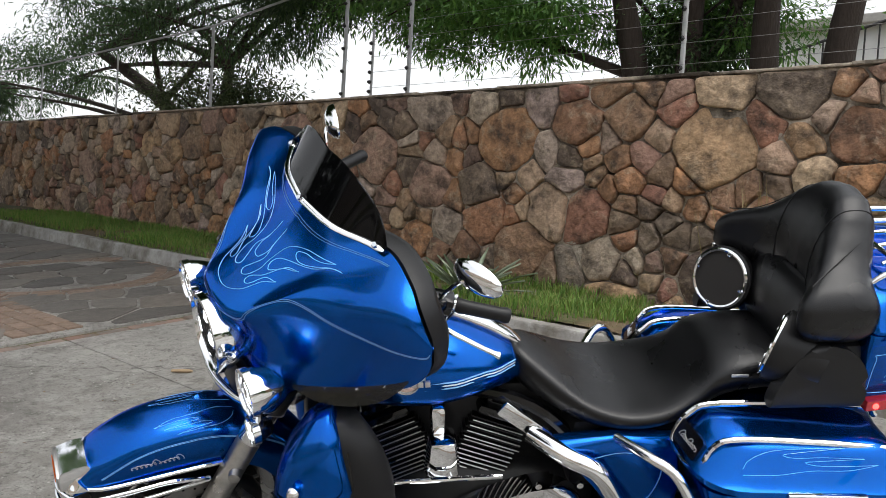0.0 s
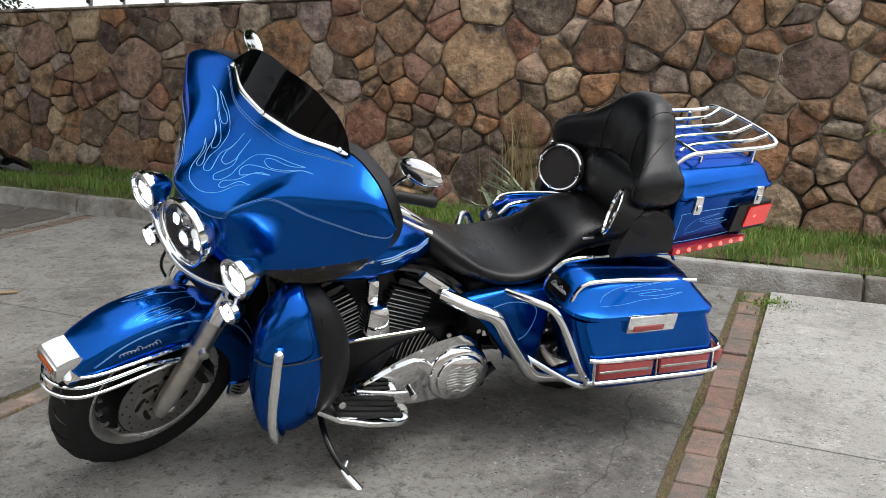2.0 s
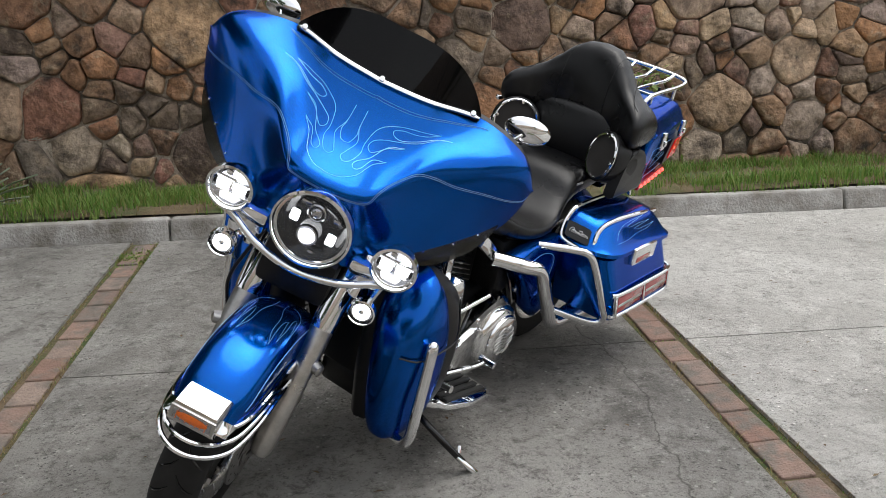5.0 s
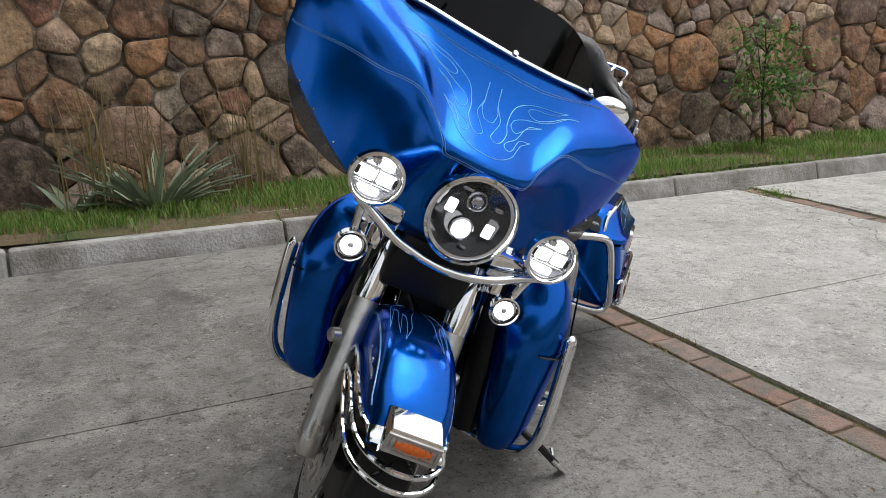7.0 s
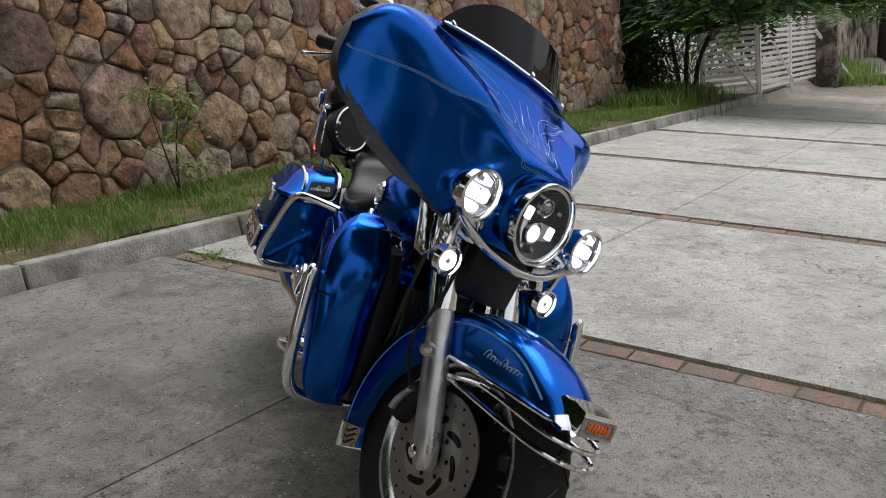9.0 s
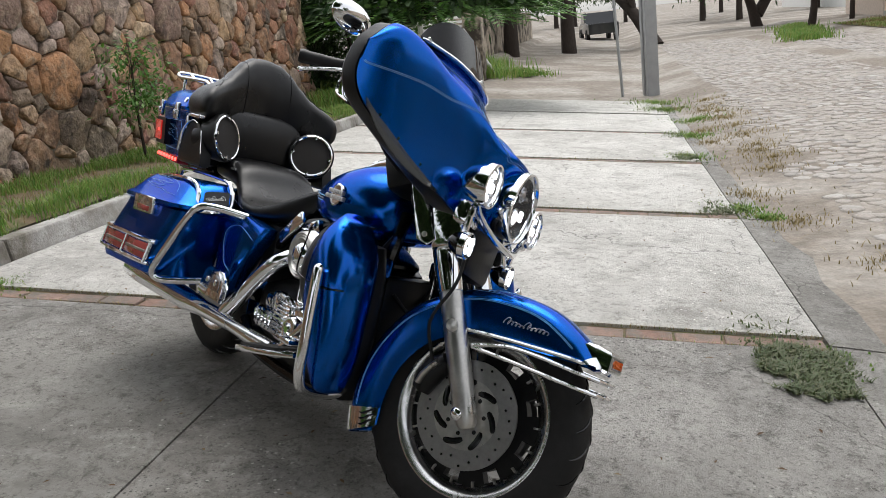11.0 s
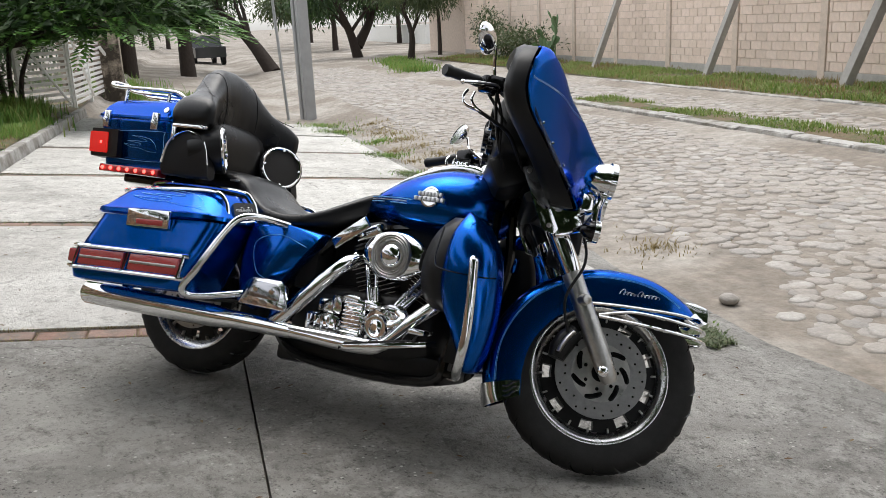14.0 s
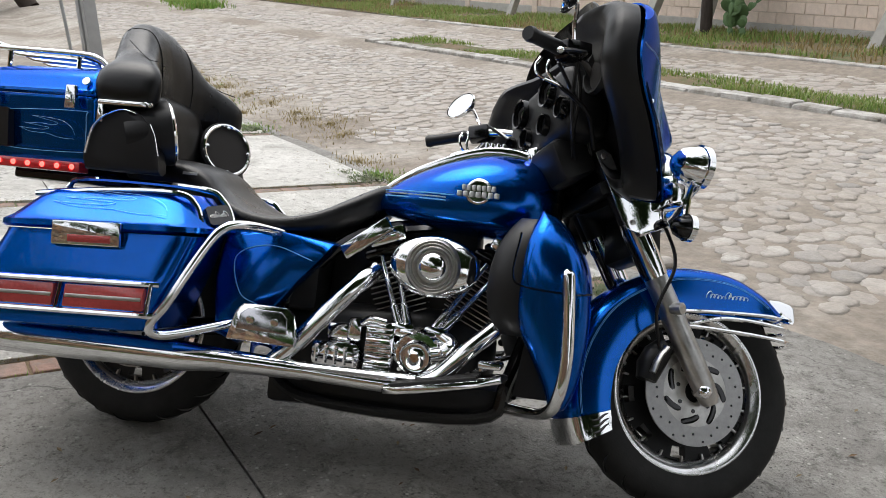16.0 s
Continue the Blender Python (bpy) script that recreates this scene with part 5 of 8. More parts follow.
# -- seat --
bm = bmesh.new()
keys = []
for x, zb, zt, hw in ((.135, .755, .80, .045), (.17, .70, .808, .085), (.25, .655, .765, .14), (.34, .632, .712, .185), (.44, .628, .688, .205), (.54, .64, .700, .20), (.62, .66, .745, .175), (.68, .69, .80, .165), (.76, .71, .822, .165), (.88, .72, .822, .16), (.94, .73, .80, .14)):
    ring = []
    for k in range(28):
        a = 2 * math.pi * k / 28
        c, s = math.cos(a), math.sin(a)
        zc, hh = (zb + zt) / 2, (zt - zb) / 2
        dish = -.012 * math.cos(a * 2 - math.pi) * (s > 0) if .3 < x < .6 else 0
        ring.append((x, hw * math.copysign(abs(c) ** .7, c), zc + hh * math.copysign(abs(s) ** .6, s) + dish * .4))
    keys.append(ring)
smooth_loft(bm, keys, 4)
seat = part("seat", bm, LEATHER, moto, "black two-up vinyl seat", angle=70)
for s in (-1, 1):
    bm = bmesh.new()
    add_box(bm, (.70, s * .166 - .002, .775), (.745, s * .166 + .002, .783), .001)
    part("seat_badge", bm, SILVER, seat)

# -- backrest --
BACK = [(0, .896, 1.030, .93, 1.238), (.20, .890, 1.030, .93, 1.230), (.34, .880, 1.026, .93, 1.204), (.48, .866, 1.014, .928, 1.160), (.60, .846, 1.000, .924, 1.122),
        (.72, .818, .992, .922, 1.098), (.84, .790, .988, .926, 1.080), (.93, .780, .982, .936, 1.062), (.98, .795, .968, .958, 1.036), (1.0, .83, .945, .985, 1.012)]


def back_ring(y, n=28, grow=0.0):
    """A section of the backrest across its width: hump in the middle, arms that reach forwards at the sides."""
    xf, xb, zb, zt = curve_at(BACK, abs(y) / .302)
    ring = []
    for k in range(n):
        b = 2 * math.pi * k / n
        c, s = math.cos(b), math.sin(b)
        x = (xf + xb) / 2 + ((xb - xf) / 2 + grow) * math.copysign(abs(c) ** .72, c)
        z = (zb + zt) / 2 + ((zt - zb) / 2 + grow) * math.copysign(abs(s) ** .72, s)
        ring.append((x + .16 * max(0, z - 1.08), y, z))
    return ring


bm = bmesh.new()
ys = [-1.0, -.985, -.96, -.92] + [-.86 + 1.72 * k / 34 for k in range(35)] + [.92, .96, .985, 1.0]
add_loft(bm, [back_ring(y * .302) for y in ys])
back = part("backrest", bm, LEATHER, moto, "large padded black passenger backrest with side bolsters", angle=75)
bm = bmesh.new()
keys = []
for z, x0, x1, hw in ((.79, .87, .98, .18), (.80, .855, .985, .215), (.86, .845, .985, .245), (.93, .850, .985, .250), (.985, .868, .985, .22), (1.01, .89, .985, .18)):
    keys.append([((x0 + x1) / 2 + (x1 - x0) / 2 * math.copysign(abs(math.cos(b)) ** .6, math.cos(b)), hw * math.copysign(abs(math.sin(b)) ** .6, math.sin(b)) * (1 + .05 * math.sin(5 * b)), z)
                 for b in (2 * math.pi * k / 28 for k in range(28))])
smooth_loft(bm, keys, 3)
part("back_pad", bm, LEATHER, back, angle=75)
for y in (-.098, .098):
    bm = bmesh.new()
    ring = back_ring(y, 40, .0006)
    add_tube(bm, ring[5:34], .0016, 5)
    part("seam", bm, PLASTIC, back)
for s in (-1, 1):
    bm = bmesh.new()
    add_tube(bm, spline([(.95, s * .180, 1.15), (.90, s * .20, 1.115), (.855, s * .225, 1.09), (.81, s * .262, 1.078)], 5), .0016, 5)
    part("seam", bm, PLASTIC, back)

# -- speaker pods --
for s in (-1, 1):
    nrm = Vector((-.80, -s * .55, .22)).normalized()
    c = Vector((.806, s * .205, .882))
    bm = bmesh.new()
    dome = [(.985, .757), (.985, .83), (.965, .88), (.93, .915), (.885, .932), (.84, .928), (.802, .90), (.775, .85), (.755, .79), (.752, .757)]
    add_extrude(bm, [(p.x, p.y) for p in spline([(x, z, 0) for x, z in dome], 3)], s * .250, s * .292, 1, .016)
    add_box(bm, (.865, min(s * .15, s * .27), .760), (.985, max(s * .15, s * .27), .925), .03)
    pod = part("speaker_pod", bm, PLASTIC, moto, "black speaker pod beside the passenger seat")
    bm = bmesh.new()
    add_lathe(bm, [(-.12, .05), (-.07, .075), (-.02, .093), (.004, .095), (.006, .092), (.004, .084)], c + nrm * .02, nrm, 32)
    part("speaker_cup", bm, PLASTIC, pod)
    bm = bmesh.new()
    add_lathe(bm, [(0, .078), (.008, .079), (.010, .084), (.006, .089), (0, .089)], c + nrm * .025, nrm, 40, True)
    sr = part("speaker_ring", bm, CHROME, pod, "chrome speaker ring")
    bm = bmesh.new()
    add_lathe(bm, [(.002, .080), (.006, .05), (.007, 0)], c + nrm * .022, nrm, 32)
    part("speaker_mesh", bm, GRILLE, pod, "dark speaker mesh")
    s1, s2 = nrm.orthogonal().normalized(), nrm.cross(nrm.orthogonal().normalized())
    for k in range(4):
        a = .6 + 1.57 * k
        bm = bmesh.new()
        add_lathe(bm, [(.004, .007), (.012, .006), (.013, 0)], c + nrm * .025 + (s1 * math.cos(a) + s2 * math.sin(a)) * .076, nrm, 8)
        part("ring_screw", bm, CHROME, sr)
    if s < 0:
        continue
    bm = bmesh.new()
    vs = add_box(bm, (.79, s * .288, .940), (.955, s * .302, .955), .004)
    add_box(bm, (.935, s * .288, .89), (.955, s * .300, .945), .004)
    part("grab_bracket", bm, CHROME, pod, "chrome bracket over the pod")
    bm = bmesh.new()
    add_lathe(bm, [(0, .009), (.006, .008), (.007, 0)], (.805, s * .302, .9475), (0, s, 0), 10)
    part("bracket_bolt", bm, CHROME, pod)
    bm = bmesh.new()
    arc = spline([(.978, s * .294, .80), (.962, s * .296, .872), (.925, s * .297, .912), (.875, s * .297, .930), (.83, s * .296, .921)], 5)
    add_tube(bm, arc, [.002 + .010 * (1 - k / 20) ** .7 for k in range(21)], 8, flat=.45)
    part("pod_strip", bm, CHROME, pod, "chrome strip curving over the pod")
    bm = bmesh.new()
    add_tube(bm, spline([(.79, s * .294, .895), (.772, s * .296, .862), (.757, s * .295, .81)], 5), .0035, 8, flat=.5)
    part("pod_strip", bm, CHROME, pod)

# -- trunk --
def trunk_ring(z, grow, n=8):
    x0, x1 = .965, 1.405 + .03 * grow
    hw0, hw1 = .285 + grow * .022, .225 + grow * .02
    out = []
    for cx, cy, a0 in ((x0 + .04, hw0 - .04, 180), (x0 + .04, -(hw0 - .04), -180)):
        pass
    pts = [(x0, -hw0), (x1, -hw1), (x1, hw1), (x0, hw0)]
    for i, (px, py) in enumerate(pts):
        ax_, ay_ = pts[i - 1]
        bx_, by_ = pts[(i + 1) % 4]
        r = .05 if i in (1, 2) else .03
        da = Vector((ax_ - px, ay_ - py)).normalized() * r
        db = Vector((bx_ - px, by_ - py)).normalized() * r
        for k in range(n + 1):
            t = k / n
            q = Vector((px, py)) + da * (1 - t) ** 2 + db * t ** 2
            out.append((q.x, q.y, z))
    return out


bm = bmesh.new()
add_loft(bm, [trunk_ring(z, g) for z, g in ((.758, -1.1), (.766, -.9), (.86, -.2), (.945, .35), (.955, .45), (.958, .40))])
trunk = part("trunk", bm, BLUE, moto, "blue rear trunk with chrome latches and flame lines", angle=35)
bm = bmesh.new()
R_ = [trunk_ring(z, g) for z, g in ((.961, .5), (.966, .75), (.974, .75), (.982, .45), (1.01, .0), (1.035, -.8), (1.05, -2.2), (1.056, -4.0))]
add_loft(bm, R_)
lid = part("trunk_lid", bm, BLUE, trunk, "blue trunk lid", angle=35)
for s in (-1, 1):
    for x, w in ((1.03, .303), (1.325, .262)):
        bm = bmesh.new()
        add_box(bm, (x - .016, min(s * w, s * (w + .016)), .918), (x + .016, max(s * w, s * (w + .016)), .985), .004)
        add_box(bm, (x - .010, min(s * w, s * (w + .024)), .935), (x + .010, max(s * w, s * (w + .024)), .955), .003)
        part("latch", bm, CHROME, trunk, "chrome trunk latch")
    def on_side(vs, out):
        for v in vs:
            skin = .2955 - (v.co.x - .965) * .147 + (v.co.z - .80) * .12
            v.co.y = s * (skin - .05 + (.05 + out) * (v.co.y > .5))
    bm = bmesh.new()
    add_box(bm, (1.255, 0, .800), (1.425, 1, .912), .006)
    on_side(bm.verts, .005)
    tl = part("tail_lamp", bm, PLASTIC, trunk, "wrap-round tail lamp in a black frame", smooth=False)
    bm = bmesh.new()
    add_box(bm, (1.315, 0, .815), (1.430, 1, .898), .006)
    on_side(bm.verts, .010)
    lens = part("tail_lens", bm, TAIL, tl, "red lit lens", smooth=False)
    bm = bmesh.new()
    add_box(bm, (1.350, 0, .852), (1.362, 1, .862), .002)
    on_side(bm.verts, .0105)
    part("diode", bm, LED_RED, lens)
    bm = bmesh.new()
    add_box(bm, (1.0, min(s * .235, s * .285), .742), (1.36, max(s * .235, s * .285), .772), .004)
    for v in bm.verts:
        v.co.y -= s * max(0, v.co.x - 1.0) * .13
    strip = part("led_strip", bm, RED, trunk, "red lens strip with lit diodes")
    for k in range(7):
        bm = bmesh.new()
        x = 1.025 + .052 * k
        bmesh.ops.create_icosphere(bm, subdivisions=2, radius=.008)
        bm.transform(Matrix.Translation((x, s * (.285 - (x - 1.0) * .13), .757)))
        part("diode", bm, LED_RED, strip)
    for lick in LICKS:
        bm = bmesh.new()
        pts = [(1.02 + u * .2, .835 + w * .06) for u, w in lick]
        add_tube(bm, spline([(x, s * (.2955 - (x - .965) * .147 + (z - .80) * .12), z) for x, z in pts], 5), .0004, 5)
        part("flame_line", bm, PALE, trunk)
    bm = bmesh.new()
    loop = [(1.0, .80), (1.26, .80), (1.27, .83), (1.27, .90), (1.24, .91), (1.0, .915), (.985, .90), (.985, .82)]
    add_tube(bm, spline([(x, s * (.292 - (x - .965) * .147 + (z - .80) * .12), z) for x, z in loop], 4, True), .0009, 5, True)
    part("pinstripe", bm, PALE, trunk)
# luggage rack
bm = bmesh.new()
add_tube(bm, spline([(.99, -.20, 1.055), (1.03, -.205, 1.085), (1.10, -.205, 1.095), (1.38, -.195, 1.10), (1.42, -.17, 1.12), (1.43, 0, 1.125), (1.42, .17, 1.12), (1.38, .195, 1.10), (1.10, .205, 1.095), (1.03, .205, 1.085), (.99, .20, 1.055)], 5), .008, 10)
rack = part("luggage_rack", bm, CHROME, trunk, "chrome luggage rack")
for y in (-.12, -.04, .04, .12):
    bm = bmesh.new()
    add_tube(bm, spline([(1.06, y, 1.07), (1.12, y, 1.09), (1.32, y, 1.095), (1.37, y * 1.05, 1.10), (1.425, y * 1.15, 1.124)], 4), .0065, 8)
    part("rack_bar", bm, CHROME, rack)
bm = bmesh.new()
add_tube(bm, [(1.08, -.205, 1.088), (1.08, .205, 1.088)], .0065, 8)
part("rack_bar", bm, CHROME, rack)
for x in (1.10, 1.33):
    for y in (-.19, .19):
        bm = bmesh.new()
        add_tube(bm, [(x, y, 1.035), (x, y, 1.092)], .007, 8)
        part("rack_foot", bm, CHROME, rack)
bm = bmesh.new()
add_tube(bm, [(1.405, -.10, .93), (1.405, -.10, 1.0), (1.405, -.10, 1.06)], [.009, .008, .006], 8)
part("antenna_stub", bm, PLASTIC, trunk)
bm = bmesh.new()
add_lathe(bm, [(0, .012), (.005, .012), (.007, 0)], (1.0, .292, 1.0), (0, 1, .4), 14)
part("lid_lock", bm, CHROME, lid)
bm = bmesh.new()
add_box(bm, (.93, -.16, .715), (1.30, .16, .757), .01)
part("trunk_rack", bm, GLOSSBLACK, moto)

# -- saddlebags --
def bag_ring(s, z, x0, x1, wi, wo, n=6, front=.07):
    pts = [(x0, wi), (x1, wi), (x1, wo), (x0, wo)]
    out = []
    for i, (px, py) in enumerate(pts):
        a, b = pts[i - 1], pts[(i + 1) % 4]
        r = (.02, .03, .06, front)[i]
        da = Vector((a[0] - px, a[1] - py)).normalized() * r
        db = Vector((b[0] - px, b[1] - py)).normalized() * r
        for k in range(n + 1):
            t = k / n
            q = Vector((px, py)) + da * (1 - t) ** 2 + db * t ** 2
            out.append((q.x, s * q.y, z + .0))
    return out


for s in (-1, 1):
    bm = bmesh.new()
    tilt = -.055

    def tl_(ring):
        return [(x, y, z + tilt * (x - .56)) for x, y, z in ring]
    add_loft(bm, [tl_(bag_ring(s, z, a, b, .20, w)) for z, a, b, w in ((.345, .68, 1.17, .425), (.352, .66, 1.19, .448), (.40, .64, 1.195, .462), (.50, .60, 1.165, .440), (.585, .575, 1.135, .415), (.602, .57, 1.13, .412))])
    bag = part("saddlebag", bm, BLUE, moto, "blue hard saddlebag with chrome rails and red reflectors", angle=35)
    bm = bmesh.new()
    add_loft(bm, [tl_(bag_ring(s, z, a, b, .20, w, 6, .13)) for z, a, b, w in ((.605, .565, 1.135, .420), (.612, .555, 1.14, .428), (.626, .555, 1.14, .426), (.640, .565, 1.125, .405), (.69, .595, 1.075, .375), (.715, .62, 1.05, .352), (.722, .66, 1.02, .32))])
    blid = part("bag_lid", bm, BLUE, bag, "blue saddlebag lid", angle=35)
    bm = bmesh.new()
    add_tube(bm, spline([(1.06, s * .235, .700), (1.0, s * .235, .730), (.66, s * .224, .735), (.584, s * .218, .706), (.548, s * .224, .650), (.545, s * .25, .628), (.566, s * .325, .614), (.582, s * .337, .630), (.608, s * .334, .684), (.66, s * .345, .712), (.85, s * .350, .702), (1.08, s * .345, .672)], 5), .0085, 8)
    part("lid_rail", bm, CHROME, bag, "chrome lid rail")
    # badge plate on the lid's front slope
    e1, e2 = Vector((.029, s * .098, -.016)), Vector((-.033, s * .012, -.055))
    e3 = e1.cross(e2).normalized() * (1 if e1.cross(e2).x < 0 else -1)
    mid = Vector((.574, s * .274, .660)) + e3 * .010
    bm = bmesh.new()
    corner = [mid + e1 * p * .44 + e2 * q * .44 for p, q in ((-1, -.8), (-.8, -1), (.8, -1), (1, -.8), (1, .8), (.8, 1), (-.8, 1), (-1, .8))]
    add_loft(bm, [[c - e3 * .03 for c in corner], [c + e3 * .003 for c in corner]])
    bb = part("bag_badge", bm, GLOSSBLACK, bag, "dark badge plate with a silver script line")
    bm = bmesh.new()
    add_tube(bm, [mid + e1 * (px - .30) - e2 * (py - .08) * 1.4 + e3 * .0042 for px, py in flourish(8, .62, .085)], .0011, 5)
    part("badge_script", bm, SILVER, bb)
    m = Matrix.Translation((.86, s * .424, .578)) @ Matrix.Rotation(radians(s * 1), 4, "X") @ Matrix.Rotation(radians(3), 4, "Y")
    bm = bmesh.new()
    add_box(bm, (-.10, -.014, -.033), (.10, .014, .033), .006)
    bm.transform(m)
    pl = part("latch_plate", bm, CHROME, bag, "chrome latch plate")
    bm = bmesh.new()
    add_box(bm, (-.075, min(0, s * .0165), -.024), (.05, max(0, s * .0165), -.004), .002)
    bm.transform(m)
    part("plate_reflector", bm, REDDIM, pl, "red reflector")
    zz = lambda x: tilt * (x - .56)
    for z, r in ((.472, .008), (.392, .008)):
        bm = bmesh.new()
        w = .456 if z > .43 else .470
        add_tube(bm, spline([(.63, s * (w - .012), z + zz(.63)), (.68, s * w, z + zz(.68)), (.9, s * (w + .004), z + zz(.9)), (1.14, s * w, z + zz(1.14)), (1.195, s * (w - .04), z + zz(1.19)), (1.205, s * .33, z + zz(1.2))], 5), r, 8)
        part("bag_rail", bm, CHROME, bag, "chrome rail round the saddlebag")
    for x0, x1 in ((.66, .885), (.915, 1.13)):
        bm = bmesh.new()
        vs = add_box(bm, (x0, .448, .402), (x1, .466, .462), .004)
        for v in vs:
            v.co.z += zz(v.co.x)
            v.co.y = s * (v.co.y - .10 * (v.co.z - .402 - zz(v.co.x)) + .004)
        rf = part("bag_reflector", bm, REDDIM, bag, "long red reflector")
        bm = bmesh.new()
        vs = add_box(bm, (x0 + .005, .4485, .427), (x1 - .005, .4665, .437), .002)
        for v in vs:
            v.co.z += zz(v.co.x)
            v.co.y = s * (v.co.y - .10 * (v.co.z - .402 - zz(v.co.x)) + .0055)
        part("reflector_bar", bm, SATIN, rf)
    for x in (.645, .90, 1.145):
        bm = bmesh.new()
        add_tube(bm, [(x, s * .455, .472 + zz(x)), (x, s * .472, .392 + zz(x))], .008, 8, flat=.6)
        part("rail_post", bm, CHROME, bag)
    bm = bmesh.new()
    vs = add_box(bm, (1.16, .30, .405), (1.205, .45, .46), .01)
    for v in vs:
        v.co.y *= s
        v.co.z += zz(1.18)
    part("corner_reflector", bm, REDDIM, bag)
    for lick in LICKS:
        bm = bmesh.new()
        pts = [(.66 + u * .34, .655 + w * .06) for u, w in lick]
        add_tube(bm, spline([(x, s * (.3985 - (z - .655) * .60), z + zz(x)) for x, z in pts], 5), .0005, 5)
        part("flame_line", bm, PALE, blid)
    # guard hoop
    bm = bmesh.new()
    add_tube(bm, spline([(.40, s * .22, .635), (.46, s * .32, .645), (.505, s * .365, .632), (.545, s * .39, .57), (.61, s * .425, .43), (.652, s * .43, .365), (.645, s * .41, .337), (.60, s * .36, .342), (.50, s * .25, .375)], 6), .0135, 12)
    part("bag_guard", bm, CHROME, moto, "chrome saddlebag guard")

# -- side covers, frame, rear fender --
for s in (-1, 1):
    bm = bmesh.new()
    poly = [(.235, .625), (.40, .640), (.56, .632), (.585, .50), (.57, .335), (.50, .315), (.43, .37), (.345, .50), (.27, .585)]
    add_extrude(bm, poly, s * .17, s * .235, 1, .022)
    sc = part("side_cover", bm, BLUE, moto, "blue side cover under the seat", angle=50)
    bm = bmesh.new()
    add_tube(bm, spline([(.30, s * .2365, .57), (.42, s * .2365, .60), (.52, s * .2365, .56), (.50, s * .2365, .46), (.44, s * .2365, .43)], 5), .001, 5)
    part("pinstripe", bm, PALE, sc)
    bm = bmesh.new()
    vs = add_box(bm, (-.024, -.008, -.080), (.020, .008, .080), .006)
    bm.transform(Matrix.Translation((.173, s * .165, .650)) @ Matrix.Rotation(radians(-52), 4, "Y"))
    part("frame_cover", bm, CHROME, moto, "chrome frame cover")
    bm = bmesh.new()
    add_tube(bm, spline([(-.27, s * .08, .80), (-.05, s * .07, .72), (.2, s * .10, .66), (.35, s * .13, .52), (.45, s * .14, .35)], 5), .019, 8)
    add_tube(bm, spline([(-.33, s * .07, .80), (-.33, s * .11, .60), (-.26, s * .13, .30), (-.18, s * .13, .185), (.30, s * .13, .175), (.45, s * .13, .26)], 5), .019, 8)
    part("frame_rail", bm, GLOSSBLACK, moto)
bm = bmesh.new()
add_tube(bm, [(-.27, 0, .74), (-.36, 0, .93)], .035, 12)
part("steering_neck", bm, GLOSSBLACK, moto)
bm = bmesh.new()
arc = []
for i in range(22):
    t = radians(-5 + 190 * i / 21)
    rad = .375
    arc.append([REAR + Vector((rad * math.cos(t) - (0.02 * math.cos(3.14 * j / 10) ** 2), -.10 + .2 * j / 10, rad * math.sin(t) - .03 * (abs(j - 5) / 5) ** 2)) for j in range(11)])
add_sheet(bm, arc, .004)
part("rear_fender", bm, BLUE, moto, "blue rear fender between the saddlebags", angle=60)
bm = bmesh.new()
for s in (-1, 1):
    add_tube(bm, [(.38, s * .12, .36), (.87, s * .115, .32)], .026, 10)
part("swingarm", bm, GLOSSBLACK, moto)
bm = bmesh.new()
add_box(bm, (.30, -.15, .42), (.62, .15, .64), .03)
part("battery_box", bm, ENGINE, moto)

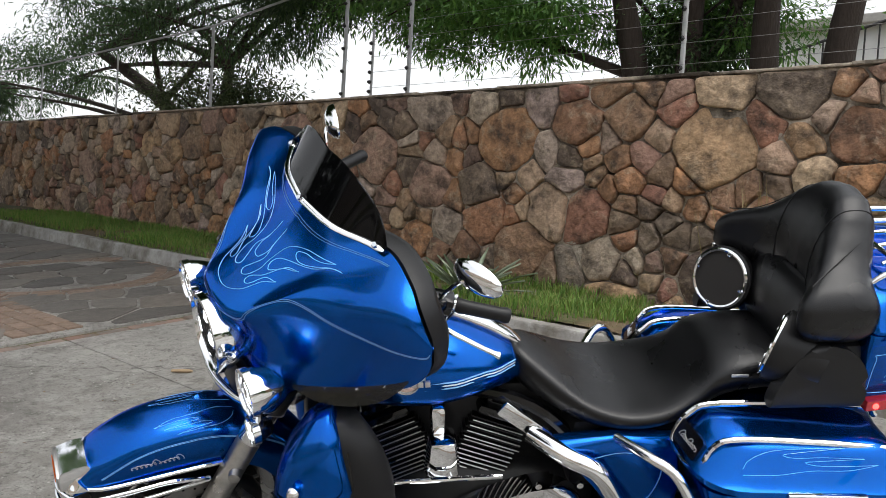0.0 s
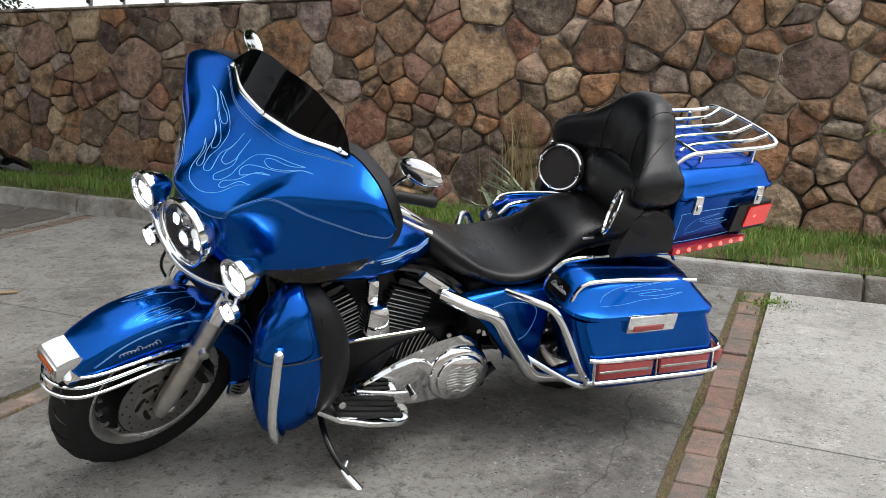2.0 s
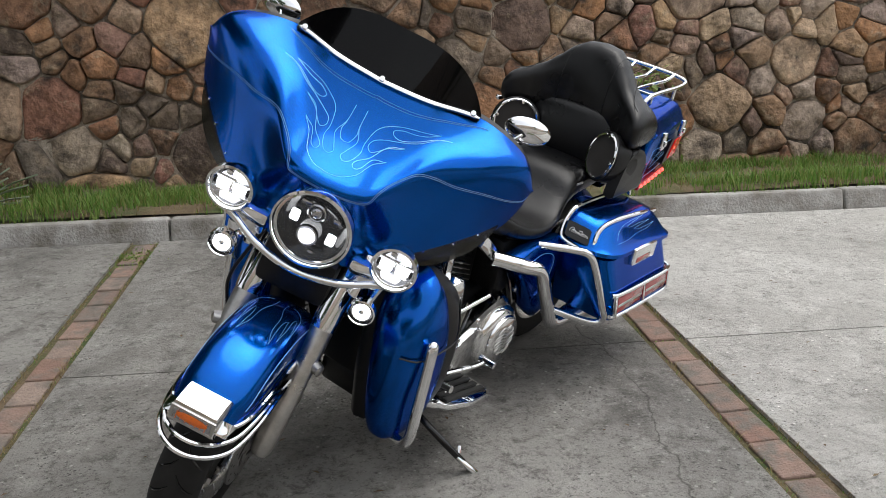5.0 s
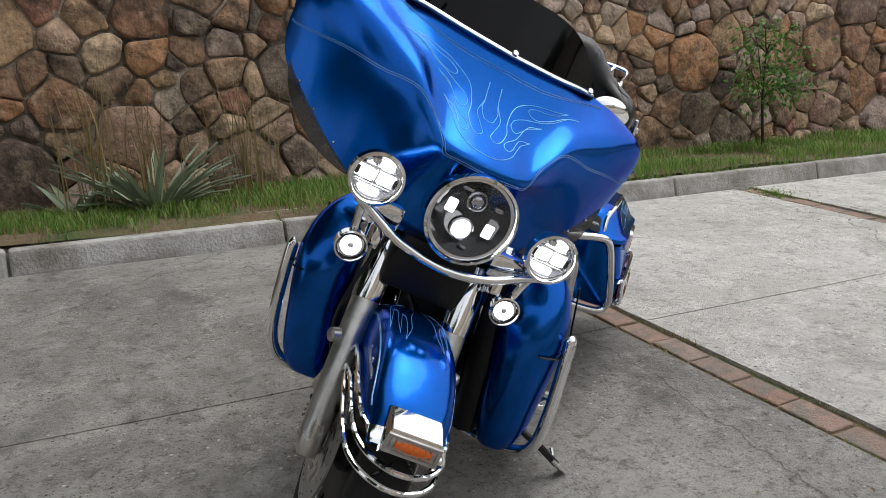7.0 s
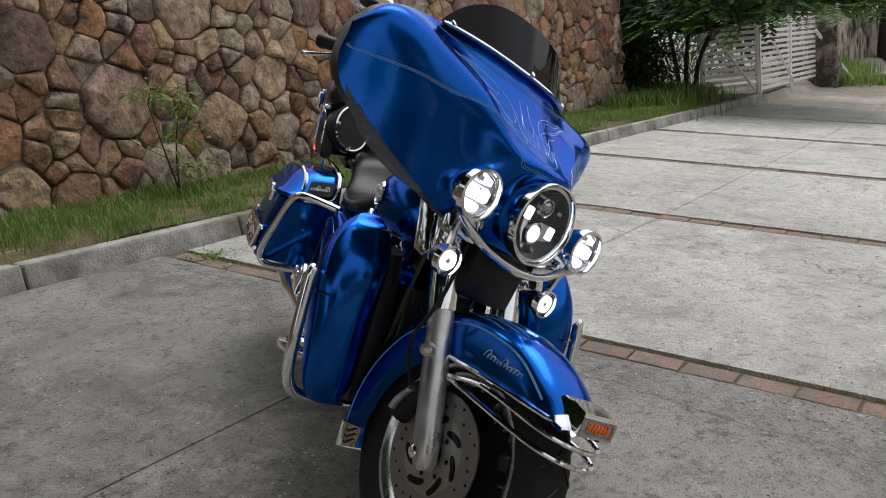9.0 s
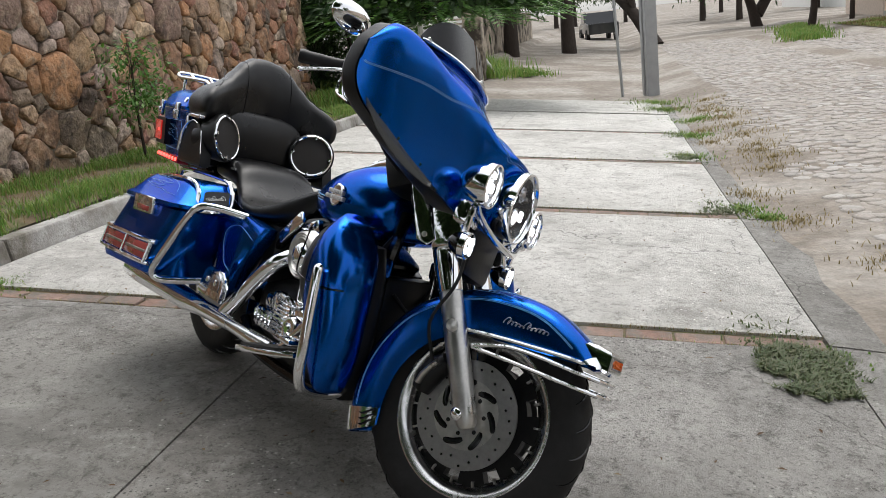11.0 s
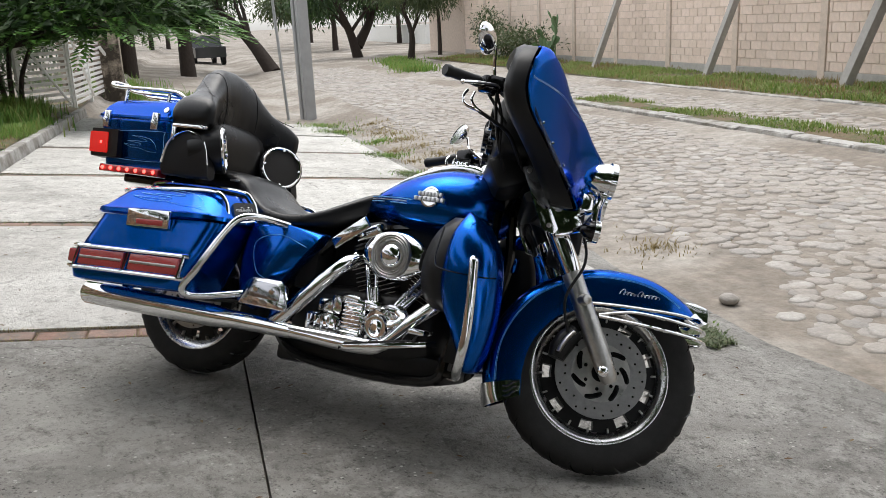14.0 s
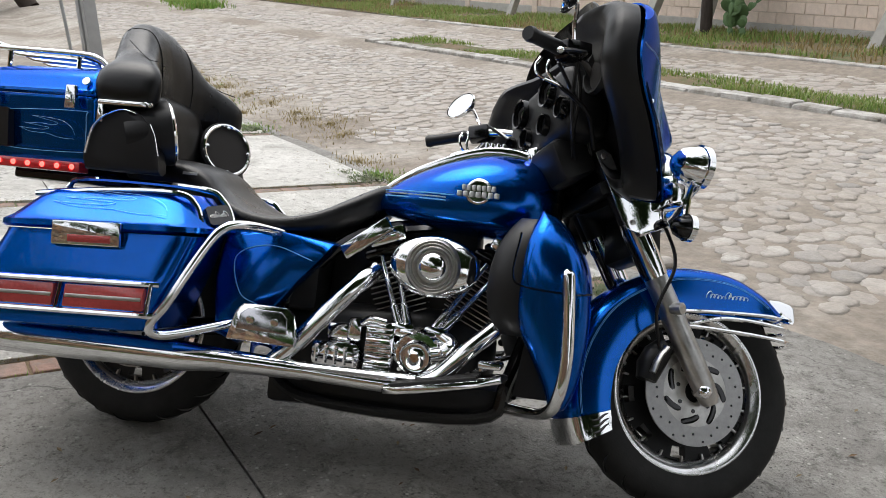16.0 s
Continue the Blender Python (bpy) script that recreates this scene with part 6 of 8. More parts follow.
# -- engine --
bm = bmesh.new()
keys = [oval_ring(0, .335, x, w, h, 3.5, 24) for x, w, h in ((-.20, .06, .06), (-.16, .11, .11), (-.05, .135, .135), (.10, .135, .13), (.26, .14, .12), (.38, .12, .10), (.42, .07, .06))]
smooth_loft(bm, keys, 3)
engine = part("engine", bm, ENGINE, moto, "air-cooled black V-twin engine with chrome covers", angle=50)
bm = bmesh.new()
vs = add_box(bm, (-.24, -.115, .145), (.44, .115, .24), .02)
for v in vs:
    if v.co.x < -.2:
        v.co.z += .03
part("oil_pan", bm, ENGINE, engine)
for q, (lean_deg, name) in enumerate(((-24, "front"), (21, "rear"))):
    base = Vector((-.105 if q == 0 else .05, 0, .425))
    m = Matrix.Translation(base) @ Matrix.Rotation(radians(lean_deg), 4, "Y")
    bm = bmesh.new()
    add_lathe(bm, [(-.05, 0), (-.05, .052), (.20, .052), (.20, 0)], (0, 0, 0), (0, 0, 1), 20)
    bm.transform(m)
    cyl = part("cylinder", bm, ENGINE, engine, "finned black cylinder")
    for k in range(12):
        z = .004 + k * .0155
        w = .080 + .014 * math.sin(k / 11 * 3.14) + (.010 if k > 7 else 0)
        bm = bmesh.new()
        add_box(bm, (-w, -w * 1.12, z), (w, w * 1.12, z + .0045), .002)
        for v in bm.verts:
            d = math.hypot(v.co.x / w, v.co.y / (w * 1.12))
            if d > 1.2:
                v.co.x *= 1.16 / d
                v.co.y *= 1.16 / d
        bm.transform(m)
        part("fin", bm, ENGINE, cyl, smooth=False)
        for s in (-1, 1):
            bm = bmesh.new()
            add_tube(bm, [(-w * .8, s * w * 1.121, z + .0023), (w * .8, s * w * 1.121, z + .0023)], .0019, 5)
            bm.transform(m)
            part("fin_edge", bm, SATIN, cyl)
    bm = bmesh.new()
    add_box(bm, (-.072, -.10, .195), (.072, .10, .225), .012)
    add_box(bm, (-.058, -.085, .222), (.058, .085, .252), .016)
    bm.transform(m)
    part("rocker_cover", bm, GLOSSBLACK, engine, "gloss black rocker cover")
    for dx in (-.022, .022):
        bm = bmesh.new()
        top = m @ Vector((dx, .095, .195))
        low = Vector((.0 + (-.055 if q == 0 else .045) + dx * .6, .145, .415))
        add_tube(bm, [low, low.lerp(top, .28), low.lerp(top, .30), top], [.013, .013, .009, .009], 10)
        part("pushrod_tube", bm, CHROME, engine, "chrome pushrod tube")
bm = bmesh.new()
for x in (-.052, .045):
    add_box(bm, (x - .035, .10, .385), (x + .035, .165, .425), .010)
part("tappet_block", bm, CHROME, engine, "chrome tappet block")
# added black block, darkens the see-through gap between cylinders and seat
bm = bmesh.new()
add_box(bm, (-.13, -.055, .42), (.30, .055, .70), .02)
part("engine_mount", bm, ENGINE, engine)
for x, z, tilt_ in ((-.225, .655, -24), (.125, .66, 21)):
    bm = bmesh.new()
    add_box(bm, (-.055, .085, -.022), (.055, .125, .024), .010)
    for dx in (-.035, .035):
        add_lathe(bm, [(0, .009), (.008, .009), (.010, 0)], (dx, .125, 0), (0, 1, 0), 8)
    bm.transform(Matrix.Translation((x, 0, z)) @ Matrix.Rotation(radians(tilt_), 4, "Y"))
    part("head_cover", bm, CHROME, engine, "chrome cylinder-head cover")
# air cleaner
ac = Vector((-.036, .20, .591))
bm = bmesh.new()
add_lathe(bm, [(-.06, .0), (-.06, .095), (-.02, .120), (.0, .125), (.012, .117), (.022, .092), (.027, .074)], ac, (0, 1, 0), 48)
for v in bm.verts:
    v.co.z = ac.z + (v.co.z - ac.z) * .68
air = part("air_cleaner", bm, CHROME, engine, "oval chrome air-cleaner cover")
bm = bmesh.new()
add_lathe(bm, [(.012, .078), (.030, .076), (.036, .070), (.032, .066), (.036, .062), (.032, .058), (.036, .054), (.030, .050), (.022, .046), (.022, 0)], ac, (0, 1, 0), 44)
part("air_cleaner_insert", bm, SATIN, air, "ribbed round insert")
bm = bmesh.new()
add_lathe(bm, [(.020, .044), (.036, .040), (.046, .028), (.050, .012), (.050, 0)], ac, (0, 1, 0), 30)
part("air_cleaner_cap", bm, CHROME, air)
# cam cover, gear-case and exhaust-side covers
bm = bmesh.new()
add_lathe(bm, [(0, .075), (.035, .07), (.045, .06), (.05, .0)], (-.01, .13, .345), (0, 1, 0), 32)
cam_c = part("cam_cover", bm, CHROME, engine, "chrome cam cover")
bm = bmesh.new()
add_lathe(bm, [(.0, .046), (.02, .046), (.028, .040), (.026, .034), (.03, .018), (.036, .012), (.036, 0)], (-.01, .178, .340), (0, 1, 0), 32)
part("timer_cover", bm, CHROME, cam_c, "round chrome timer cover")
bm = bmesh.new()
add_box(bm, (.06, .12, .27), (.145, .175, .42), .012)
gc = part("oil_cooler_cover", bm, CHROME, engine, "ribbed chrome gear-case cover")
for k in range(9):
    bm = bmesh.new()
    add_box(bm, (.066, .172, .285 + k * .0145), (.139, .186, .292 + k * .0145), .002)
    part("cover_rib", bm, CHROME, gc, smooth=False)
bm = bmesh.new()
add_tube(bm, spline([(-.075, .165, .40), (-.10, .175, .385), (-.085, .18, .36), (-.05, .18, .35)], 5), [.022] * 6 + [.028] * 5 + [.022] * 5, 12)
add_box(bm, (-.055, .13, .385), (.05, .172, .412), .010)
part("cam_nose", bm, CHROME, cam_c, "chrome nose of the cam cover")
for k in range(6):
    bm = bmesh.new()
    a = 2 * math.pi * k / 6 + .3
    add_lathe(bm, [(0, .0055), (.006, .0055), (.007, 0)], (-.01 + .064 * math.cos(a), .172, .343 + .064 * math.sin(a)), (0, 1, 0), 8)
    part("cover_bolt", bm, SATIN, cam_c)
bm = bmesh.new()
add_tube(bm, spline([(.155, .165, .41), (.13, .175, .425), (.085, .175, .42)], 4), .012, 10)
add_box(bm, (.155, .12, .355), (.20, .172, .425), .012)
part("oil_line_cover", bm, CHROME, engine, "chrome oil-line cover")
bm = bmesh.new()
add_box(bm, (.15, .11, .275), (.30, .18, .355), .024)
add_box(bm, (.18, .11, .35), (.26, .165, .405), .014)
part("transmission_cover", bm, CHROME, engine, "chrome transmission side cover")
for k in range(5):
    bm = bmesh.new()
    add_tube(bm, [(.165 + .028 * k, .178, .29), (.165 + .028 * k, .182, .34)], .006, 6)
    part("cover_rib", bm, CHROME, engine)
# primary side
bm = bmesh.new()
ring = []
for k in range(40):
    t = 2 * math.pi * k / 40
    c, s_ = math.cos(t), math.sin(t)
    x = .12 + .225 * c
    top = min(.505, .357 + (x + .10) * .39)
    h, zc = (top - .215) / 2, (top + .215) / 2
    ring.append((x, zc + h * math.copysign(abs(s_) ** .75, s_)))
add_extrude(bm, ring, -.14, -.215, 1, .022)
primary = part("primary_cover", bm, CHROME, engine, "long chrome primary cover", angle=50)
bm = bmesh.new()
add_lathe(bm, [(-.02, .118), (.01, .114), (.022, .101), (.026, .090), (.034, .088), (.040, .081), (.041, 0)], (.262, -.212, .318), (0, -1, 0), 44)
derby = part("derby_cover", bm, CHROME, primary, "round chrome derby cover with a flame badge")
bm = bmesh.new()
path = []
for k in range(9):
    z = .318 + (k - 4) * .012
    hw = .056 * math.sqrt(max(.05, 1 - ((k - 4) / 4.6) ** 2))
    row = [(.262 - hw, -.2535, z), (.262 - hw * .3, -.2545, z + .005), (.262 + hw * .3, -.2545, z - .004), (.262 + hw, -.2535, z + .003)]
    path += row if k % 2 == 0 else row[::-1]
add_tube(bm, spline(path, 3), .0022, 5)
part("flame_badge", bm, SATIN, derby)
bm = bmesh.new()
add_extrude(bm, [(.03 + (x - .12) * .62, .300 + (z - .31) * .62) for x, z in ring], -.20, -.226, 1, .010)
part("raised_panel", bm, CHROME, primary, angle=50)
for x, z in ((-.05, .345), (.02, .385), (.12, .425), (.21, .485), (.32, .485), (-.05, .245), (.08, .238)):
    bm = bmesh.new()
    add_lathe(bm, [(0, .009), (.010, .009), (.012, 0)], (x, -.21, z), (0, -1, 0), 8)
    part("cover_bolt", bm, CHROME, primary)
bm = bmesh.new()
add_box(bm, (-.088, -.215, .497), (.006, -.115, .622), .026)
for v in bm.verts:
    if v.co.z > .57:
        v.co.x = lerp(-.041, v.co.x, .80)
add_box(bm, (-.072, -.17, .61), (-.032, -.12, .70), .014)
part("horn_cover", bm, CHROME, engine, "domed chrome horn cover")
bm = bmesh.new()
add_tube(bm, [(-.22, -.235, .522), (.11, -.235, .535)], .0065, 8)
part("shift_rod", bm, CHROME, engine, "chrome shift rod")

# -- exhaust --
for s, pts, r in ((1, [(-.22, .15, .54), (-.25, .20, .485), (-.16, .232, .385), (-.075, .24, .295), (.02, .25, .268), (.30, .262, .272)], .024),
                  (1, [(.14, .15, .56), (.165, .20, .525), (.23, .225, .45), (.31, .245, .35), (.385, .258, .268)], .027),
                  (-1, [(.19, -.17, .618), (.27, -.25, .602), (.345, -.278, .573), (.40, -.285, .49), (.46, -.29, .40), (.515, -.292, .325), (.60, -.292, .305), (.72, -.30, .300)], .025)):
    bm = bmesh.new()
    add_tube(bm, spline(pts, 6), r, 14)
    part("exhaust_pipe", bm, CHROME, moto, "chrome exhaust pipe with heat shield")
for s in (-1, 1):
    bm = bmesh.new()
    y = s * .285
    add_tube(bm, [(.28, s * .262, .272), (.40, s * .268, .272), (.52, s * .275, .272), (.62, y, .270), (1.05, y + s * .008, .262), (1.225, y + s * .01, .258), (1.232, y + s * .01, .258)] if s > 0 else
             [(.60, y, .303), (.66, y, .300), (.80, y, .29), (1.05, y, .272), (1.225, y, .262), (1.232, y, .262)],
             [.026, .029, .033, .042, .045, .045, .040] if s > 0 else [.026, .036, .043, .045, .045, .040], 20)
    part("muffler", bm, CHROME, moto, "long chrome muffler")
bm = bmesh.new()
add_tube(bm, [(-.03, .262, .292), (.28, .278, .288)], .017, 10, flat=.6)
part("heat_shield", bm, CHROME, moto, "chrome heat shield")

# -- lower fairings, guards, boards --
for s in (-1, 1):
    bm = bmesh.new()
    keys = []
    rear = [(.26, -.31), (.31, -.262), (.43, -.232), (.55, -.244), (.62, -.262), (.70, -.285), (.76, -.315)] if s < 0 else [(.26, -.385), (.31, -.372), (.37, -.336), (.46, -.290), (.55, -.266), (.66, -.276), (.70, -.288), (.76, -.315)]
    for z, x0, wi, wo in ((.262, -.412, .235, .285), (.275, -.430, .222, .315), (.33, -.450, .208, .340), (.40, -.462, .200, .350), (.46, -.466, .196, .356), (.53, -.464, .190, .362), (.60, -.454, .182, .364), (.66, -.434, .178, .354), (.705, -.408, .184, .336), (.738, -.386, .198, .312), (.758, -.366, .215, .286)):
        x1 = curve_at(rear, z)[0]
        ring = []
        for k in range(28):
            t = 2 * math.pi * k / 28
            c, s_ = math.cos(t), math.sin(t)
            ring.append(((x0 + x1) / 2 + (x1 - x0) / 2 * math.copysign(abs(c) ** .78, c), s * ((wi + wo) / 2 + (wo - wi) / 2 * math.copysign(abs(s_) ** .72, s_)), z + .012 * c * (z > .6) * (z - .6) / .16))
        keys.append(ring)
    smooth_loft(bm, keys, 4)
    lf = part("lower_fairing", bm, BLUE, moto, "blue lower fairing round the engine guard", angle=60)
    # black panel on the inner side, set back
    bm = bmesh.new()
    smooth_loft(bm, [[(x + dx, s * y, z) for dx, y in ((0, .215), (-.035, .205), (-.045, .175), (-.03, .150), (.02, .140), (.07, .150), (.08, .215))] for z, x in ((.275, -.365), (.36, -.375), (.48, -.385), (.60, -.375), (.69, -.345))], 3)
    part("inner_panel", bm, PLASTIC, lf, "black inner panel", angle=50)
    # black inner lining at the rear edge
    bm = bmesh.new()
    keys = []
    for z, x, w in (((.30, -.262, .29), (.38, -.225, .315), (.48, -.205, .322), (.58, -.208, .318), (.66, -.232, .308), (.71, -.262, .29), (.745, -.295, .265)) if s < 0 else
                    ((.44, -.275, .27), (.48, -.248, .30), (.54, -.236, .316), (.60, -.238, .318), (.66, -.25, .308), (.71, -.274, .29), (.745, -.30, .265))):
        keys.append([(x + dx, s * (w + dw), z) for dx, dw in ((-.06, .018), (-.02, .020), (.035, -.005), (.04, -.03), (0, -.06), (-.07, -.07))])
    smooth_loft(bm, keys, 3)
    part("lining", bm, PLASTIC, lf, "matt black rear lining", angle=60)
    bm = bmesh.new()
    loop = [(-.275, .352, .705), (-.265, .364, .60), (-.30, .369, .572), (-.42, .362, .566), (-.462, .32, .570)]
    add_tube(bm, spline([(x, s * y, z) for x, y, z in loop], 5), .0028, 5)
    part("box_seam", bm, GLOSSBLACK, lf)
    bm = bmesh.new()
    add_tube(bm, spline([(-.40, s * .372, .615), (-.405, s * .378, .60), (-.415, s * .382, .50), (-.42, s * .382, .40), (-.41, s * .372, .315), (-.385, s * .33, .265), (-.33, s * .20, .235), (-.26, s * .12, .225)], 6), [.010] + [.016] * 42, 12)
    part("engine_guard", bm, CHROME, moto, "chrome engine guard bar")
    bm = bmesh.new()
    add_box(bm, (-.36, min(s * .10, s * .17), .60), (-.27, max(s * .10, s * .17), .66), .012)
    part("guard_clamp", bm, BLUE, lf)
    # floorboard
    bm = bmesh.new()
    poly = [(-.275, .255), (-.24, .232), (.02, .225), (.05, .245), (.055, .30), (.04, .345), (.0, .372), (-.10, .378), (-.20, .362), (-.265, .315)]
    add_extrude(bm, [(x, s * y) for x, y in poly], .268, .286, 2, .004)
    bm.transform(Matrix.Translation((-.1, 0, .29)) @ Matrix.Rotation(radians(12), 4, "Y") @ Matrix.Translation((.1, 0, -.275)))
    board = part("floorboard", bm, CHROME, moto, "chrome rider floorboard with rubber pads")
    for k in range(4):
        bm = bmesh.new()
        add_box(bm, (-.205, min(s * (.243 + .028 * k), s * (.262 + .028 * k)), .286), (.02, max(s * (.243 + .028 * k), s * (.262 + .028 * k)), .294), .003)
        bm.transform(Matrix.Translation((-.1, 0, .29)) @ Matrix.Rotation(radians(12), 4, "Y") @ Matrix.Translation((.1, 0, -.275)))
        part("rubber_pad", bm, RUBBER, board)
    if s > 0:
        bm = bmesh.new()
        m = Matrix.Translation((.392, s * .30, .388)) @ Matrix.Rotation(radians(s * 10), 4, "X")
        add_extrude(bm, [(-.098, -.052), (.098, -.052), (.085, .030), (.06, .050), (-.06, .050), (-.085, .030)], -.012, .012, 1, .005)
        bm.transform(m)
        pb = part("passenger_board", bm, CHROME, moto, "folded chrome passenger footboard")
        bm = bmesh.new()
        add_extrude(bm, [(-.072, -.022), (.072, -.022), (.066, .020), (.048, .036), (-.048, .036), (-.066, .020)], min(.0, s * .015), max(0, s * .015), 1, .002)
        bm.transform(m)
        part("face_plate", bm, LAMPBOWL, pb)
        for dx in (-.035, .035):
            bm = bmesh.new()
            add_lathe(bm, [(0, .011), (.004, .011), (.006, 0)], m @ Vector((dx, s * .015, .006)), (0, s, 0), 12)
            part("pad_stud", bm, CHROME, pb)
bm = bmesh.new()
add_tube(bm, spline([(-.15, -.22, .31), (-.12, -.27, .35), (.0, -.30, .345), (.06, -.31, .35)], 5), .008, 8)
add_tube(bm, [(.05, -.29, .352), (.05, -.345, .352)], .012, 10)
add_tube(bm, [(-.19, -.29, .36), (-.19, -.345, .365)], .012, 10)
part("shift_lever", bm, CHROME, moto, "chrome heel-toe shift lever")
bm = bmesh.new()
add_tube(bm, spline([(-.14, .20, .30), (-.20, .26, .34), (-.235, .30, .36)], 5), .008, 8)
add_box(bm, (-.26, .27, .352), (-.20, .34, .37), .006)
part("brake_pedal", bm, CHROME, moto, "chrome brake pedal")
bm = bmesh.new()
add_tube(bm, spline([(-.20, -.14, .26), (-.235, -.26, .265), (-.23, -.37, .222), (-.190, -.442, .160)], 4), .0105, 10)
side_stand = part("side_stand", bm, GLOSSBLACK, moto, "black side stand with a chrome foot")
bm = bmesh.new()
add_tube(bm, [(-.205, -.425, .178), (-.19, -.443, .160), (-.165, -.470, .132), (-.156, -.480, .124)], [.010, .015, .019, .016], 10, flat=.6)
foot_plate = part("stand_foot", bm, CHROME, side_stand, "chrome stand foot")
bm = bmesh.new()
add_tube(bm, [(-.195, -.425, .185), (-.185, -.415, .200)], .006, 8)
part("stand_peg", bm, CHROME, side_stand)
bm = bmesh.new()
add_tube(bm, spline([(-.33, .06, .55), (-.36, .0, .50), (-.33, -.07, .56), (-.30, -.10, .65)], 5), .007, 6)
add_tube(bm, spline([(-.30, .10, .66), (-.25, .13, .60), (-.27, .10, .50)], 5), .006, 6)
add_tube(bm, spline([(-.34, .05, .80), (-.32, .11, .70), (-.25, .12, .62)], 5), .007, 6)
part("wiring", bm, PLASTIC, moto)
bm = bmesh.new()
add_box(bm, (-.33, -.09, .33), (-.27, .09, .60), .015)
part("oil_cooler", bm, ENGINE, moto)

# ---- plants ----
def leaf_quads(rng, n, place, size, ratio, droop, spread=1.0):
    """n leaves as small bent blades; place(rng) gives a centre and an outward direction."""
    verts, faces = [], []
    for _ in range(n):
        c, out = place(rng)
        d = (out * spread + Vector((rng.gauss(0, .6), rng.gauss(0, .6), rng.gauss(0, .5) - droop))).normalized()
        side = d.cross(Vector((rng.gauss(0, .4), rng.gauss(0, .4), 1))).normalized()
        L = size * rng.uniform(.6, 1.3)
        w = side * (L * ratio * .5)
        k = len(verts)
        a, m, b = c, c + d * (L * .5), c + d * L + Vector((0, 0, -droop * L * .25))
        verts += [a, m + w, b, m - w]
        faces.append((k, k + 1, k + 2, k + 3))
    return verts, faces


def tree(label, trunks, limbs, crown, leaves, material, size, ratio=.3, droop=.5, seed=1, name="tree", clump=.45, category="tree", trunk_r=.16):
    """trunks: base-to-top point lists; crown: ellipsoids (centre, radii); limbs run from the trunks' upper points into the crown."""
    rng = random.Random(seed)
    t = empty(name, label, category)
    tips = []
    for pts in trunks:
        bm = bmesh.new()
        path = spline(pts, 5)
        add_tube(bm, path, [trunk_r * (1.15 - .7 * i / len(path)) for i in range(len(path))], 9)
        part("trunk", bm, BARK, t)
    for k in range(limbs):
        bm = bmesh.new()
        c, r = crown[k % len(crown)]
        src = Vector(rng.choice(trunks)[-1 if rng.random() < .7 else -2])
        a = Vector((rng.gauss(0, .5), rng.gauss(0, .5), rng.gauss(0, .45)))
        end = Vector(c) + Vector((a.x * r[0], a.y * r[1], a.z * r[2]))
        mid = src.lerp(end, .5) + Vector((rng.gauss(0, .15), rng.gauss(0, .15), .2))
        add_tube(bm, spline([src, mid, end], 4), [trunk_r * .42 * (1 - .85 * i / 8) for i in range(9)], 5)
        tips.append(end)
        for _ in range(3):
            e2 = end + Vector((rng.gauss(0, .35) * r[0], rng.gauss(0, .35) * r[1], rng.gauss(0, .3) * r[2]))
            add_tube(bm, [mid.lerp(end, rng.uniform(.3, 1)), e2], [trunk_r * .12, trunk_r * .03], 4)
            tips.append(e2)
        part("limb", bm, BARK, t)
    for c, r in crown:
        for _ in range(46):
            v = Vector((rng.gauss(0, 1), rng.gauss(0, 1), rng.gauss(0, 1))).normalized() * rng.uniform(.25, 1.0)
            tips.append(Vector(c) + Vector((v.x * r[0], v.y * r[1], v.z * r[2])))

    def place(g):
        tip = g.choice(tips)
        v = Vector((g.gauss(0, 1), g.gauss(0, 1), g.gauss(0, .7)))
        return tip + v * (clump * .5), v.normalized()
    v, f = leaf_quads(rng, leaves, place, size, ratio, droop)
    ob = new("crown", mesh_from("crown", v, f, material))
    ob.parent = t
    return t


# behind the stone wall
tree("large feathery dark-green tree behind the stone wall", [[(-15, 8.6, .4), (-14.6, 8.3, 2.2), (-13.6, 7.8, 3.8)], [(-15, 8.6, 1.4), (-16.6, 8, 3.2), (-18.6, 7.4, 4.4)]], 16,
     [((-12.2, 7.2, 4.3), (3.4, 1.8, 1.1)), ((-16.5, 7, 5.0), (4.0, 2.0, 1.0)), ((-21, 7, 4.2), (3.5, 2, 1.0)), ((-10.3, 6.8, 5.0), (1.8, 1.6, .9)), ((-23.5, 6.5, 3.2), (2, 1.5, .7)),
      ((-9.0, 7.2, 4.9), (2.2, 1.4, .7))],
     52000, LEAF_DARK, .13, .25, .6, 2, trunk_r=.2, clump=.42)
# crown kept above the view, added as a shade caster over wall and drive
tree("unseen high crown added above the view to shade the wall and drive", [[(-29, 5.6, .4), (-28.4, 5.0, 4.2), (-25, 3.6, 6.9), (-20, 2.4, 7.6)]], 14,
     [((-9.5, 2.6, 7.4), (3.8, 3.6, .9)), ((-14.5, 2.0, 7.6), (4.6, 4.2, 1.0)), ((-12, -2.2, 8.0), (4.5, 3.0, 1.0)), ((-18, -1.0, 7.8), (4.0, 4.0, 1.0)), ((-5.6, 1.2, 8.0), (2.6, 3.4, .8)), ((-8, -2.6, 8.2), (3.0, 2.6, .9)),
      ((-7.0, 3.6, 5.6), (2.4, 1.6, .6)), ((-10.5, 3.4, 6.4), (2.8, 2.0, .7)), ((-4.2, 3.2, 6.2), (1.4, 1.2, .5)), ((-2.6, 3.0, 5.9), (1.6, 1.2, .5)), ((-5.8, 3.0, 5.4), (2.2, 1.3, .5))],
     76000, LEAF_DARK, .36, .38, .3, 3, trunk_r=.2, clump=1.1)
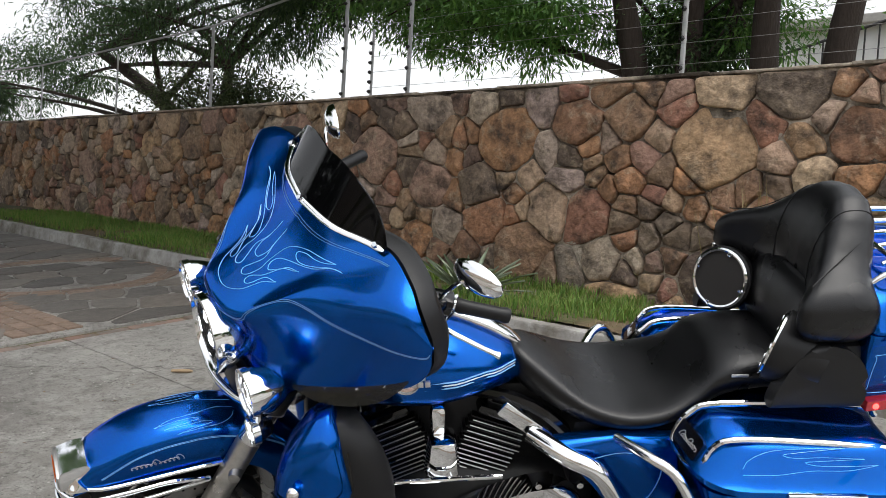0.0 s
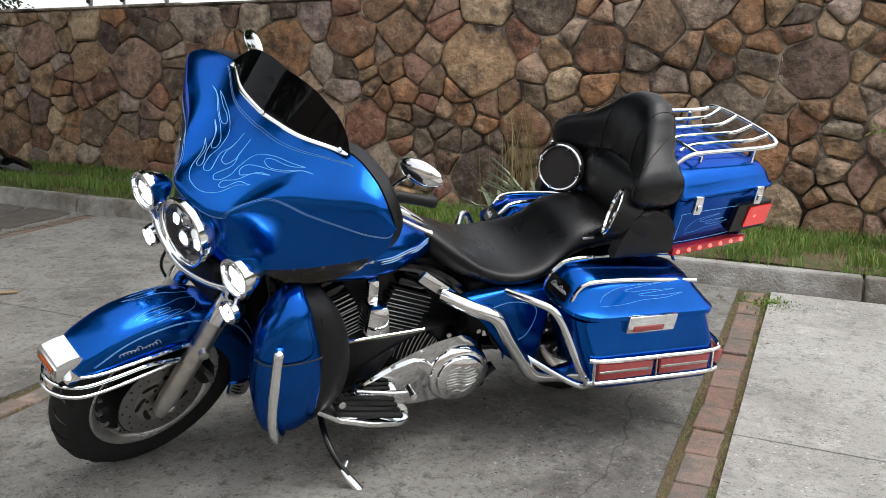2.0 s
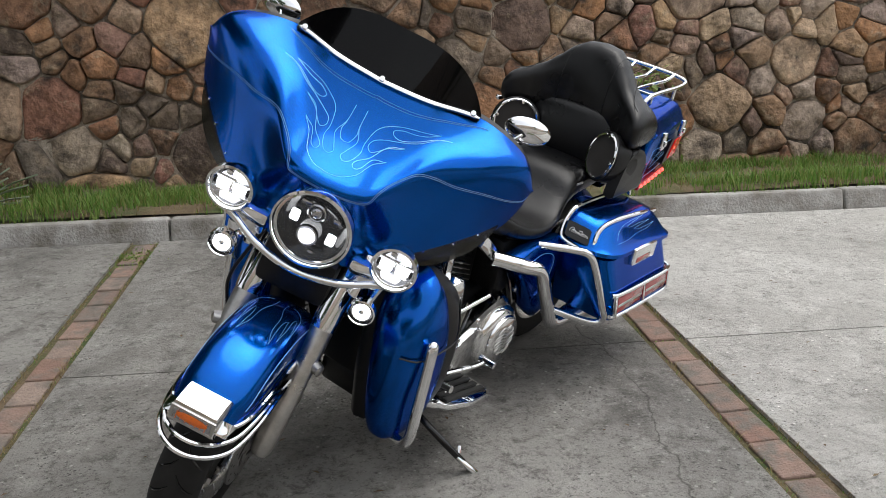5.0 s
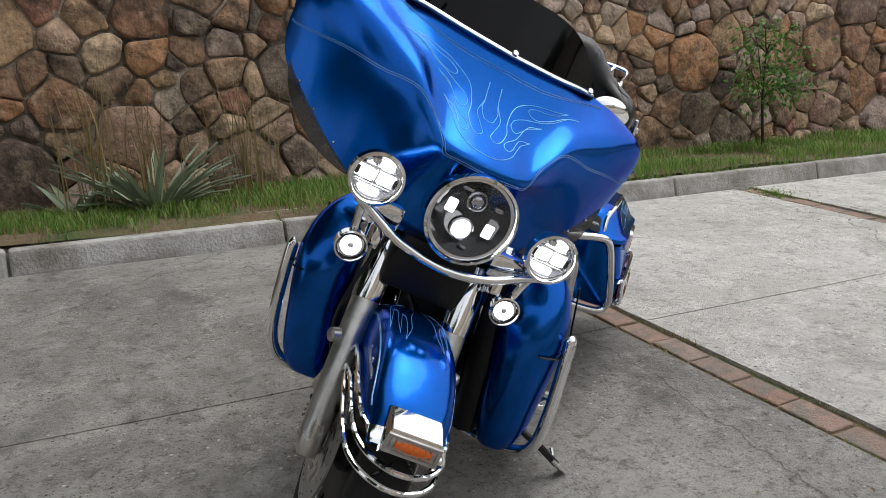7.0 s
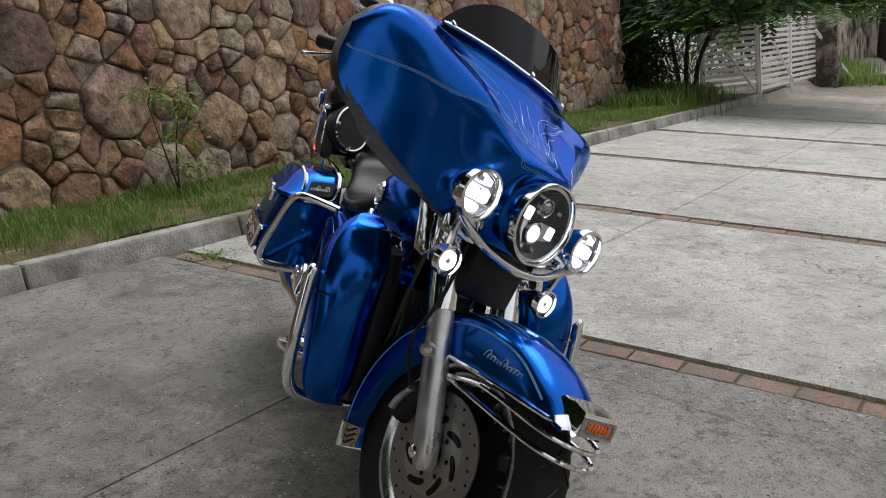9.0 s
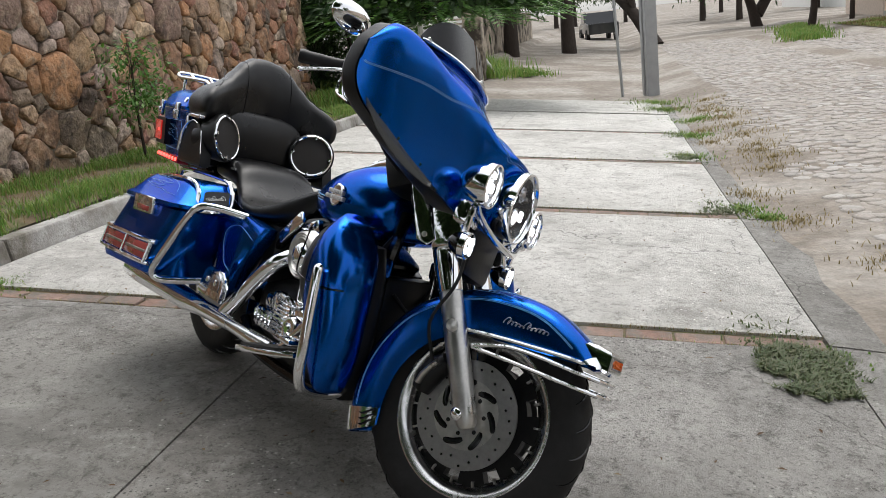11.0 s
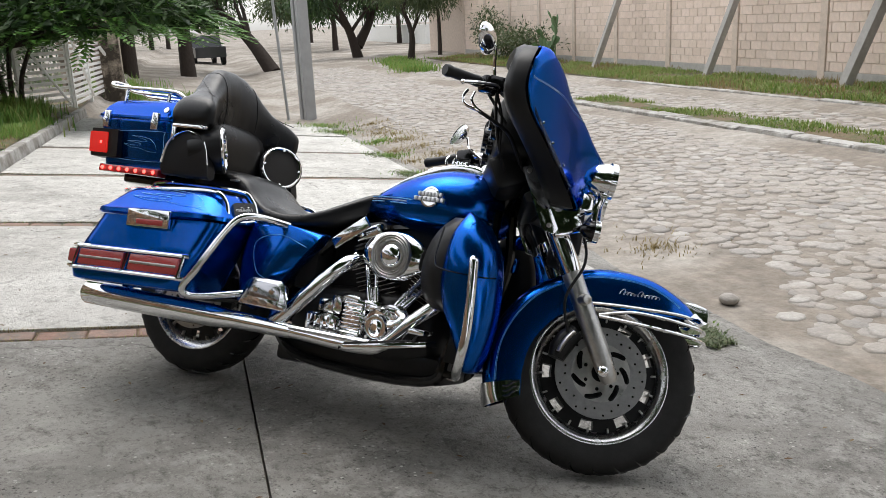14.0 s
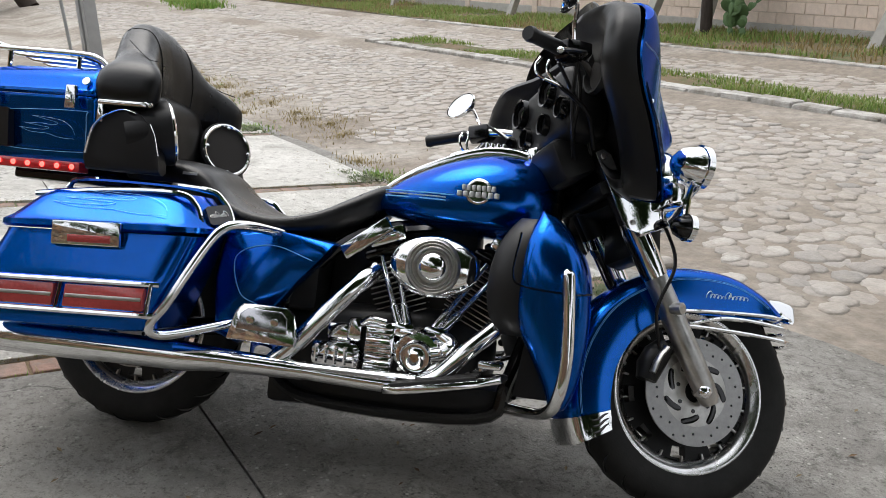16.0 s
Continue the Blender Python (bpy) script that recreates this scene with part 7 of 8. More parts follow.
tree("light olive bush behind the stone wall", [[(-12.5, 6.6, .4), (-12.4, 6.6, 1.8), (-12.2, 6.5, 2.4)]], 8,
     [((-12.8, 6.5, 2.9), (1.7, .8, .55)), ((-10.9, 6.5, 2.75), (1.0, .7, .5))], 8000, LEAF_OLIVE, .09, .45, .2, 4, "bush", trunk_r=.07, clump=.4, category="bush")
tree("bright green feathery trees behind the stone wall", [[(-3.9, 7.4, .4), (-3.75, 7.2, 2.4), (-3.95, 7.0, 3.8), (-4.2, 6.9, 5)], [(-3.3, 7.6, .4), (-3.2, 7.3, 2.6), (-3.05, 7.1, 4.2)]], 16,
     [((-6.6, 7, 4.0), (1.5, 1.4, .75)), ((-5.0, 6.6, 3.5), (1.3, 1.0, .55)), ((-4.8, 7.2, 4.9), (2.4, 1.6, .8)), ((-7.6, 7.4, 4.6), (1.3, 1.2, .7)), ((-3.2, 8, 3.6), (1.4, .7, .5))],
     42000, LEAF_BRIGHT, .11, .26, .45, 6, trunk_r=.19, clump=.34)
tree("dark-trunked tree behind the stone wall", [[(-2.3, 7.3, .4), (-2.2, 7.1, 2.5), (-2.15, 7.0, 3.9), (-1.8, 6.9, 5.2)], [(-1.5, 7.2, .4), (-1.42, 7, 2.6), (-1.2, 6.9, 3.8), (-.8, 6.8, 5)]], 12,
     [((-2.4, 7.4, 4.6), (1.4, 1.1, .7)), ((-.6, 7.0, 4.6), (1.6, 1.2, .7)), ((-3.4, 7.6, 3.2), (.8, .7, .4)), ((1.6, 7.4, 5.0), (2.2, 1.3, .8))], 24000, LEAF_DARK, .11, .26, .5, 9, trunk_r=.17, clump=.34)

# never in view; added so that the fairing reflects dark foliage
tree("unseen dark trees added at the road's end to darken reflections", [[(-15.5, -1.6, -.2), (-15.4, -1.7, 1.6), (-15.2, -2.0, 3.2)], [(-16.5, -6.4, -.2), (-16.4, -6.2, 1.8), (-16.2, -6.0, 3.4)]], 12,
     [((-15, -1.8, 2.9), (2.2, 2.4, 1.2)), ((-16, -5.0, 3.0), (2.2, 2.6, 1.3)), ((-16.5, -8.6, 2.9), (2.2, 2.4, 1.3)), ((-15.5, -3.4, 1.6), (1.6, 3.0, .8)), ((-16.2, -7.2, 1.6), (1.6, 2.6, .8))], 16000, LEAF_DARK, .3, .3, .5, 71, trunk_r=.2, clump=.9)

# added out of view; hides low sky from the paint's reflections
tree("unseen dark broad tree added on the far verge to darken reflections", [[(-8.6, -9.6, -.4), (-8.5, -9.5, 1.8), (-8.2, -9.3, 3.6)]], 12,
     [((-8.4, -9.4, 4.8), (2.6, 1.8, 1.6)), ((-11.2, -9.8, 4.4), (2.2, 1.8, 1.5)), ((-6.2, -10.0, 4.2), (1.8, 1.6, 1.3)), ((-9.0, -9.6, 2.4), (2.0, 1.2, .8))], 14000, LEAF_DARK, .28, .3, .5, 72, trunk_r=.2, clump=.8)
# tree beside the gate
def frond_tree():
    rng = random.Random(21)
    t = empty("tree", "young tree with wide fern-like bright green fronds beside the gate", "tree")
    base = Vector((13.0, 3.35, .08))
    for dx, dy in ((0, 0), (.12, -.1), (-.1, .08)):
        bm = bmesh.new()
        add_tube(bm, spline([base + Vector((dx, dy, -.1)), base + Vector((dx * 1.6, dy * 1.5, .7)), base + Vector((dx * 3, -.1 + dy * 4, 1.5))], 4), [.05 - .0025 * i for i in range(9)], 7)
        part("trunk", bm, BARK, t)
    verts, faces = [], []
    for k in range(620):
        a, rr = rng.random() * 6.28, rng.random() ** .6
        c = Vector((base.x + rr * 1.9 * math.cos(a), base.y - 1.2 + rr * 2.4 * math.sin(a), 1.25 + (1 - rr ** 2) * 1.5 * rng.random() + .25 * rng.random()))
        d = Vector((math.cos(a) + rng.gauss(0, .5), math.sin(a) + rng.gauss(0, .5), rng.uniform(-.25, .25))).normalized()
        s = d.cross(Vector((0, 0, 1))).normalized()
        L = rng.uniform(.35, .6)
        if k % 9 == 0:
            bm = bmesh.new()
            add_tube(bm, spline([base + Vector((0, -.1, 1.2)), (base + Vector((0, -.1, 1.2))).lerp(c, .6) + Vector((0, 0, .15)), c], 4), [.025 - .0025 * i for i in range(9)], 5)
            part("limb", bm, BARK, t)
        for q in range(9):
            p = c + d * (L * q / 9) + Vector((0, 0, -.12 * (q / 9) ** 2))
            for sg in (-1, 1):
                w = L * .30 * math.sin(math.pi * (q + 1.2) / 10.5)
                e = p + s * (sg * w) + d * .05 + Vector((0, 0, -.02))
                i0 = len(verts)
                verts += [p, p + (e - p) * .5 + d * .036, e, p + (e - p) * .5 - d * .036]
                faces.append((i0, i0 + 1, i0 + 2, i0 + 3))
    ob = new("crown", mesh_from("crown", verts, faces, LEAF_BRIGHT))
    ob.parent = t

    def place(g):
        a, rr = g.random() * 6.28, g.random() ** .5
        c = Vector((base.x + rr * 1.8 * math.cos(a), base.y - 1.1 + rr * 2.2 * math.sin(a), 1.45 + (1 - rr ** 2) * 1.4 * g.random() + .3 * g.random()))
        return c, Vector((math.cos(a), math.sin(a), .1))
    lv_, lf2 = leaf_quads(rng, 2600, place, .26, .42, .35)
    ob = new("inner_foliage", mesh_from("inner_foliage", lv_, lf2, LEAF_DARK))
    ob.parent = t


frond_tree()
tree("dark shrub mass in the shade beyond the stone wall", [[(12.4, 4.2, 0), (12.4, 4.2, .6)]], 6, [((12.3, 4.1, .8), (.8, .5, .75)), ((13.3, 4.3, .9), (.8, .5, .8)), ((12.6, 4.3, 2.0), (1.2, .5, .6))],
     9000, LEAF_DARK, .16, .25, .1, 12, "bush", trunk_r=.05, clump=.5, category="bush")
# darker tree mass past the gate, and trees down the street
tree("dark shady trees past the gate", [[(30, 2.5, -.5), (29.8, 2.4, 1.5), (29.5, 2.2, 3)], [(33, .5, -.5), (33, .5, 1.8), (33, .4, 3)]], 14,
     [((27, 4.5, 2.6), (4.5, 2, 2.0)), ((32, 3.0, 3.4), (4.0, 2.6, 1.4)), ((36, 0, 3.9), (3.5, 2.5, 1.2)), ((24, 5.5, 2.0), (3, 1.5, 1.8)), ((41, 1.5, 3.4), (5, 3, 1.6))], 15000, LEAF_DARK, .3, .22, .7, 31, trunk_r=.28, clump=1.0)
tree("leaning dark trunk of a street tree", [[(35.2, -3.0, -.5), (36.0, -2.2, .9), (37.2, -1.0, 2.3)]], 5, [((37, -.6, 3.4), (2.2, 1.8, .8))], 2500, LEAF_DARK, .3, .22, .6, 33, trunk_r=.3, clump=.8)
tree("forked dark street tree far down the road", [[(44, -8.4, -.5), (43.8, -8.0, .9), (43.2, -7.2, 2.6)], [(44, -8.4, .2), (44.5, -9.2, 1.4), (44.6, -9.8, 2.8)]], 10,
     [((43.5, -7.8, 3.4), (2.6, 2.2, 1.2)), ((44.5, -9.5, 3.0), (2.0, 1.8, 1.0)), ((43.5, -6.2, 2.6), (1.4, 1.2, .8))], 6000, LEAF_DARK, .28, .25, .6, 35, trunk_r=.26, clump=.8)
tree("feathery street tree with hanging leaves", [[(35, -9.0, -.5), (34.9, -9.1, .8), (35.1, -8.8, 1.9)]], 8, [((35, -9, 2.7), (1.7, 1.6, .9)), ((34, -9.8, 2.4), (1.2, 1.0, .7))], 4500, LEAF_OLIVE, .22, .22, .9, 37, trunk_r=.15, clump=.6)
tree("slim street tree before the house", [[(39.2, -11.6, -.4), (39.2, -11.6, 1.5), (39.4, -11.5, 2.6)]], 6, [((39.3, -11.5, 3.2), (1.4, 1.2, .9))], 2500, LEAF_OLIVE, .22, .25, .8, 38, trunk_r=.1, clump=.6)
for k, (x, y) in enumerate(((58, -9.5), (66, -8), (75, -9), (70, 3), (85, 2), (60, 5), (95, -3), (88, -12), (66, -16))):
    tree("distant dark-green tree along the road", [[(x, y, -.6), (x, y, 1.4), (x + .3, y, 2.6)]], 6, [((x, y, 3.6), (2.6, 2.4, 1.5)), ((x + 1, y + 1.2, 3.0), (1.8, 1.8, 1.0))], 2600, (LEAF_DARK, LEAF_OLIVE)[k % 2], .42, .3, .5, 50 + k,
         trunk_r=.2, clump=1.0)
# by the far wall
tree("slim tree with hanging foliage before the block wall", [[(9.6, -11.6, -.3), (9.75, -11.7, .8), (9.95, -11.8, 1.7), (10.3, -11.9, 3.0)]], 8,
     [((10.8, -11.6, 3.1), (1.8, .9, .6)), ((9.4, -11.4, 2.9), (1.2, .8, .5))], 3800, LEAF_OLIVE, .16, .2, 1.3, 41, trunk_r=.1, clump=.5)


def cactus(x, y, z, seed, pads, size):
    rng = random.Random(seed)
    t = empty("prickly_pear_cactus", "tall prickly pear cactus of flat green pads at the wall", "cactus", group="cacti at the block wall")
    made = []
    for k in range(pads):
        if k < 3:
            base, d = Vector((x + rng.uniform(-.25, .25), y + rng.uniform(-.1, .1), z)), Vector((rng.uniform(-.3, .3), rng.uniform(-.2, .2), 1))
        else:
            b0, d0, l0 = rng.choice(made)
            base, d = b0 + d0 * l0 * .92, (d0 + Vector((rng.gauss(0, .5), rng.gauss(0, .4), rng.uniform(-.1, .5))))
        d.normalize()
        if d.z < 0:
            d.z = .1
        L = size * rng.uniform(.7, 1.15)
        made.append((base, d, L))
        side = d.cross(Vector((rng.gauss(0, .5), 1, 0))).normalized()
        nrm = side.cross(d)
        bm = bmesh.new()
        bmesh.ops.create_icosphere(bm, subdivisions=2, radius=1)
        for v in bm.verts:
            w = .34 * L * (1 + .25 * v.co.z)
            v.co = base + d * (L * .5 * (v.co.z + 1)) + side * (v.co.x * w) + nrm * (v.co.y * L * .07)
        part("pad", bm, CACTUS, t)


cactus(8.9, -11.6, -.3, 3, 70, .25)
cactus(24.6, -11.3, -.3, 5, 60, .32)
tree("low grey-green scrub before the block wall", [[(27, -11.4, -.3), (27, -11.4, .3)]], 6, [((27, -11.3, .5), (1.6, .7, .6)), ((29.5, -11.4, .4), (1.8, .6, .5)), ((32, -11.6, .9), (1.2, .6, .9))], 4500, LEAF_OLIVE, .15, .4, .1, 44, "bush", trunk_r=.04, clump=.4, category="bush")

# small plants of the verge
tree("sparse yellow-green weed shrub against the stone wall", [[(2.10, 3.45, .40), (2.12, 3.45, .7), (2.18, 3.44, 1.0)], [(2.10, 3.45, .45), (2.02, 3.43, .7), (1.93, 3.43, 1.1)]], 6,
     [((1.95, 3.42, 1.17), (.17, .06, .06)), ((2.24, 3.42, 1.09), (.15, .07, .07)), ((2.12, 3.40, .84), (.20, .08, .10)), ((2.22, 3.40, .60), (.18, .10, .08))], 430, FAR_GRASS, .055, .5, .3, 61, "shrub", trunk_r=.007, clump=.10, category="shrub")
tree("leafy dark-green shrub against the stone wall", [[(5.05, 3.4, .36), (5.05, 3.4, .8), (5.1, 3.4, 1.2)]], 8,
     [((5.1, 3.36, 1.3), (.35, .22, .25)), ((4.9, 3.34, .95), (.35, .22, .22)), ((5.3, 3.36, .9), (.3, .2, .22))], 1100, LEAF_BRIGHT, .06, .45, .3, 62, "shrub", trunk_r=.014, clump=.14, category="shrub")


def yucca(x, y, z, seed, blades, L, label):
    rng = random.Random(seed)
    t = empty("yucca", label, "yucca", group="yuccas on the verge")
    for k in range(blades):
        a, up = rng.random() * 6.28, rng.uniform(.35, 1.3)
        d = Vector((math.cos(a), math.sin(a), up * 1.2)).normalized()
        s = d.cross(Vector((0, 0, 1))).normalized() * rng.uniform(.017, .029)
        u = s.cross(d).normalized() * .006
        l = L * rng.uniform(.6, 1.1)
        o = Vector((x, y, z)) + Vector((math.cos(a), math.sin(a), 0)) * .03
        verts, faces = [], []
        for q, w in ((0, .8), (.35, 1.2), (.7, .8), (1, .05)):
            p = o + d * (l * q) + Vector((0, 0, -.22 * l * q * q))
            verts += [p + s * w + u, p - u, p - s * w + u]
        for q in range(3):
            faces += [(3 * q, 3 * q + 1, 3 * q + 4, 3 * q + 3), (3 * q + 1, 3 * q + 2, 3 * q + 5, 3 * q + 4)]
        ob = new("leaf", mesh_from("leaf", verts, faces, YUCCA))
        ob.parent = t


yucca(-2.62, 3.0, .43, 1, 46, .62, "pale green spiky yucca on the verge")
yucca(-.30, 3.30, .41, 2, 60, .72, "pale green spiky yucca with dry stalks")
yucca(-.75, 3.45, .41, 4, 22, .45, "small spiky yucca at the wall")


def grass(name, label, n, place, material, h, w=.006, lean=.5, seed=1):
    rng = random.Random(seed)
    verts, faces = [], []
    for _ in range(n):
        x, y, z, k = place(rng)
        a = rng.random() * 6.28
        l = h * k * rng.uniform(.5, 1.25)
        d = Vector((math.cos(a), math.sin(a), 0))
        s = Vector((-d.y, d.x, 0)) * w
        b = Vector((x, y, z))
        t = rng.uniform(.1, lean) * l
        i0 = len(verts)
        verts += [b + s, b - s, b + d * t * .35 + Vector((0, 0, l * .6)) + s * .7, b + d * t * .35 + Vector((0, 0, l * .6)) - s * .7, b + d * t + Vector((0, 0, l))]
        faces += [(i0, i0 + 1, i0 + 3, i0 + 2), (i0 + 2, i0 + 3, i0 + 4)]
    return tagged(new(name, mesh_from(name, verts, faces, material)), label, "grass", kind="stuff")


def on_verge(rng):
    while True:
        x, y = rng.uniform(-12, 11.5), rng.uniform(2.54, 3.86)
        k = noise.noise((x * .8, y * 1.1, 4)) + .45 * noise.noise((x * 3, y * 3, 1)) + (.25 if x > 1 or x < -1.5 else -.1)
        if k > -.12 + .3 * rng.random():
            return x, y, ground_z(x, y) + .012, .6 + .8 * max(0, k + .2)


grass("verge_grass", "uneven green grass tufts on the verge below the wall", 52000, on_verge, GRASS, .085, .0042, .9, 5)


def dry_verge(rng):
    x, y = rng.uniform(-10, 11), rng.uniform(2.53, 3.85)
    return x, y, ground_z(x, y) + .012, .7
grass("dry_grass", "thin straw-coloured dead grass among the green", 9000, dry_verge, LEAF_DRY, .07, .003, 1.2, 6)


def on_strip(y0, y1, x0, x1, off):
    def f(rng):
        while True:
            x, y = rng.uniform(x0, x1), rng.uniform(y0, y1)
            k = noise.noise((x * .5, y * .8, off))
            if k > -.25 + .25 * rng.random():
                return x, y, ground_z(x, y) + .012, .8 + k
    return f
grass("median_grass", "grass on the strip between the lanes", 9000, on_strip(-7.72, -6.95, -9, 13.4, 2), FAR_GRASS, .07, .008, .9, 7)
grass("far_grass", "green grass at the foot of the block wall", 26000, on_strip(-12.55, -10.0, -6, 36, 3), FAR_GRASS, .11, .012, .9, 8)
grass("far_dry_grass", "straw-coloured grass tufts by the road", 5000, on_strip(-12.5, -9.9, -6, 36, 9), LEAF_DRY, .16, .012, .9, 12)


def clumps(spots):
    def f(rng):
        x, y, r, k = rng.choice(spots)
        a, q = rng.random() * 6.28, abs(rng.gauss(0, .5)) * r
        px, py = x + q * math.cos(a), y + q * math.sin(a)
        return px, py, max(ground_z(px, py), drive_z(px, py) - .02 if py > EDGE_Y - .3 else -9), k
    return f
weeds = [(1.02, -1.78, .22, .4), (4.15, -1.95, .35, .6), (3.9, -2.12, .12, .6), (6.9, -1.8, .35, .7), (8.8, -2.0, .4, .9), 
         (12.3, -1.9, .6, 1.2), (13.6, -1.8, .8, 1.4), (10.5, -2.2, .5, .8), (1.3, 2.2, .25, .5), (3.9, 2.2, .3, .5), (1.19, .42, .05, .15), (-1.3, 2.1, .2, .4)]
grass("weeds", "low green weeds in the joints and along the drive's edge", 5200, clumps(weeds), GRASS, .05, .006, 1.6, 9)


def weed_mat(rng):
    """A ragged mat of creeping weeds over the corner of the drive, and fringes on the broken edge."""
    while True:
        if rng.random() < .72:
            x, y = rng.uniform(.45, 1.32), rng.uniform(-1.98, -1.5)
            k = .85 - ((x - .86) / .36) ** 2 - ((y + 1.76) / .22) ** 2
        else:
            x, y, r = rng.choice(((1.2, -1.66, .14), (4.15, -1.86, .16), (3.95, -1.8, .14), (6.75, -1.77, .16), (6.7, -1.88, .12), (8.7, -1.85, .2), (12.6, -1.95, .35), (12.2, -1.8, .3)))
            x, y = x + rng.gauss(0, r), y + rng.gauss(0, r * .5)
            k = .3
        if k + .9 * noise.noise((x * 9, y * 9, 2)) + .5 * noise.noise((x * 30, y * 30, 5)) > .30:
            return x, y, drive_z(x, y) + .001 if y > EDGE_Y else ground_z(x, y) + .03, rng.uniform(.6, 1.2)


grass("creeping_weeds", "flat mat of creeping green weeds over the drive's edge", 5600, weed_mat, WEED, .022, .0045, 3.2, 21)
grass("roadside_straw", "dry straw along the dusty edge of the drive", 3800, clumps([(x * 1.1 + 1.5, -2.35 - .25 * math.sin(x * 1.7), .45, .6) for x in range(1, 11)] + [(6.5 + .9 * k, -2.6, .5, .7) for k in range(8)]), LEAF_DRY, .06, .004, 2.0, 10)
grass("gate_grass", "tall grass beside and beyond the gate", 9000, clumps([(12.2, 3.5, .8, 1.6), (13.2, 3.4, .7, 1.2), (19.8, 2.2, .9, 1.3), (21.5, 2.6, 1.3, 1.6), (23.5, 3, 1.4, 1.6), (20.5, 1.2, .7, .8), (11, 3.3, .8, 1.2)]), GRASS, .22, .012, .8, 14)
grass("verge_reeds", "dry pale seed stalks against the stone wall", 110, clumps([(-.25, 3.5, .3, 1.0), (.35, 3.5, .25, .9), (-.6, 3.5, .3, .9)]), LEAF_DRY, .95, .006, .25, 15)
grass("median_far_grass", "grass patches at the far road corner", 5000, clumps([(27 + 1.5 * k, -7.2 - .25 * k, .9, 1.1) for k in range(8)]), GRASS, .2, .016, .8, 16)

# ---- things on and behind the wall ----
def fence_post(x, h, insul):
    t = empty("fence_post", "slim grey fence post on the wall with dark insulators", "post", group="fence posts on the wall")
    bm = bmesh.new()
    add_tube(bm, [(x, 4.1, WALL_TOP - .05), (x, 4.1, WALL_TOP + h)], .021 if h > 1 else .014, 8)
    part("pipe", bm, GREYPOLE, t)
    for k in range(insul):
        bm = bmesh.new()
        add_lathe(bm, [(-.02, .012), (.0, .022), (.02, .012)], (x, 4.07, WALL_TOP + .1 + k * (h - .15) / max(1, insul)), (0, 1, 0), 8)
        part("insulator", bm, DARKIRON, t)


for x, h, k in ((-5.55, 1.6, 6), (-5.1, .75, 6), (-4.55, 1.2, 5), (-10.8, .95, 0), (-13.55, .95, 0), (-16.4, .95, 0), (-8.2, 1.1, 4), (-1.55, 1.5, 6), (2.2, 1.4, 6), (6.0, 1.4, 6)):
    fence_post(x, h, k)
for k in range(5):
    bm = bmesh.new()
    z = WALL_TOP + .14 + k * .16
    add_tube(bm, [(-5.1, 4.08, z), (-1.55, 4.08, z - .01), (2.2, 4.08, z), (11, 4.08, z)], .002, 4)
    tagged(new("fence_wire", finish("fence_wire", bm, WIRE)), "thin bare wire strung along the wall", "wire", "fence wires")
bm = bmesh.new()
add_tube(bm, [(-24, 4.1, WALL_TOP + 1.02), (-13.5, 4.1, WALL_TOP + .98), (-8.2, 4.1, WALL_TOP + 1.1), (-5.55, 4.1, WALL_TOP + 1.35)], .014, 6)
tagged(new("top_rail", finish("top_rail", bm, GREYPOLE)), "thin grey top rail along the wall", "rail")
# pale house with a railed stair behind the wall
house = empty("house", "pale house with an iron stair rail behind the wall", "house")
bm = bmesh.new()
add_box(bm, (-4.5, 12.2, 0), (9, 18, 4.35), .02)
part("wall", bm, WHITE, house, "pale plastered wall", False)
bm = bmesh.new()
add_box(bm, (-4.7, 12.0, 4.35), (9.2, 18.2, 4.5), .02)
part("roof_slab", bm, POSTCON, house, "", False)
rail = empty("stair_rail", "black iron railing with upright bars", "railing")
for k in range(16):
    bm = bmesh.new()
    x = -3.6 + .19 * k
    add_tube(bm, [(x, 11.0, .3), (x, 11.0, 3.75 + .05 * k)], .014, 5)
    part("bar", bm, DARKIRON, rail)
bm = bmesh.new()
add_tube(bm, [(-3.7, 11, 3.74), (-.7, 11, 4.5)], .022, 6)
add_tube(bm, [(-3.7, 11, 2.75), (-.7, 11, 3.3)], .018, 6)
part("handrail", bm, DARKIRON, rail)

# rubbish bag by the wall
bm = bmesh.new()
for c, r in (((-6.55, 3.5, .55), .24), ((-6.05, 3.5, .53), .20), ((-6.3, 3.45, .64), .2)):
    q = bmesh.ops.create_icosphere(bm, subdivisions=3, radius=r)
    for v in q["verts"]:
        n_ = v.co.copy()
        v.co = Vector(c) + Vector((n_.x * 1.15, n_.y * .8, n_.z * .85)) * (1 + .22 * noise.noise(n_ * 9 + Vector(c)))
tagged(new("rubbish_bag", finish("rubbish_bag", bm, GLOSSBLACK)), "crumpled black rubbish bags at the foot of the wall", "bag")
# loose stone on the road
bm = bmesh.new()
bmesh.ops.create_icosphere(bm, subdivisions=3, radius=.055)
for v in bm.verts:
    v.co = Vector((v.co.x * 1.2, v.co.y, v.co.z * .62)) * (1 + .15 * noise.noise(v.co * 14))
ob = tagged(new("loose_stone", finish("loose_stone", bm, COBBLE)), "rounded grey stone lying at the road's edge", "stone")
ob.location = (1.3, -2.33, ground_z(1.3, -2.33) + .03)

# dark recess wall beyond the stone wall
bm = bmesh.new()
add_box(bm, (11.6, 4.5, -.3), (14.2, 4.8, 2.3), .02)
tagged(new("wall_recess", finish("wall_recess", bm, MORTAR, False)), "set-back dark stone wall beside the gate", "wall", kind="structure")
bm = bmesh.new()
add_box(bm, (19.5, 3.0, -.5), (46, 3.4, 1.5), .02)
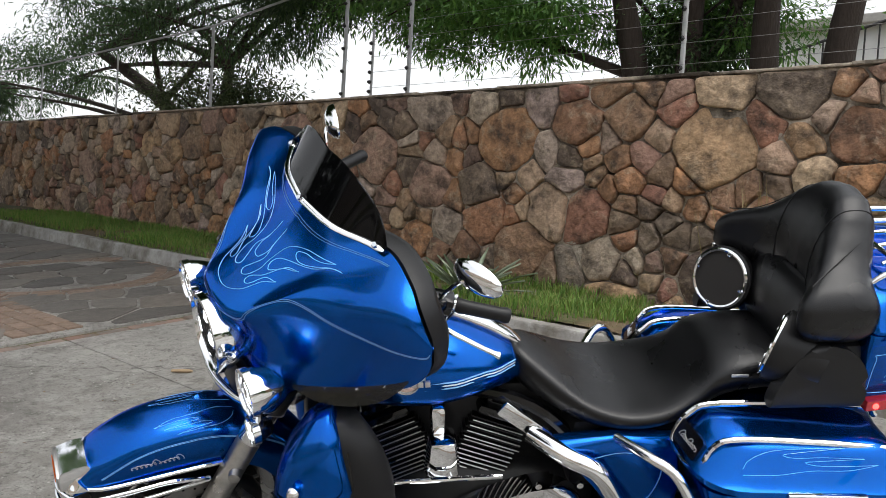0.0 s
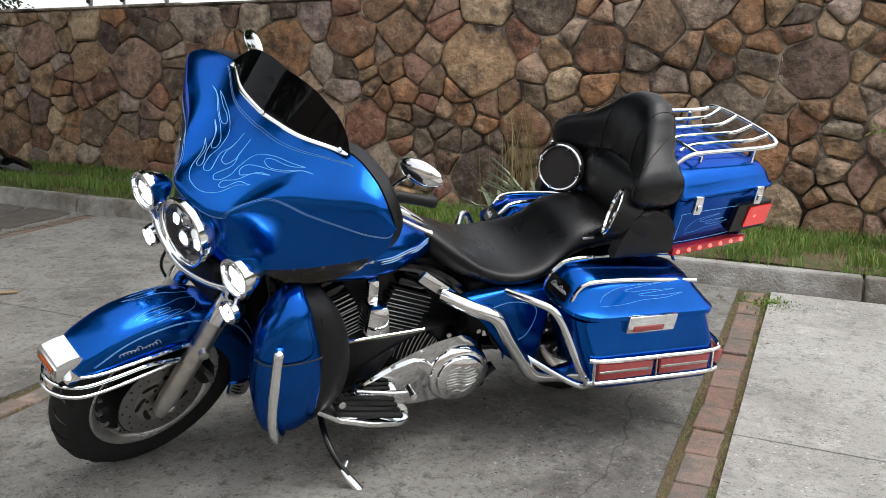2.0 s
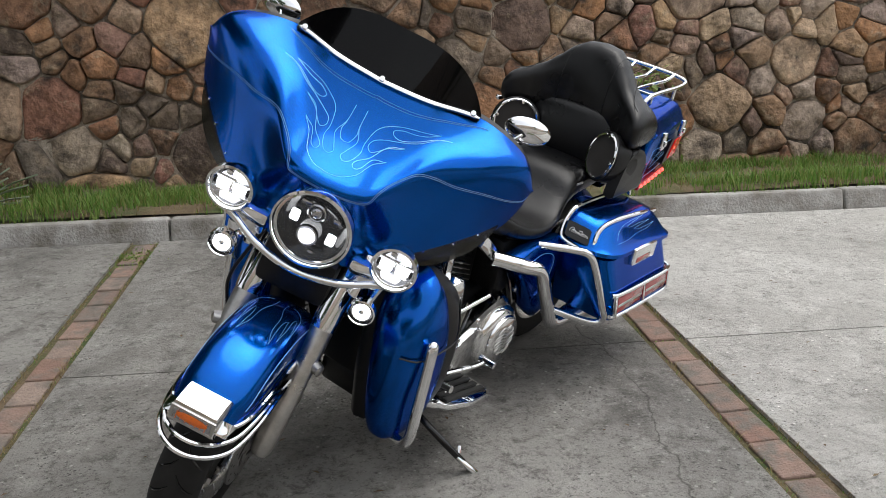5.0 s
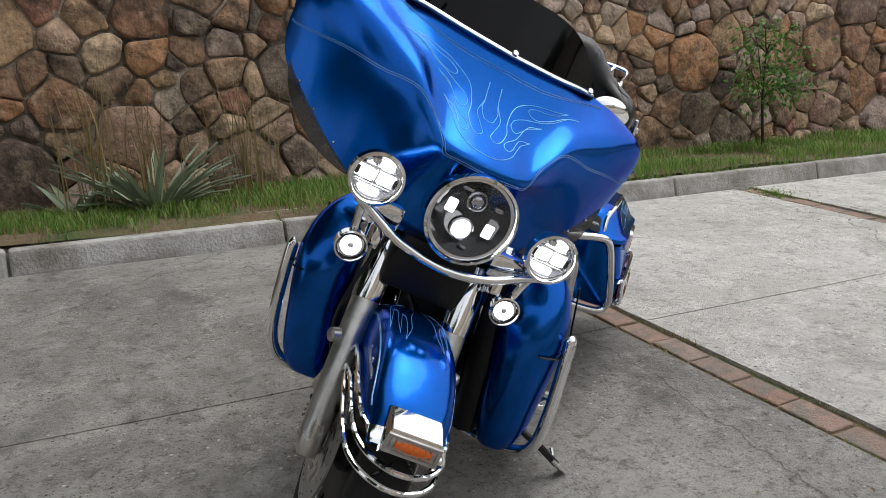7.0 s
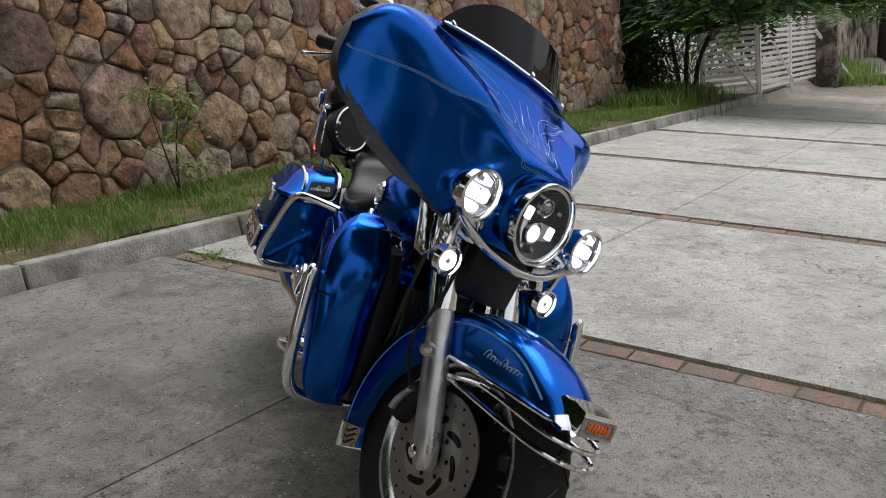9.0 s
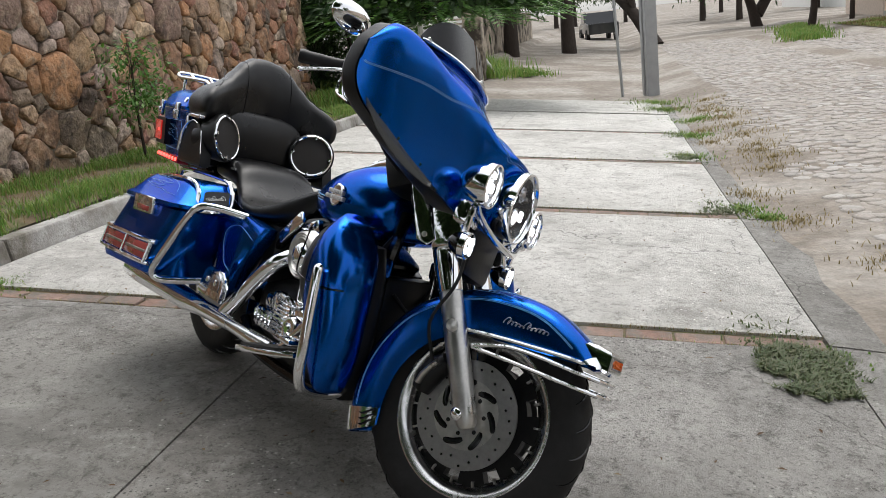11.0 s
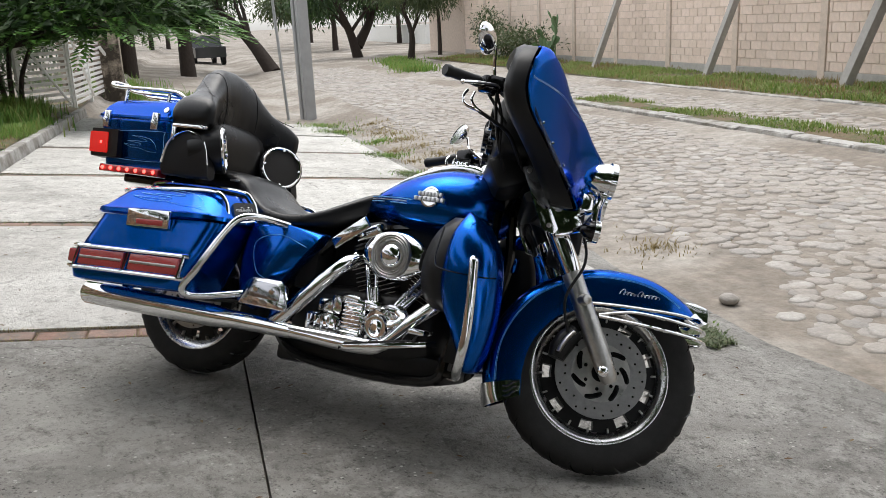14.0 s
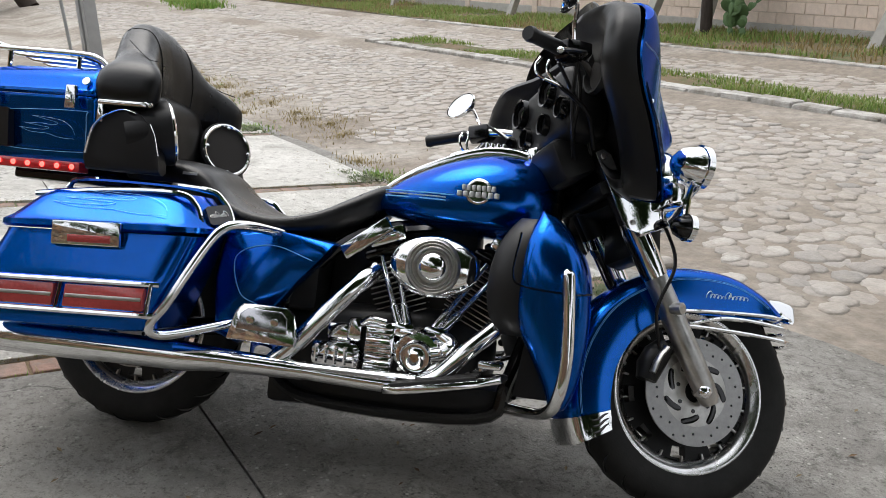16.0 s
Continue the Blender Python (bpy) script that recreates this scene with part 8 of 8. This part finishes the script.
tagged(new("wall_street", finish("wall_street", bm, MORTAR, False)), "low dark boundary wall along the shaded pavement", "wall", kind="structure")

# house with a red roof at the far corner
fh = empty("house", "brick house with a red-tiled roof down the street", "house")
bm = bmesh.new()
add_box(bm, (38.5, -17, -.5), (46, -13.0, 3.1), .02)
part("wall", bm, BLOCKJOINT, fh, "", False)
bm = bmesh.new()
add_extrude(bm, [(-17.6, 3.1), (-12.4, 3.1), (-12.4, 3.25), (-15, 4.6), (-17.6, 3.25)], 38.0, 46.4, 0)
part("roof", bm, shader("red_roof_tile", (.36, .09, .06), rough=.8, vary=.2, scale=8), fh, "red tiled roof", False)
bm = bmesh.new()
add_box(bm, (38.44, -14.6, -.4), (38.52, -13.5, 2.0), .01)
part("door", bm, shader("wood_door", (.30, .19, .10), rough=.6, vary=.25, scale=6, stretch=(1, 8, 1)), fh, "plain wooden door", False)
bm = bmesh.new()
add_box(bm, (60, -17, -.5), (82, -16.5, 1.1), .02)
tagged(new("wall_white", finish("wall_white", bm, WHITE, False)), "distant low white wall", "wall", kind="structure")

# parked pickup in the shade
car = empty("parked_car", "dark pickup parked in the shade of the trees", "car", Matrix.Translation((50, -.5, -.52)) @ Matrix.Rotation(radians(8), 4, "Z"))
DARKCAR = shader("dark_car_paint", (.02, .022, .026), rough=.3, coat=.8)
bm = bmesh.new()
add_extrude(bm, [(-2.4, .45), (2.4, .45), (2.45, .85), (1.3, 1.0), (.75, 1.6), (-.7, 1.62), (-.95, 1.05), (-2.4, 1.02)], -.85, .85, 1, .06)
body = part("body", bm, DARKCAR, car)
for x in (-1.5, 1.55):
    for y in (-.8, .8):
        bm = bmesh.new()
        add_lathe(bm, [(-.1, .2), (-.1, .36), (.1, .36), (.1, .2)], (x, y, .36), (0, 1, 0), 20, True)
        w = part("wheel", bm, RUBBER, car)
        bm = bmesh.new()
        add_lathe(bm, [(-.07, 0), (-.07, .2), (.07, .2), (.07, 0)], (x, y, .36), (0, 1, 0), 16)
        part("rim", bm, SATIN, w)
for y in (-.86, .86):
    bm = bmesh.new()
    add_extrude(bm, [(.7, 1.05), (.55, 1.5), (-.6, 1.5), (-.75, 1.08)], y - .01, y + .01, 1)
    part("side_window", bm, GLOSSBLACK, car)
bm = bmesh.new()
add_box(bm, (2.38, -.7, .5), (2.5, .7, .66), .03)
part("bumper", bm, CHROME, car)
# fallen leaves on the drive
rl = random.Random(77)
lv, lf_ = [], []
for _ in range(420):
    x, y = rl.uniform(-3.5, 9), rl.uniform(-1.85, 2.3)
    a, s = rl.random() * 6.28, rl.uniform(.006, .02)
    z = drive_z(x, y) + .004
    i0 = len(lv)
    c, n_ = math.cos(a), math.sin(a)
    lv += [(x - s * c, y - s * n_, z), (x + s * .35 * n_, y - s * .35 * c, z + .003), (x + s * c, y + s * n_, z + .002), (x - s * .35 * n_, y + s * .35 * c, z + .003)]
    lf_.append((i0, i0 + 1, i0 + 2, i0 + 3))
bm = bmesh.new()
add_tube(bm, [(-2.590, .522, drive_z(-2.59, .522) + .009), (-2.555, .550, drive_z(-2.555, .55) + .010), (-2.52, .585, drive_z(-2.52, .585) + .009), (-2.502, .60, drive_z(-2.502, .60) + .008)], [.008, .0105, .010, .006], 8)
tagged(new("stick", finish("stick", bm, shader("bare_wood", (.36, .26, .16), rough=.85, vary=.3, scale=40, bump=.4, bump_scale=120))), "short pale stick lying on the concrete drive", "stick")
tagged(new("fallen_leaves", mesh_from("fallen_leaves", lv, lf_, shader("dead_leaf", rough=.9, island=True, rand=[(.06, .035, .02), (.13, .08, .04), (.22, .17, .10)]))), "tiny dry leaves and twigs scattered on the drive", "leaves", kind="stuff")

# grit and crumbs scattered on the drive
rg = random.Random(77)
gv, gf = [], []
for _ in range(2600):
    x, y = rg.uniform(-5, 7), rg.uniform(-1.85, 2.3)
    if noise.noise((x * .7, y * .7, 3)) + .3 * noise.noise((x * 3, y * 3, 6)) < rg.uniform(-.3, .4):
        continue
    r, h = rg.uniform(.0015, .0055), rg.uniform(.5, 1.0)
    z, a, k = drive_z(x, y) + .001, rg.random() * 6.28, len(gv)
    for q in range(4):
        gv.append((x + r * rg.uniform(.7, 1.3) * math.cos(a + 1.57 * q), y + r * rg.uniform(.7, 1.3) * math.sin(a + 1.57 * q), z))
    gv.append((x, y, z + r * h))
    gf += [(k + q, k + (q + 1) % 4, k + 4) for q in range(4)]
tagged(new("drive_grit", mesh_from("drive_grit", gv, gf, COBBLE_FAR)), "loose pale grit scattered on the drive", "grit", kind="stuff")

# ---- pieces of the drive, walls and road ----
STRIPS = [-3.83, -1.29, 1.195, 3.83, 6.42, 8.97, 11.5, 14.0]
JOINT_Y = 0.448


def slab_mesh(x0, x1, y0, y1):
    bm = bmesh.new()
    n = 5
    top = [[bm.verts.new((lerp(x0, x1, i / n), lerp(y0, y1, j / n), 0)) for j in range(n + 1)] for i in range(n + 1)]
    for i in range(n):
        for j in range(n):
            bm.faces.new((top[i][j], top[i + 1][j], top[i + 1][j + 1], top[i][j + 1]))
    for row in top:
        for v in row:
            edge = min(v.co.x - x0, x1 - v.co.x, v.co.y - y0, y1 - v.co.y)
            v.co.z = drive_z(v.co.x, v.co.y) + 0.003 * noise.noise((v.co.x * 2, v.co.y * 2, 0)) - (0.004 if edge < 0.001 else 0)
            if edge < 0.001:
                v.co.x += 0.006 * noise.noise((v.co.y * 5, v.co.x, 7))
                v.co.y += 0.006 * noise.noise((v.co.x * 5, v.co.y, 9))
    ring = top[0][:] + [top[i][n] for i in range(1, n + 1)] + top[n][n - 1::-1] + [top[i][0] for i in range(n - 1, 0, -1)]
    low = [bm.verts.new(v.co - Vector((0, 0, 0.09))) for v in ring]
    for k in range(len(ring)):
        k2 = (k + 1) % len(ring)
        bm.faces.new((ring[k], low[k], low[k2], ring[k2]))
    return bm


drive = empty("drive", "grey cast-concrete drive in slabs between brick strips", "drive", kind="structure")
edges = [-14.0, -11.5, -8.9, -6.4] + STRIPS
for a, b in zip(edges[:-1], edges[1:]):
    for y0, y1 in ((EDGE_Y, JOINT_Y - 0.004), (JOINT_Y + 0.004, KERB_Y - 0.004)):
        # Dark mix by the bike joins stains and its contact shade; pale past x=1.
        slab_mix = CONCRETE_STAIN_SHADE if y0 < 0 and -1.5 < a < 0 else CONCRETE_PALE if a > 1 else CONCRETE
        part("slab", slab_mesh(a + 0.088, b - 0.088, y0, y1), slab_mix, drive, smooth=True, angle=50)
# outer edge band of the drive
for a, b in zip(edges[:-1], edges[1:]):
    bm = slab_mesh(a + 0.01, b - 0.01, EDGE_Y - 0.42, EDGE_Y - 0.015)
    for v in bm.verts:
        v.co.z -= 0.01 + 0.12 * max(0, (EDGE_Y - v.co.y)) * (0.6 + 0.4 * noise.noise((v.co.x * 2, 0, 4)))
    part("edge_slab", bm, CONCRETE, drive, smooth=True, angle=50)

bm = bmesh.new()
add_box(bm, (-0.056, -0.103, -0.03), (0.056, 0.103, 0.0), 0.007)
brick_me = finish("brick", bm, BRICK, False)
for sx in STRIPS:
    bm = bmesh.new()
    add_box(bm, (sx - .10, EDGE_Y, -.04), (sx + .10, KERB_Y, -.020))
    for v in bm.verts:
        v.co.z += drive_z(v.co.x, v.co.y)
    part("strip_bed", bm, SOIL, drive, smooth=False)
    if not -4 < sx < 9:
        continue
    y = EDGE_Y
    while y < KERB_Y - 0.1:
        ob = new("brick", brick_me)
        ob.parent = drive
        ob.matrix_world = Matrix.Translation((sx + random.uniform(-0.004, 0.004), y + 0.108, drive_z(sx, y + 0.108) - 0.010 + random.uniform(-0.006, 0.004))) @ \
            Euler((math.atan(SY) + random.uniform(-0.02, 0.02), random.uniform(-0.02, 0.02), random.uniform(-0.03, 0.03))).to_matrix().to_4x4()
        y += 0.215


def voronoi(points, x0, x1, y0, y1, reach, weights=None):
    """Cells of a plane of points, each clipped against its near neighbours."""
    cells = []
    for i, (px, py) in enumerate(points):
        poly = [(max(x0, px - reach), max(y0, py - reach)), (min(x1, px + reach), max(y0, py - reach)),
                (min(x1, px + reach), min(y1, py + reach)), (max(x0, px - reach), min(y1, py + reach))]
        for j, (qx, qy) in enumerate(points):
            dx, dy = qx - px, qy - py
            if i == j or abs(dx) > 2 * reach or abs(dy) > 2 * reach:
                continue
            c = (qx * qx + qy * qy - px * px - py * py) / 2
            if weights:
                c += (weights[i] - weights[j]) / 2
            out = []
            for (ax, ay), (bx, by) in zip(poly, poly[1:] + poly[:1]):
                da, db = ax * dx + ay * dy - c, bx * dx + by * dy - c
                if da <= 0:
                    out.append((ax, ay))
                if da * db < 0:
                    t = da / (da - db)
                    out.append((ax + (bx - ax) * t, ay + (by - ay) * t))
            poly = out
            if len(poly) < 3:
                break
        if len(poly) >= 3:
            cells.append(poly)
    return cells


def rounded(poly, gap):
    """The cell drawn in by the gap, its corners cut twice, its outline a little crooked."""
    cx, cy = sum(p[0] for p in poly) / len(poly), sum(p[1] for p in poly) / len(poly)
    o = []
    for x, y in poly:
        d = math.hypot(x - cx, y - cy) or 1
        k = max(0.55, 1 - gap * 1.25 / d)
        o.append((cx + (x - cx) * k, cy + (y - cy) * k))
    long_side = [math.hypot(b[0] - a[0], b[1] - a[1]) for a, b in zip(o, o[1:] + o[:1])]
    for c in (.12, .24):
        o = [(a[0] + (b[0] - a[0]) * t, a[1] + (b[1] - a[1]) * t) for a, b in zip(o, o[1:] + o[:1]) for t in (c, 1 - c)]
    jig = 0.034 * max(long_side) ** .5
    return (cx, cy), [(x + jig * noise.noise((x * 8, y * 8, 5)), y + jig * noise.noise((x * 8, y * 8, 8))) for x, y in o]


def stone_geo(poly, gap, depth, bulge, sink=0.05):
    """Vertices and faces of one rough stone: outline, worn shoulder, uneven face; local x, height, outwards."""
    (cx, cy), o = rounded(poly, gap)
    n = len(o)
    tilt, tilt2 = random.uniform(-0.14, 0.14), random.uniform(-0.14, 0.14)
    verts = [(x - cx, -sink, y - cy) for x, y in o]
    for k, d in ((1.0, depth * 0.30), (0.970, depth * 0.84), (0.90, depth * 1.0), (0.60, depth + bulge * .8), (0.30, depth + bulge)):
        for x, y in o:
            u, v = (x - cx) * k, (y - cy) * k
            rough = 0.030 * noise.noise((cx * 7 + u * 9, cy * 7 + v * 9, 2)) + 0.016 * noise.noise((cx + u * 24, cy + v * 24, 6))
            verts.append((u, d + (u * tilt + v * tilt2) * min(1, d / max(depth, .01)) + rough * (k < .99), v))
    verts.append((0, depth + bulge * 1.05, 0))
    faces = []
    for r in range(5):
        for k in range(n):
            k2 = (k + 1) % n
            faces.append((r * n + k, r * n + k2, (r + 1) * n + k2, (r + 1) * n + k))
    for k in range(n):
        faces.append((5 * n + k, 5 * n + (k + 1) % n, 6 * n))
    return (cx, cy), verts, faces


def bend(x, z):
    """Crooked joints: a shift that is the same for neighbouring stones."""
    e = min(1.0, max(0.0, z / 0.15), max(0.0, (WALL_TOP - z) / 0.15))
    return x + 0.055 * noise.noise((x * 3.1, z * 3.1, 1)), z + 0.06 * e * noise.noise((x * 3.4, z * 3.4, 9))


# slate flags with brick bands at the drive's shady end
FLAG = shader("slate_flag", rough=0.75, world_space=True, rand=[(0.10, 0.092, 0.082), (0.145, 0.132, 0.116), (0.078, 0.072, 0.066), (0.17, 0.148, 0.124), (0.12, 0.108, 0.098)], vary=0.35, scale=11, bump=0.4, bump_scale=50)
FLAG_BRICK = shader("terracotta_paver", rough=0.85, world_space=True, rand=[(0.19, 0.135, 0.10), (0.235, 0.17, 0.13), (0.16, 0.118, 0.092)], vary=0.3, scale=25, bump=0.4, bump_scale=90)
rf = random.Random(17)
flag_pts = [(-9.9 + .46 * (i + .5 * (j % 2) + rf.uniform(-.36, .36)), -1.7 + .42 * (j + rf.uniform(-.36, .36))) for i in range(13) for j in range(10)]
for c in voronoi(flag_pts, -10.0, -3.96, EDGE_Y + .05, KERB_Y - .03, 1.1):
    cx, cy = sum(q[0] for q in c) / len(c), sum(q[1] for q in c) / len(c)
    if abs(cy - .45) < .30 or abs(math.hypot(cx + 6.3, cy - 1.45) - .95) < .16 or len(c) < 3:
        continue
    _, o = rounded(c, .012)
    lift = rf.uniform(.001, .006)
    v = [((x - cx) * k, (y - cy) * k, drive_z(x, y) - drive_z(cx, cy) + h) for k, h in ((1, -.03), (1, lift), (.96, lift + .004)) for x, y in o]
    n = len(o)
    f = [(r * n + q, r * n + (q + 1) % n, (r + 1) * n + (q + 1) % n, (r + 1) * n + q) for r in range(2) for q in range(n)] + [tuple(range(2 * n, 3 * n))]
    ob = new("flagstone", mesh_from("flagstone", v, f, FLAG))
    ob.location = (cx, cy, drive_z(cx, cy))
    ob.parent = drive
bm = bmesh.new()
add_box(bm, (-.105, -.055, -.03), (.105, .055, .007), .006)
paver_me = finish("paver", bm, FLAG_BRICK, False)
spots = [(-9.7 + .222 * k, .27 + .118 * j, 0) for k in range(26) for j in range(4)] + [(-6.3 + rad * math.cos(a), 1.45 + rad * math.sin(a), a + math.pi / 2) for rad, m in ((.90, 25), (1.02, 28)) for a in [2 * math.pi * k / m for k in range(m)]]
for x, y, a in spots:
    if y > KERB_Y - .08:
        continue
    ob = new("paver", paver_me)
    ob.parent = drive
    ob.matrix_world = Matrix.Translation((x, y, drive_z(x, y) + rf.uniform(-.003, .003))) @ Euler((math.atan(SY), 0, 0)).to_matrix().to_4x4() @ Matrix.Rotation(a + rf.uniform(-.03, .03), 4, "Z")

# field stones of the wall
rs = random.Random(11)
pts = []
for _ in range(30000):
    p = (rs.uniform(-20, 11.55), rs.uniform(0.08, WALL_TOP + 0.0))
    size = 0.28 + 0.26 * rs.random() ** 1.2 if rs.random() < 0.74 else 0.09 + 0.08 * rs.random()
    if all((p[0] - q[0]) ** 2 + ((p[1] - q[1]) * 1.3) ** 2 > (0.5 * (size + q[2])) ** 2 * 1.55 for q in pts):
        pts.append((*p, size))
cells = voronoi([(p[0], p[1]) for p in pts], -20, 11.6, 0.02, WALL_TOP - 0.005, 0.55, [(0.55 * p[2]) ** 2 for p in pts])
cells = [[bend(*q) for q in c] for c in cells if abs(sum(a[0] * b[1] - b[0] * a[1] for a, b in zip(c, c[1:] + c[:1]))) > 0.003]
cells.sort(key=lambda c: abs(sum(p[0] for p in c) / len(c) - 0.5))
rest_v, rest_f = [], []
for i, c in enumerate(cells):
    (cx, cy), v, f = stone_geo(c, 0.003 + 0.012 * rs.random() ** 1.6, 0.026 + rs.random() * 0.050, 0.002 + rs.random() * 0.016)
    v = [(a, -b, h) for a, b, h in v]
    if i < 300:
        ob = new("stone", mesh_from("stone", v, f, STONE, True))
        ob.location = (cx, WALL_Y + 0.04, cy)
        ob.parent = wall_stone
    else:
        k = len(rest_v)
        rest_v += [(a + cx, b + WALL_Y + 0.04, h + cy) for a, b, h in v]
        rest_f += [tuple(q + k for q in face) for face in f]
ob = tagged(new("far_stones", mesh_from("far_stones", rest_v, rest_f, STONE_FAR, True)), kind="stuff")
ob.parent = wall_stone

# cobbles of the road
rc = random.Random(5)
cob = []
for (xa, xb, ya, yb, pitch) in ((-9, 14, MEDIAN_Y + 0.1, -2.42, 0.15), (14, 34, MEDIAN_Y, -2.9, 0.2), (-9, 24, FAR_KERB_Y + 0.05, LANE_Y - 0.05, 0.19), (13.6, 34, FAR_KERB_Y, MEDIAN_Y, 0.22)):
    nx, ny = int((xb - xa) / pitch), int((yb - ya) / (pitch * 0.9))
    for i in range(nx):
        for j in range(ny):
            x, y = xa + (i + 0.5 + 0.5 * (j % 2) + rc.uniform(-0.42, 0.42)) * pitch, ya + (j + 0.5 + rc.uniform(-0.4, 0.4)) * pitch * 0.9
            if y > -3.0 and noise.noise((x * 0.9, y * 0.9, 0)) > 0.15 - (y + 3.0) * 0.9:
                continue
            cob.append((x, y, pitch * rc.uniform(0.52, 0.80)))
cob.sort(key=lambda c: (c[0] + 0.5) ** 2 + (c[1] + 3.0) ** 2)
road = empty("road", "cobbled street of worn pale grey stones in dusty earth", "road", kind="structure")
cv, cf = [], []
for i, (x, y, r) in enumerate(cob):
    n = 7
    a0, sq = rc.random() * 6.28, rc.uniform(0.68, 1.0)
    ang = rc.random() * 3.14
    rr = [r * rc.uniform(0.86, 1.1) for _ in range(n)]
    v = []
    for k, h in ((1.0, -0.03), (0.92, 0.002), (0.62, 0.008)):
        for q in range(n):
            a = a0 + 2 * math.pi * q / n
            u, w = rr[q] * k * math.cos(a), rr[q] * k * math.sin(a) * sq
            v.append((u * math.cos(ang) - w * math.sin(ang), u * math.sin(ang) + w * math.cos(ang), h))
    f = [(s * n + q, s * n + (q + 1) % n, (s + 1) * n + (q + 1) % n, (s + 1) * n + q) for s in range(2) for q in range(n)] + [tuple(range(2 * n, 3 * n))]
    z = ground_z(x, y) + rc.uniform(-0.009, 0.009)
    if i < 300:
        ob = new("cobble", mesh_from("cobble", v, f, COBBLE, True))
        ob.location = (x, y, z)
        ob.parent = road
    else:
        k0 = len(cv)
        cv += [(a + x, b + y, c + z) for a, b, c in v]
        cf += [tuple(q + k0 for q in face) for face in f]
ob = tagged(new("far_cobbles", mesh_from("far_cobbles", cv, cf, COBBLE_FAR, True)), kind="stuff")
ob.parent = road

# blocks of the far wall
blocks = []
rows = int((FW_TOP - FW_BASE - 0.2) / 0.205)
for r in range(rows):
    for a, b in zip(PIL[:-1], PIL[1:]):
        x, z = a + 0.125 - (0.2 if r % 2 else 0), FW_BASE + 0.205 + r * 0.205
        while x < b - 0.13:
            xa, xb = max(x, a + 0.125), min(x + 0.4, b - 0.125)
            if xb - xa > 0.05:
                blocks.append((xa, xb - 0.012, z, z + 0.193))
            x += 0.4
blocks.sort(key=lambda b: abs(b[0] - 11.5) + b[2] * 1.5)
share = {}
bv, bf = [], []
BF = [(0, 1, 2, 3), (4, 5, 1, 0), (5, 6, 2, 1), (6, 7, 3, 2), (7, 4, 0, 3)]
rb = random.Random(3)
for i, (xa, xb, za, zb) in enumerate(blocks):
    w, d = round(xb - xa, 2), 0.006 + 0.008 * rb.random()
    v = [(0.004, d, 0.004), (w - 0.004, d, 0.004), (w - 0.004, d, 0.189), (0.004, d, 0.189), (0, -0.02, 0), (w, -0.02, 0), (w, -0.02, 0.193), (0, -0.02, 0.193)]
    if i < 300:
        if w not in share:
            share[w] = mesh_from("block", v, BF, BLOCK)
        ob = new("block", share[w])
        ob.location = (xa, FAR_WALL_Y - 0.012 + d, za)
        ob.parent = wall_far
    else:
        k = len(bv)
        bv += [(a + xa, b + FAR_WALL_Y - 0.012, c + za) for a, b, c in v]
        bf += [tuple(q + k for q in face) for face in BF]
ob = tagged(new("far_blocks", mesh_from("far_blocks", bv, bf, BLOCK_FAR)), kind="stuff")
ob.parent = wall_far

# dead grass, soil crumbs and green tufts in the joints beside the bricks


def in_strip(rng):
    sx = rng.choice(STRIPS[1:5])
    side = rng.choice((-1, 1))
    y = rng.uniform(EDGE_Y, KERB_Y)
    return sx + side * (.072 + rng.gauss(0, .007)), y, drive_z(sx, y) - .012, .5 + .8 * max(0, noise.noise((sx, y * 3, 2)) + .2)


grass("joint_straw", "dry straw and crumbs in the joints beside the bricks", 5200, in_strip, LEAF_DRY, .022, .0016, 2.4, 31)
grass("joint_moss", "tiny green tufts in the joints beside the bricks", 900, in_strip, GRASS, .018, .002, 1.5, 32)
